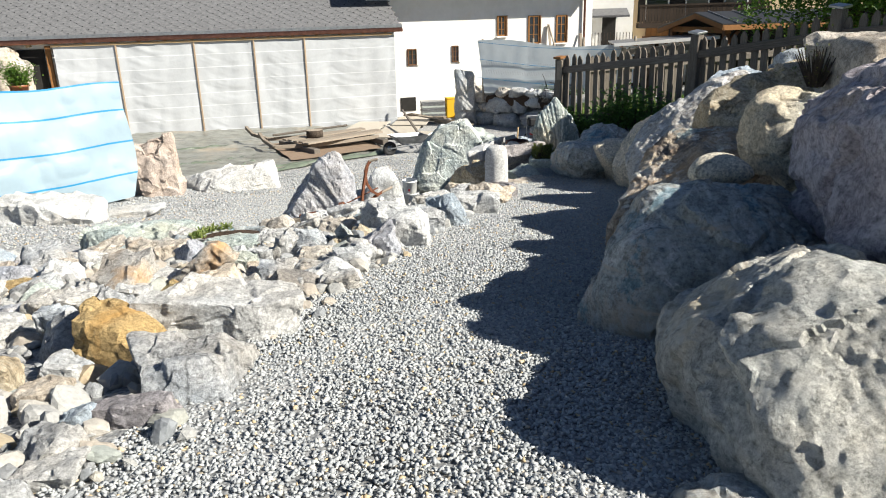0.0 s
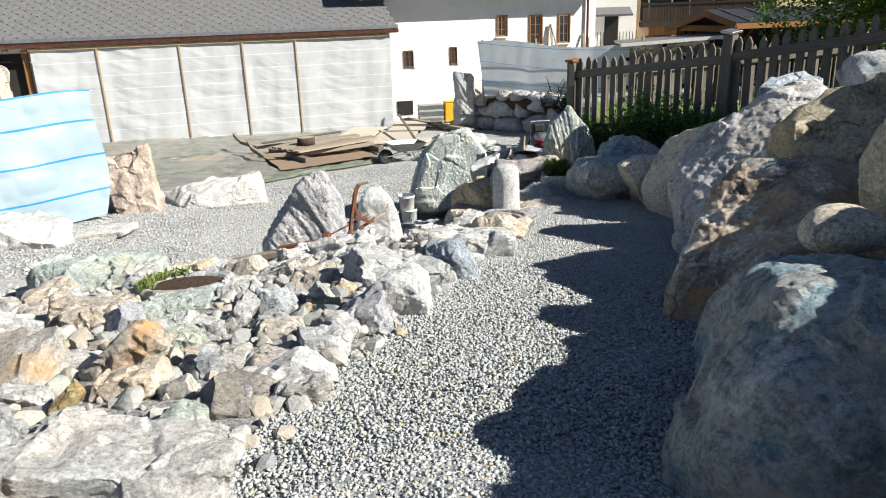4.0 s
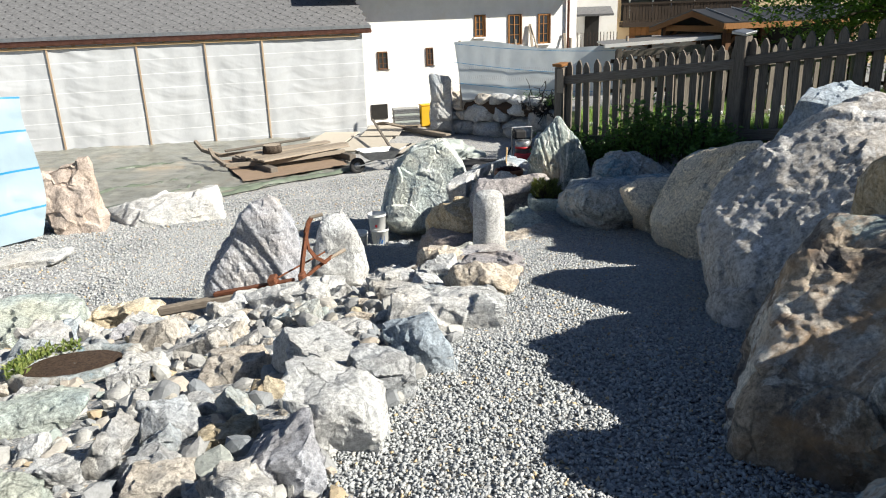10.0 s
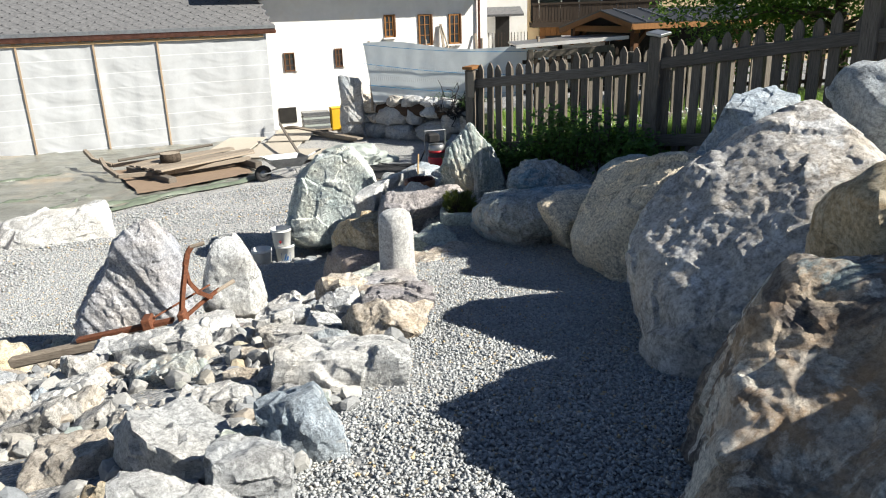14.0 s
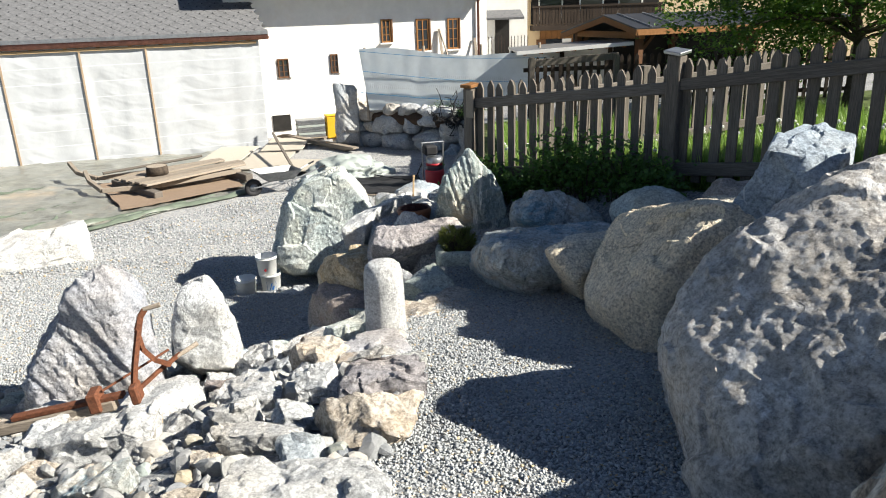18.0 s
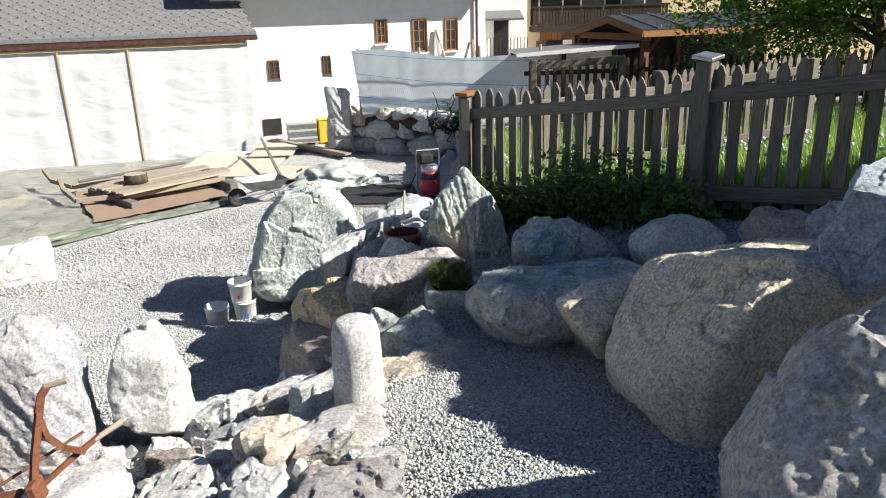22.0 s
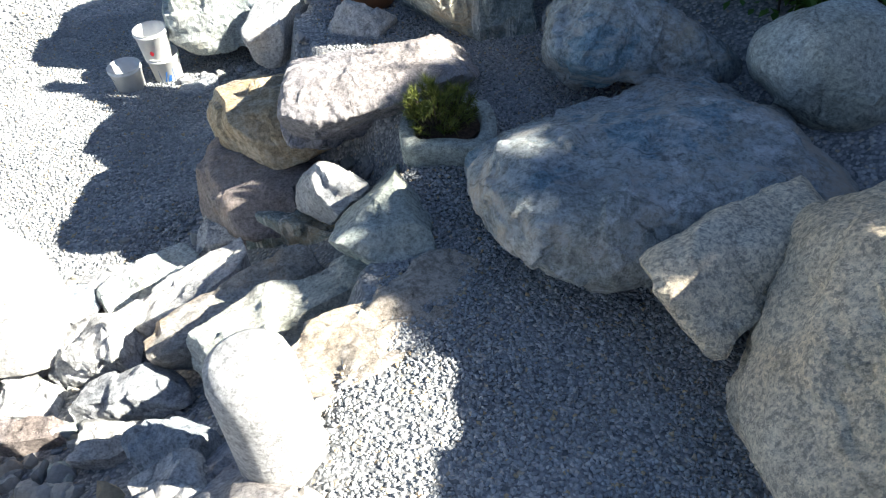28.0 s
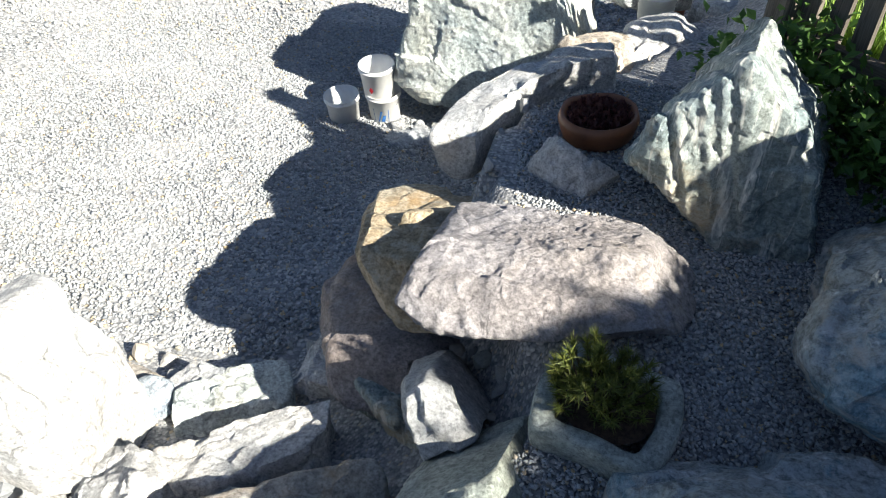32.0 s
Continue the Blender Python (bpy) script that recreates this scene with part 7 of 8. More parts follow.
def cover_mesh():
    nx, nz = 90, 70
    gx, gz = np.meshgrid(np.linspace(0, 1, nx), np.linspace(0, 1, nz))
    u, w = gx.ravel(), gz.ravel()
    x = (-1.1 + 0.15 * (1 - w)) * (1 - u) + (2.3 - 0.3 * (1 - w) + 0.12 * np.sin(w * 5)) * u
    z = w * (2.27 - 0.05 * u + 0.03 * np.sin(u * 9)) - 0.16 * (1 - w) * (u * (1 - u)) + 0.02 + 0.1 * np.maximum(0, 0.3 - u) * (1 - w)
    p3 = np.stack([x, z, 0 * x], 1)
    y = 0.07 * fbm(p3, 0.9, 3, 4) - 0.25 * (1 - w) + 0.03 * ridge(p3, 1.4, 2, 6)
    i = (np.arange(nz - 1)[:, None] * nx + np.arange(nx - 1)[None]).ravel()
    t = np.concatenate([np.stack([i, i + 1, i + nx + 1], 1), np.stack([i, i + nx + 1, i + nx], 1)])
    row = np.concatenate([i // nx, i // nx])
    stripe = np.zeros(len(row), int)
    for lo in (14, 33, 52, 68):
        stripe[(row >= lo) & (row < lo + 1)] = 1
    me = tri_mesh("sheet", np.stack([x, y, z], 1), t, True, stripe)
    me.materials.append(M_BLUESHEET)
    me.materials.append(M_BLUESTRIPE)
    return me


part("sheet", cover_mesh(), None, cover)
part("top_board", boxed((3.0, 0.4, 0.05), (0.5, 0.36, 2.06), None, 0.006), M_OLD, cover, "grey weathered board")
for px in (-0.9, 0.6, 1.9):
    part("post", boxed((0.1, 0.1, 2.06), (px, 0.34, 1.06), None, 0.006), M_OLD, cover)
for z in (0.4, 1.0, 1.6):
    part("plank", boxed((2.9, 0.06, 0.22), (0.5, 0.46, z), None, 0.006), M_OLD, cover)
bush = shrub("small green conifer in a pot behind the cover", (-8.3, 14.9, 0.82), 0.3, 0.42, 2600, 160, 0.05, M_TREELEAF, 26)
ob = part("plant_pot", tri_mesh("plant_pot", *lathe(((0.0, 0.0), (0.13, 0.0), (0.18, 0.3), (0.2, 0.3), (0.17, 0.26))), True), M_TERRA)
ob.matrix_world = pose(-8.3, 14.9, 0.56)
tagged(ob, "brown clay pot standing on the boards", "pot")
part("shelf", boxed((2.6, 1.9, 0.05), (0.5, 1.5, 1.77), None, 0.006), M_OLD, cover)
for px in (-0.6, 1.6):
    part("back_post", boxed((0.1, 0.1, 1.76), (px, 2.3, 0.88), None, 0.006), M_OLD, cover)

# ---------------------------------------------------------------- sheeting and boards in the yard
def ground_sheet(name, corners, up, wrinkle, seed, material, label, n=90, category="sheeting"):
    """A sheet lying on the yard between four corners, with folds."""
    a, b, c, d = (np.array(q) for q in corners)
    gu, gv = np.meshgrid(np.linspace(0, 1, n), np.linspace(0, 1, n))
    u, v = gu.ravel()[:, None], gv.ravel()[:, None]
    p = (a * (1 - u) + b * u) * (1 - v) + (d * (1 - u) + c * u) * v
    p3 = np.concatenate([p, 0 * u], 1)
    p = p + 0.08 * np.stack([fbm(p3, 1.1, 2, seed + 1), fbm(p3, 1.1, 2, seed + 2)], 1)
    t3 = p3 @ np.array([[0.9, -0.5, 0], [0.4, 1.8, 0], [0, 0, 1]])
    z = land(p[:, 0], p[:, 1]) + up + wrinkle * np.maximum(0, ridge(t3, 1.1, 3, seed) - 0.1)
    i = (np.arange(n - 1)[:, None] * n + np.arange(n - 1)[None]).ravel()
    t = np.concatenate([np.stack([i, i + 1, i + n + 1], 1), np.stack([i, i + n + 1, i + n], 1)])
    ob = part(name, tri_mesh(name, np.concatenate([p, z[:, None]], 1), t, True), material)
    return tagged(ob, label, category)


yard_sheet = ground_sheet("ground_sheeting", ((-6.8, 15.9), (-1.4, 20.9), (-2.0, 27.6), (-12.0, 24.6)), 0.03, 0.07, 51, M_GREENSHEET, "greenish clear plastic sheeting spread over boards", 130)
def sheet_fold(a, b, width, high, seed):
    """A crumpled fold of sheeting lying along a line."""
    n = 90
    s = np.linspace(0, 1, n)
    p3 = np.stack([s * 6, 0 * s, 0 * s], 1)
    off = 0.22 * fbm(p3, 0.7, 3, seed) + 0.05 * fbm(p3, 4.0, 2, seed + 1)
    d = np.array([b[0] - a[0], b[1] - a[1]])
    side = np.array([-d[1], d[0]]) / np.linalg.norm(d)
    line = np.array(a)[None] + s[:, None] * d[None] + off[:, None] * side[None]
    w = width * (0.6 + 0.5 * vnoise(p3 * 2, seed + 2))
    h = high * (0.35 + 0.9 * vnoise(p3 * 3, seed + 3))
    rows = []
    for k, up in ((-1.0, 0.0), (-0.45, 0.8), (0.1, 1.0), (0.6, 0.45), (1.0, 0.0)):
        q = line + (w * k)[:, None] * side[None]
        rows.append(np.column_stack([q, land(q[:, 0], q[:, 1]) + 0.035 + h * up]))
    v = np.stack(rows, 1).reshape(-1, 3)
    t = []
    for i in range(n - 1):
        for k in range(4):
            p, q = 5 * i + k, 5 * (i + 1) + k
            t += [(p, q, q + 1), (p, q + 1, p + 1)]
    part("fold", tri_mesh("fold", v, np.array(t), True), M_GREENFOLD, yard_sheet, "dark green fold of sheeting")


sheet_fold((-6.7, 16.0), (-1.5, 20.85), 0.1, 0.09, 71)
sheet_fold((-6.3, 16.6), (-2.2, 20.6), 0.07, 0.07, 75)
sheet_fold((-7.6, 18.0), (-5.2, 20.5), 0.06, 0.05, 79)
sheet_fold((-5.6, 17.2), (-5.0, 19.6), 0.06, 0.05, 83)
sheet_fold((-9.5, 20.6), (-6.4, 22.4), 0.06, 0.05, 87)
ground_sheet("plywood_sheet", ((-3.9, 19.3), (-1.7, 21.2), (-2.2, 23.6), (-5.2, 22.4)), 0.1, 0.02, 55, M_PLY, "brown plywood lying under clear sheeting", 40, "plywood")
M_PALEPLY = wood("pale_plywood", (0.56, 0.51, 0.43), (0.45, 0.4, 0.33), (1, 14, 14))
for i, (cx, cy, w, h, rz) in enumerate(((-1.35, 24.6, 1.25, 2.3, -8), (-2.5, 26.0, 1.2, 2.4, -10), (-0.9, 27.3, 1.25, 2.2, -6), (-0.45, 23.3, 1.1, 1.5, -14))):
    ob = part("plywood_board", boxed((w, h, 0.03), (0, 0, 0.06 + 0.012 * i), None, 0.004), M_PALEPLY)
    ob.matrix_world = pose(cx, cy, float(land(cx, cy)[0]) + 0.05, 0, 0, rz)
    tagged(ob, "pale plywood board lying in the yard", "plywood", "boards in the yard")

# ---------------------------------------------------------------- old sledge
sledge = thing("wooden_sledge", "old wooden hay sledge with loose planks on it", "sledge")
zs = -1.8


def runner(points, w=0.09, h=0.1):
    bm = bmesh.new()
    for a, b in zip(points, points[1:]):
        beam(bm, a, b, w, h, 0.006)
    return bm


part("runner", runner(((-2.6, 23.7, -1.55), (-4.3, 22.8, -1.58), (-5.2, 22.35, -1.56), (-5.7, 22.6, -1.44), (-6.05, 23.2, -1.3))), M_OLD, sledge, "runner with an upturned end")
part("runner", runner(((-1.8, 22.2, -1.55), (-3.5, 21.2, -1.58), (-4.7, 20.9, -1.56), (-5.15, 21.6, -1.47), (-5.4, 22.2, -1.36))), M_OLD, sledge, "runner with an upturned end")
part("cross_beam", beam(bmesh.new(), (-4.75, 22.2, -1.66), (-3.4, 20.45, -1.66), 0.2, 0.17, 0.015), M_RAIL, sledge, "heavy dark cross beam")
part("cross_beam", beam(bmesh.new(), (-2.6, 23.3, -1.66), (-1.55, 21.75, -1.66), 0.2, 0.17, 0.015), M_RAIL, sledge, "heavy dark cross beam")
for i in range(5):
    o = i * 0.26
    a = (-3.75 - o * 0.75, 20.75 + o * 0.75, -1.46 + 0.012 * (i % 2))
    b = (-1.75 - o * 0.75 + 0.15 * (i % 3), 22.55 + o * 0.8, -1.46 + 0.015 * (i % 2))
    part("plank", beam(bmesh.new(), a, b, 0.23, 0.045, 0.006), M_OLD, sledge)
part("thin_bar", rod(bmesh.new(), (-5.0, 22.2, -1.42), (-2.9, 23.6, -1.38), 0.035, 8), M_RAIL, sledge)
stump = thing("log_round", "short sawn log round standing on the planks", "log", (-3.65, 21.75, -1.43))
lathe_part("bark", ((0.0, 0.0), (0.25, 0.0), (0.255, 0.1), (0.24, 0.2), (0.235, 0.205)), M_BARK, stump, wobble=0.06, seed=2)
lathe_part("cut_face", ((0.0, 0.208), (0.12, 0.208), (0.236, 0.205)), M_OLD, stump, "pale cut face")

# ---------------------------------------------------------------- wheelbarrow
wb = thing("wheelbarrow", "steel wheelbarrow with a black wheel", "wheelbarrow", (-0.85, 20.7, -1.82), 25)
tray = bmesh.new()
lo = [tray.verts.new(q) for q in ((-0.25, -0.2, 0.32), (0.35, -0.2, 0.3), (0.35, 0.2, 0.3), (-0.25, 0.2, 0.32))]
hi = [tray.verts.new(q) for q in ((-0.48, -0.33, 0.56), (0.52, -0.33, 0.52), (0.52, 0.33, 0.52), (-0.48, 0.33, 0.56))]
tray.faces.new(lo[::-1])
for i in range(4):
    tray.faces.new((lo[i], lo[(i + 1) % 4], hi[(i + 1) % 4], hi[i]))
ret = bmesh.ops.solidify(tray, geom=tray.faces[:], thickness=0.012)
part("tray", tray, M_METAL, wb)
wheel_v, wheel_t = lathe(((0.1, -0.035), (0.18, -0.04), (0.2, -0.02), (0.2, 0.02), (0.18, 0.04), (0.1, 0.035), (0.1, -0.035)), 24)
wheel = part("wheel", tri_mesh("wheel", wheel_v, wheel_t, True), M_BLACK, wb, "black rubber wheel")
wheel.matrix_local = pose(-0.55, 0, 0.2, 90, 0, 0)
rim_v, rim_t = lathe(((0.0, -0.03), (0.1, -0.025), (0.1, 0.025), (0.0, 0.03)), 20)
part("rim", tri_mesh("rim", rim_v, rim_t, True), M_METAL, wheel)
for s in (-1, 1):
    bm = bmesh.new()
    rod(bm, (-0.55, 0.06 * s, 0.2), (0.3, 0.22 * s, 0.28), 0.017, 8)
    rod(bm, (0.3, 0.22 * s, 0.28), (1.0, 0.3 * s, 0.5), 0.017, 8)
    rod(bm, (0.3, 0.22 * s, 0.28), (0.42, 0.25 * s, 0.0), 0.015, 8)
    part("side_tube", bm, M_METAL, wb)
    part("grip", rod(bmesh.new(), (0.95, 0.294 * s, 0.485), (1.1, 0.31 * s, 0.53), 0.023, 8), M_BLACK, wb)
ob = part("long_lath", beam(bmesh.new(), (-0.42, 21.6, -1.6), (-1.2, 26.0, -1.25), 0.06, 0.05), M_RAIL)
tagged(ob, "dark wooden lath lying across the boards", "lath")
for i in range(3):
    ob = part("scaffold_plank", beam(bmesh.new(), (-1.25 + 0.1 * i, 29.6 - 0.25 * i, -1.9 + 0.05 * i), (1.0 + 0.1 * i, 25.9 - 0.2 * i, -1.86 + 0.05 * i), 0.22, 0.05, 0.006), M_OLD)
    tagged(ob, "long grey scaffold plank lying by the house", "plank", "planks by the house")


# ---------------------------------------------------------------- tarpaulin heap, mat, machine
def heap(name, label, at, half, seed, material, category):
    v, f = ball(5)
    x = v * np.array(half)
    x = x * (1 + 0.35 * fbm(v, 1.6, 3, seed) + 0.22 * ridge(v, 2.6, 3, seed + 4))[:, None]
    x[:, 2] = np.maximum(x[:, 2], -0.02 * half[2])
    ob = part(name, tri_mesh(name, x, f, True), material)
    ob.matrix_world = pose(*at, 0, 0, 0)
    return tagged(ob, label, category)


heap("tarpaulin", "crumpled grey-green tarpaulin heaped on the gravel", (0.85, 22.3, -1.86), (0.95, 0.7, 0.42), 81, M_GREYSHEET, "tarpaulin")
heap("tarpaulin", "small crumpled clear sheet beside the heap", (-0.1, 20.9, -1.84), (0.5, 0.4, 0.22), 83, M_SHEET, "tarpaulin")
ground_sheet("rubber_mat", ((0.75, 19.9), (2.5, 19.4), (2.6, 21.5), (0.9, 21.6)), 0.03, 0.04, 87, M_BLACK, "dark rubber mat lying on the gravel", 40, "mat")
ob = part("hose", rod(bmesh.new(), (0.9, 19.6, -1.74), (2.3, 19.2, -1.72), 0.02, 8), M_OLD)
tagged(ob, "brown wooden pole lying on a dark mat", "pole")
mach = thing("site_vacuum", "red and silver construction machine with a carry frame", "machine", (2.75, 20.1, -1.78), 10)
part("tank", tri_mesh("tank", *lathe(((0.0, 0.05), (0.2, 0.05), (0.22, 0.1), (0.22, 0.36), (0.2, 0.4), (0.0, 0.4))), True), M_REDPRINT, mach, "red tank")
part("drum", tri_mesh("drum", *lathe(((0.0, 0.4), (0.19, 0.4), (0.19, 0.66), (0.16, 0.7), (0.0, 0.7))), True), M_METAL, mach, "silver drum")
part("motor", boxed((0.3, 0.28, 0.22), (-0.1, 0, 0.85), None, 0.04), M_BLACK, mach, "black motor housing")
part("red_band", tri_mesh("red_band", *lathe(((0.192, 0.5), (0.196, 0.5), (0.196, 0.56), (0.192, 0.56))), True), M_REDPRINT, mach)
for s in (-1, 1):
    part("frame_tube", rod(bmesh.new(), (0.25 * s, 0.1, 0.0), (0.25 * s, 0.1, 1.0), 0.018, 8), M_METAL, mach)
part("frame_handle", rod(bmesh.new(), (-0.26, 0.1, 1.0), (0.26, 0.1, 1.0), 0.02, 8), M_METAL, mach)
bm = bmesh.new()
pts = [(2.5, 20.2, -1.2), (2.35, 20.6, -1.7), (2.0, 21.2, -1.8), (1.5, 21.9, -1.82), (1.2, 22.8, -1.84)]
for a, b in zip(pts, pts[1:]):
    rod(bm, a, b, 0.016, 6)
tagged(part("power_cable", bm, M_BLACK), "black cable running over the gravel", "cable")
for i, (x, y, z, a, b, c, m, w) in enumerate(((1.45, 14.6, -0.7, 0.42, 0.3, 0.2, M_GREY, "grey"), (1.75, 15.3, -0.75, 0.45, 0.3, 0.2, M_BLUEW, "pale"), (2.05, 13.9, -0.52, 0.4, 0.28, 0.2, M_GREY, "grey"), (1.55, 13.2, -0.5, 0.35, 0.26, 0.2, M_WHITE, "pale"), (2.2, 12.9, -0.36, 0.38, 0.26, 0.18, M_GREY, "grey"), (1.2, 13.0, -0.55, 0.3, 0.24, 0.2, M_BEIGE, "beige"))):
    rock("stone", w + " stone edging the upper bed", (x, y, z), (a, b, c), 30 * i, 330 + i, m, "stone", G_TER, form="round", sub=5)
ob = bucket("orange-brown plastic bucket behind the standing stone", (1.66, 15.8, float(land(1.66, 15.8)[0])), 0)
for ch in ob.children:
    if ch.name.startswith("body"):
        ch.data.materials[0] = plain("orange_plastic", (0.6, 0.15, 0.04), 0.5, 0, 0.1, 20, 0)

for i, (x, y, r) in enumerate(((-0.36, 13.2, 0.06), (-0.2, 13.28, 0.045), (-0.02, 13.22, 0.07), (0.12, 13.3, 0.05), (-0.32, 12.98, 0.055), (0.28, 13.1, 0.08), (-0.45, 12.7, 0.03), (-0.1, 12.85, 0.04))):
    rock("stone", "small grey stone lying in the yard gravel", (x, y, float(land(x, y)[0]) + 0.3 * r), (r, 0.75 * r, 0.6 * r), 47 * i, 620 + i, M_GREY, "stone", "small stones beside the buckets", k=5, p=24, sub=3, crag=0.0)

# ---------------------------------------------------------------- beyond the fence
far = thing("far_fence", "dark wooden picket fence farther back", "fence", (5.2, 21.6, -0.55), -5)
pk = mesh_from("picket", [(-0.045, -0.012, 0), (0.045, -0.012, 0), (0.045, -0.012, 1.4), (0, -0.012, 1.46), (-0.045, -0.012, 1.4), (-0.045, 0.012, 0), (0.045, 0.012, 0), (0.045, 0.012, 1.4), (0, 0.012, 1.46), (-0.045, 0.012, 1.4)],
               [(0, 1, 2, 3, 4), (9, 8, 7, 6, 5), (0, 5, 6, 1), (1, 6, 7, 2), (2, 7, 8, 3), (3, 8, 9, 4), (4, 9, 5, 0)])
pk.materials.append(M_RAILS)
for i in range(44):
    ob = part("picket", pk, None, far)
    ob.matrix_local = pose(0.2 + i * 0.19, 0, 0.0)
part("rail", boxed((8.5, 0.05, 0.1), (4.3, 0.04, 1.15)), M_RAILS, far)
part("rail", boxed((8.5, 0.05, 0.1), (4.3, 0.04, 0.4)), M_RAILS, far)
part("grey_beam", boxed((2.1, 0.08, 0.16), (1.1, -0.8, 1.42), Matrix.Rotation(radians(-3), 4, "Y"), 0.008), M_FENCE, far, "pale grey weathered beam")
part("post", boxed((0.12, 0.12, 1.5), (0.1, -0.8, 0.75), None, 0.008), M_FENCE, far)
part("post", boxed((0.12, 0.12, 1.5), (2.1, -0.8, 0.75), None, 0.008), M_FENCE, far)

shed = thing("lean_to", "low lean-to roof with a pale metal edge", "shed", (5.9, 24.6, -0.6), -8)
part("roof_sheet", boxed((3.3, 2.2, 0.05), (1.6, 1.0, 1.55), Matrix.Rotation(radians(-3), 4, "Y"), 0.004), M_METAL, shed)
part("fascia", boxed((3.3, 0.04, 0.1), (1.6, -0.12, 1.52), Matrix.Rotation(radians(-3), 4, "Y")), M_WALL, shed, "white edge")
for i in range(7):
    part("rafter", boxed((0.09, 2.1, 0.12), (0.2 + i * 0.47, 1.0, 1.42 + i * 0.024), None, 0.005), M_HONEY, shed)
for px in (0.1, 1.6, 3.1):
    part("post", boxed((0.12, 0.12, 1.5), (px, 1.9, 0.7)), M_RAILS, shed)
part("back_wall", boxed((3.2, 0.08, 1.4), (1.6, 2.0, 0.7)), M_WALL, shed)

port = thing("carport", "timber carport with a dark sheet-metal roof", "carport", (9.0, 25.5, -0.6), 12)
part("roof_slope", boxed((8.4, 1.75, 0.06), (3.9, -0.85, 2.17), Matrix.Rotation(radians(12), 4, "X")), M_DARKROOF, port)
part("roof_slope", boxed((8.4, 2.5, 0.06), (3.9, 1.2, 2.08), Matrix.Rotation(radians(-12), 4, "X")), M_DARKROOF, port)
part("fascia", boxed((8.3, 0.06, 0.16), (3.9, -1.68, 1.9)), M_HONEY, port, "honey-coloured eave board")
part("verge", boxed((0.05, 1.75, 0.16), (-0.28, -0.85, 2.08), Matrix.Rotation(radians(12), 4, "X")), M_HONEY, port)
part("verge", boxed((0.05, 2.5, 0.16), (-0.28, 1.2, 1.98), Matrix.Rotation(radians(-12), 4, "X")), M_HONEY, port)
for px in (0.1, 3.8, 7.5):
    for py in (-1.3, 2.0):
        part("post", boxed((0.18, 0.18, 2.0), (px, py, 0.95), None, 0.01), M_BROWN, port)
        part("brace", beam(bmesh.new(), (px, py, 1.3), (px + 0.5, py, 1.85), 0.1, 0.1), M_BROWN, port)
part("tie_beam", boxed((0.16, 3.6, 0.18), (0.1, 0.35, 1.8)), M_HONEY, port)
# back wall takes the dark colour to paint shade underneath the roof
part("back_wall", boxed((7.6, 0.1, 1.9), (3.8, 2.1, 0.95)), M_DARK, port, "boarded back wall coloured dark as shade under the roof")
for i in range(9):
    part("seam", boxed((0.03, 1.75, 0.04), (0.2 + i * 0.9, -0.86, 2.22), Matrix.Rotation(radians(12), 4, "X")), M_METAL, port)

part("timber_wall", boxed((8.5, 0.12, 2.6), (5.9, -0.07, 2.55)), M_HONEY, flats, "brown timber-clad storey")
for i in range(28):
    part("cladding_board", boxed((0.27, 0.03, 2.56), (1.8 + i * 0.305, -0.145, 2.55), None, 0.004), M_HONEY, flats)
# dark panel laid on the cream wall to paint the balcony's shade
part("balcony_recess", boxed((6.9, 0.1, 2.3), (4.6, -0.05, 5.3)), M_DARK, flats, "dark panel painting shade behind the balcony")
part("handrail", boxed((7.1, 0.12, 0.1), (4.6, -1.18, 5.03)), M_RAILS, balcony)
part("roof_slab", boxed((7.2, 1.5, 0.25), (4.6, -0.7, 6.55)), M_RAILS, flats)
for wx in (2.4, 5.2, 8.2):
    w = part("window", boxed((0.9, 0.06, 1.3), (wx, -0.18, 2.7)), M_GLASS, flats)
    part("shutter", boxed((0.5, 0.05, 1.3), (wx - 0.7, -0.19, 2.7)), M_BROWN, w)
    part("shutter", boxed((0.5, 0.05, 1.3), (wx + 0.7, -0.19, 2.7)), M_WALL, w)
for wx in (2.2, 4.4, 6.5):
    w = part("window", boxed((1.2, 0.06, 1.9), (wx, -0.12, 5.2)), M_GLASS, flats, "balcony door")
    part("frame_side", boxed((0.08, 0.08, 1.9), (wx - 0.62, -0.13, 5.2)), M_WALL, w)
    part("frame_side", boxed((0.08, 0.08, 1.9), (wx + 0.62, -0.13, 5.2)), M_WALL, w)
for wx in (12.0, 16.0):
    w = part("window", boxed((1.2, 0.06, 1.4), (wx, -0.02, 5.2)), M_GLASS, flats)
    part("sill", boxed((1.4, 0.15, 0.06), (wx, -0.08, 4.46)), M_WALL, w)

little = thing("small_house", "small white house with a balcony and slate roof", "house", (7.6, 40.5, -2.5), -6)
part("wall", boxed((2.9, 5, 6.5), (1.5, 2.5, 3.25)), M_WALL, little)
part("roof", boxed((3.6, 6, 0.15), (1.7, 2.2, 6.2), Matrix.Rotation(radians(-24), 4, "Y")), M_SLATE, little)
part("porch_roof", boxed((2.0, 1.4, 0.1), (1.6, -0.5, 4.25), Matrix.Rotation(radians(16), 4, "X")), M_SLATE, little)
d1 = part("door", boxed((0.7, 0.06, 1.7), (1.7, -0.02, 3.2)), M_DARK, little, "dark balcony door")
part("window", boxed((0.55, 0.06, 1.2), (0.5, -0.02, 3.4)), M_GLASS, little)
part("balcony", boxed((2.2, 0.9, 0.12), (1.8, -0.45, 2.3)), M_RAILS, little)
for i in range(14):
    part("baluster", boxed((0.03, 0.03, 0.9), (0.75 + i * 0.16, -0.88, 2.8)), M_RAILS, little)


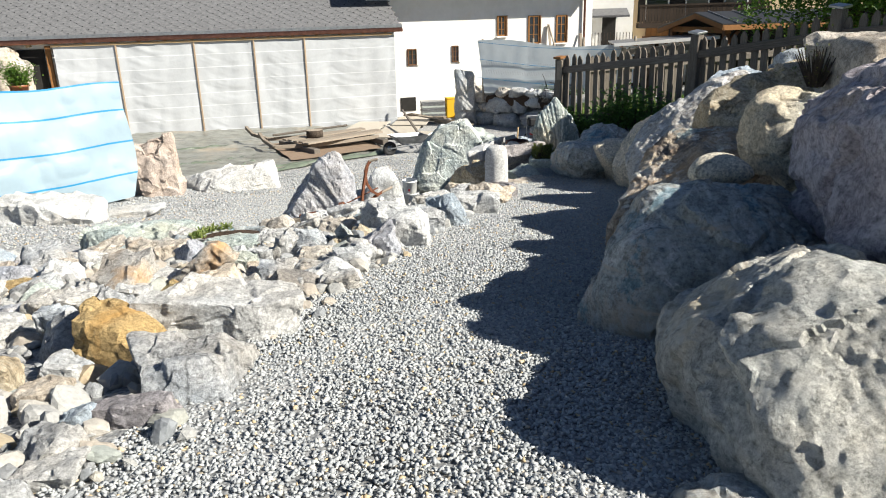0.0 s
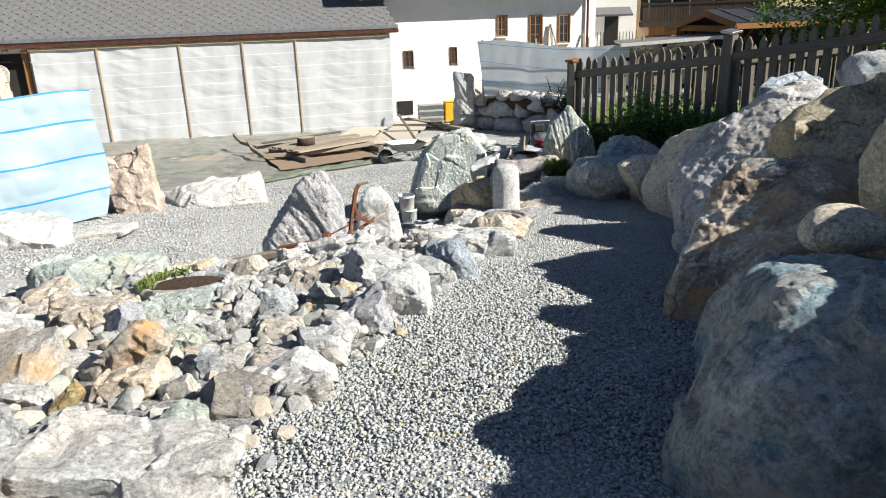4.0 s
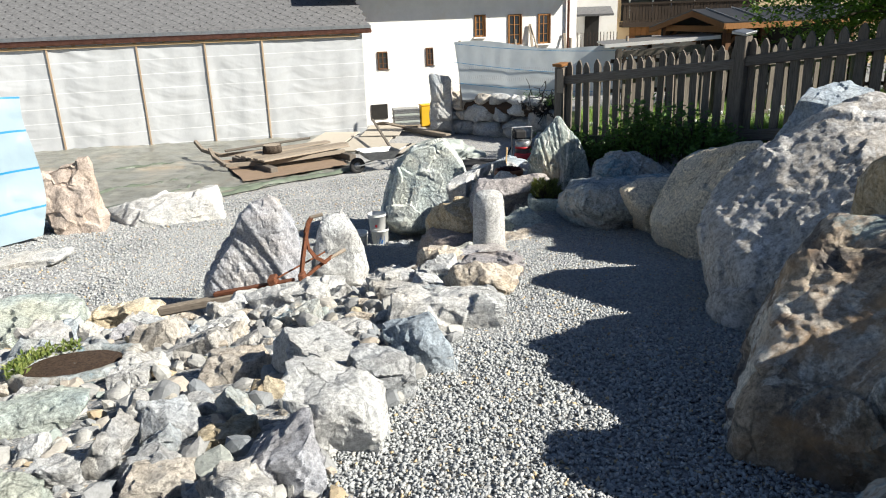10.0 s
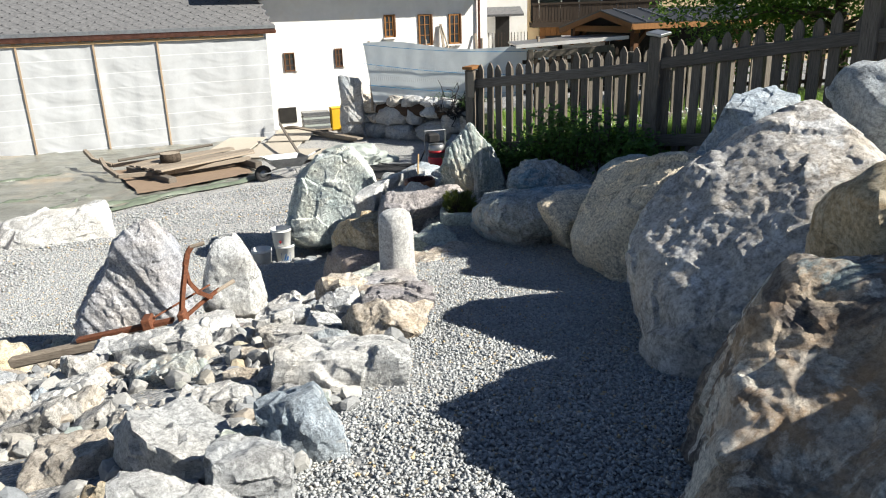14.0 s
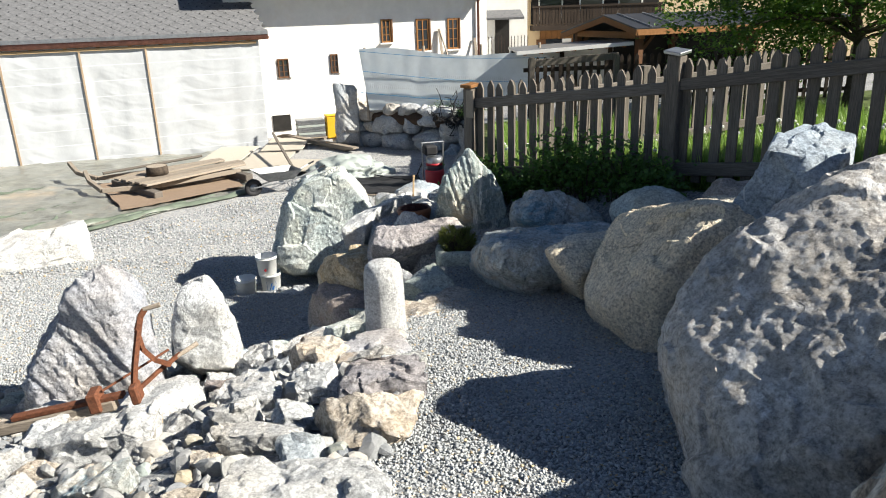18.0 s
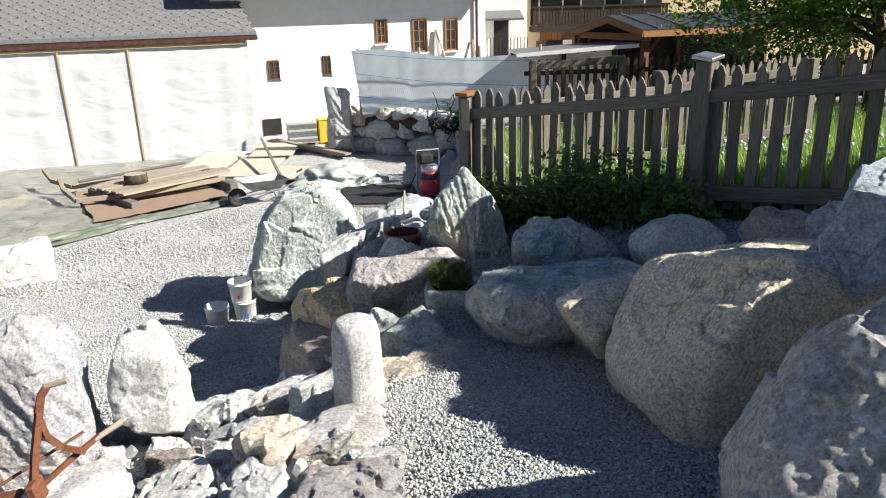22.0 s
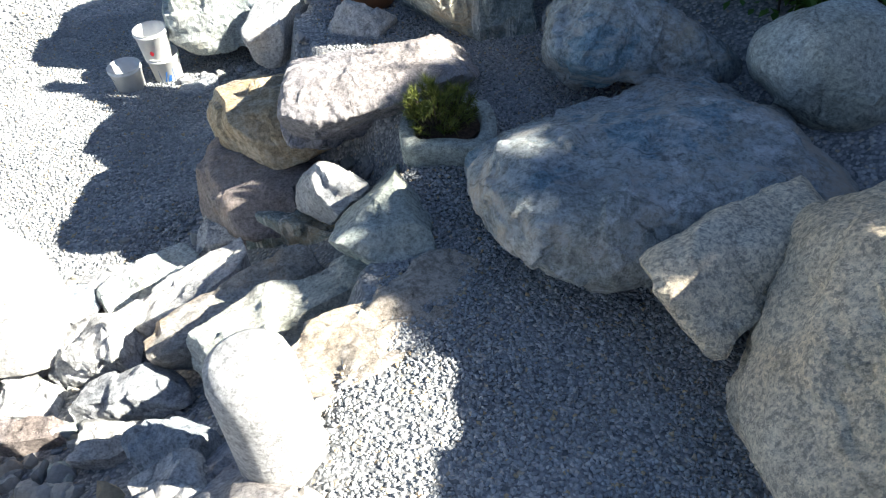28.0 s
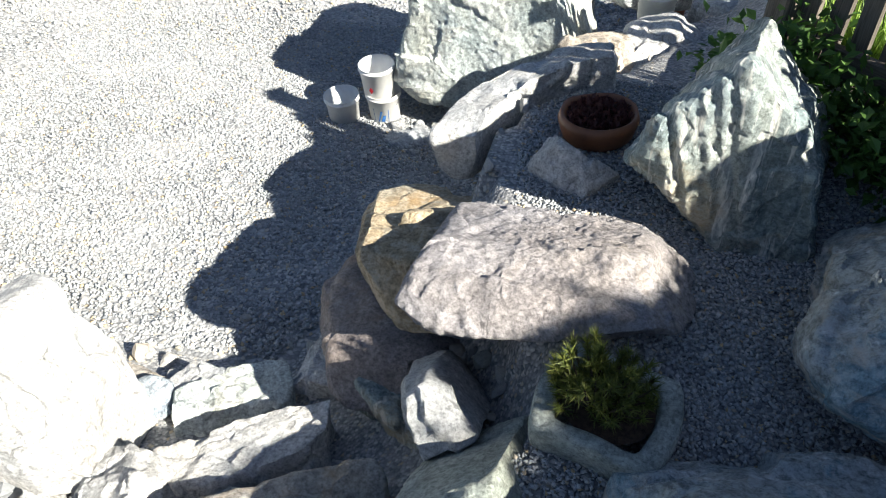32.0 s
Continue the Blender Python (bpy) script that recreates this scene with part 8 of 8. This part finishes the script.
# ---------------------------------------------------------------- trees
def tree(label, at, height, spread, count, seed, low=0.35, limbs=16, size=0.11):
    t = thing("tree", label, "tree", at)
    rng = np.random.RandomState(seed)
    bm = bmesh.new()
    p = np.array([0, 0, -0.2])
    for k in range(6):
        q = np.array([0.12 * rng.normal(), 0.12 * rng.normal(), height * 0.75 * (k + 1) / 6])
        rod(bm, p, q, 0.16 * (1 - k / 8) * height / 5, 10, 0.16 * (1 - (k + 1) / 8) * height / 5)
        p = q
    part("trunk", bm, M_BARK, t)
    bm = bmesh.new()
    cx = []
    for i in range(limbs):
        h0 = height * rng.uniform(low * 0.7, 0.72)
        a = 2.4 * i + rng.uniform(-0.3, 0.3)
        reach = spread * rng.uniform(0.6, 1.05) * (1.1 - 0.5 * abs(h0 / height - 0.45))
        p = np.array([0, 0, h0])
        for k in range(4):
            q = p + np.array([math.cos(a), math.sin(a), 0.45 - 0.25 * k]) * reach / 4 + rng.normal(0, 0.06 * reach, 3)
            rod(bm, p, q, 0.05 * (1 - k / 5), 6, 0.05 * (1 - (k + 1) / 5))
            if k:
                for c in range(7):
                    cx.append((q + rng.normal(0, 0.16 * spread, 3), 0.2 * spread * rng.uniform(0.5, 1.1)))
            p = q
    part("branchwork", bm, M_BARK, t)
    m = count // len(cx)
    pts = np.concatenate([c + rng.normal(0, s * 0.5, (m, 3)) for c, s in cx])
    part("crown", leaf_mesh("crown", pts[:, 0], pts[:, 1], pts[:, 2], size, seed, M_TREELEAF, lift=-0.2, thin=0.55), None, t)
    return t


tree("leafy tree with low drooping branches behind the fence", (12.0, 18.8, -0.3), 5.4, 2.9, 30000, 201, 0.3, 20, 0.13)
# out of view: added so that its crown shades the terrace boulders
tree("unseen small leafy tree added to shade the terrace stones", (7.0, 8.8, 0.9), 3.3, 1.05, 62000, 203, 0.62, 22, 0.12)
# also out of view; crown set on the sun's line to the flat boulder
tree("young leafy tree out of view, shading the flat boulder", (7.0, 7.52, 0.9), 4.32, 0.76, 52000, 202, 0.7, 22, 0.11)

# ---------------------------------------------------------------- loose gravel
chips("gravel", "loose grey gravel chippings on the path", ((-1.28, 1.0), (-0.98, 2.2), (-0.76, 3.3), (-0.46, 4.2), (-0.15, 5.0), (0.15, 5.8), (0.55, 6.9), (0.85, 8.7), (1.1, 9.3), (1.3, 10.1), (1.6, 10.6), (1.0, 11), (0.9, 11.8), (1.3, 12.3), (2.4, 12.4), (2.9, 10), (2.6, 8), (2.0, 6.5), (1.6, 5.5), (1.2, 4), (1.2, 1.0)), 6800, 0.009, 1)
chips("gravel", "loose pale gravel chippings in the yard", ((-3.6, 10.3), (-1.9, 10.5), (-0.2, 10.7), (0.0, 11.3), (0.4, 12.3), (0.7, 13.6), (1.0, 15), (-4.2, 15)), 2700, 0.013, 2)
chips("gravel", "coarse pale gravel farther out in the yard", ((-9.5, 9.2), (-3.6, 10.3), (-4.2, 15), (1.0, 15), (2.4, 18.5), (1.6, 21), (-1.0, 20.5), (-6.8, 15.6), (-9.5, 14)), 420, 0.02, 3)
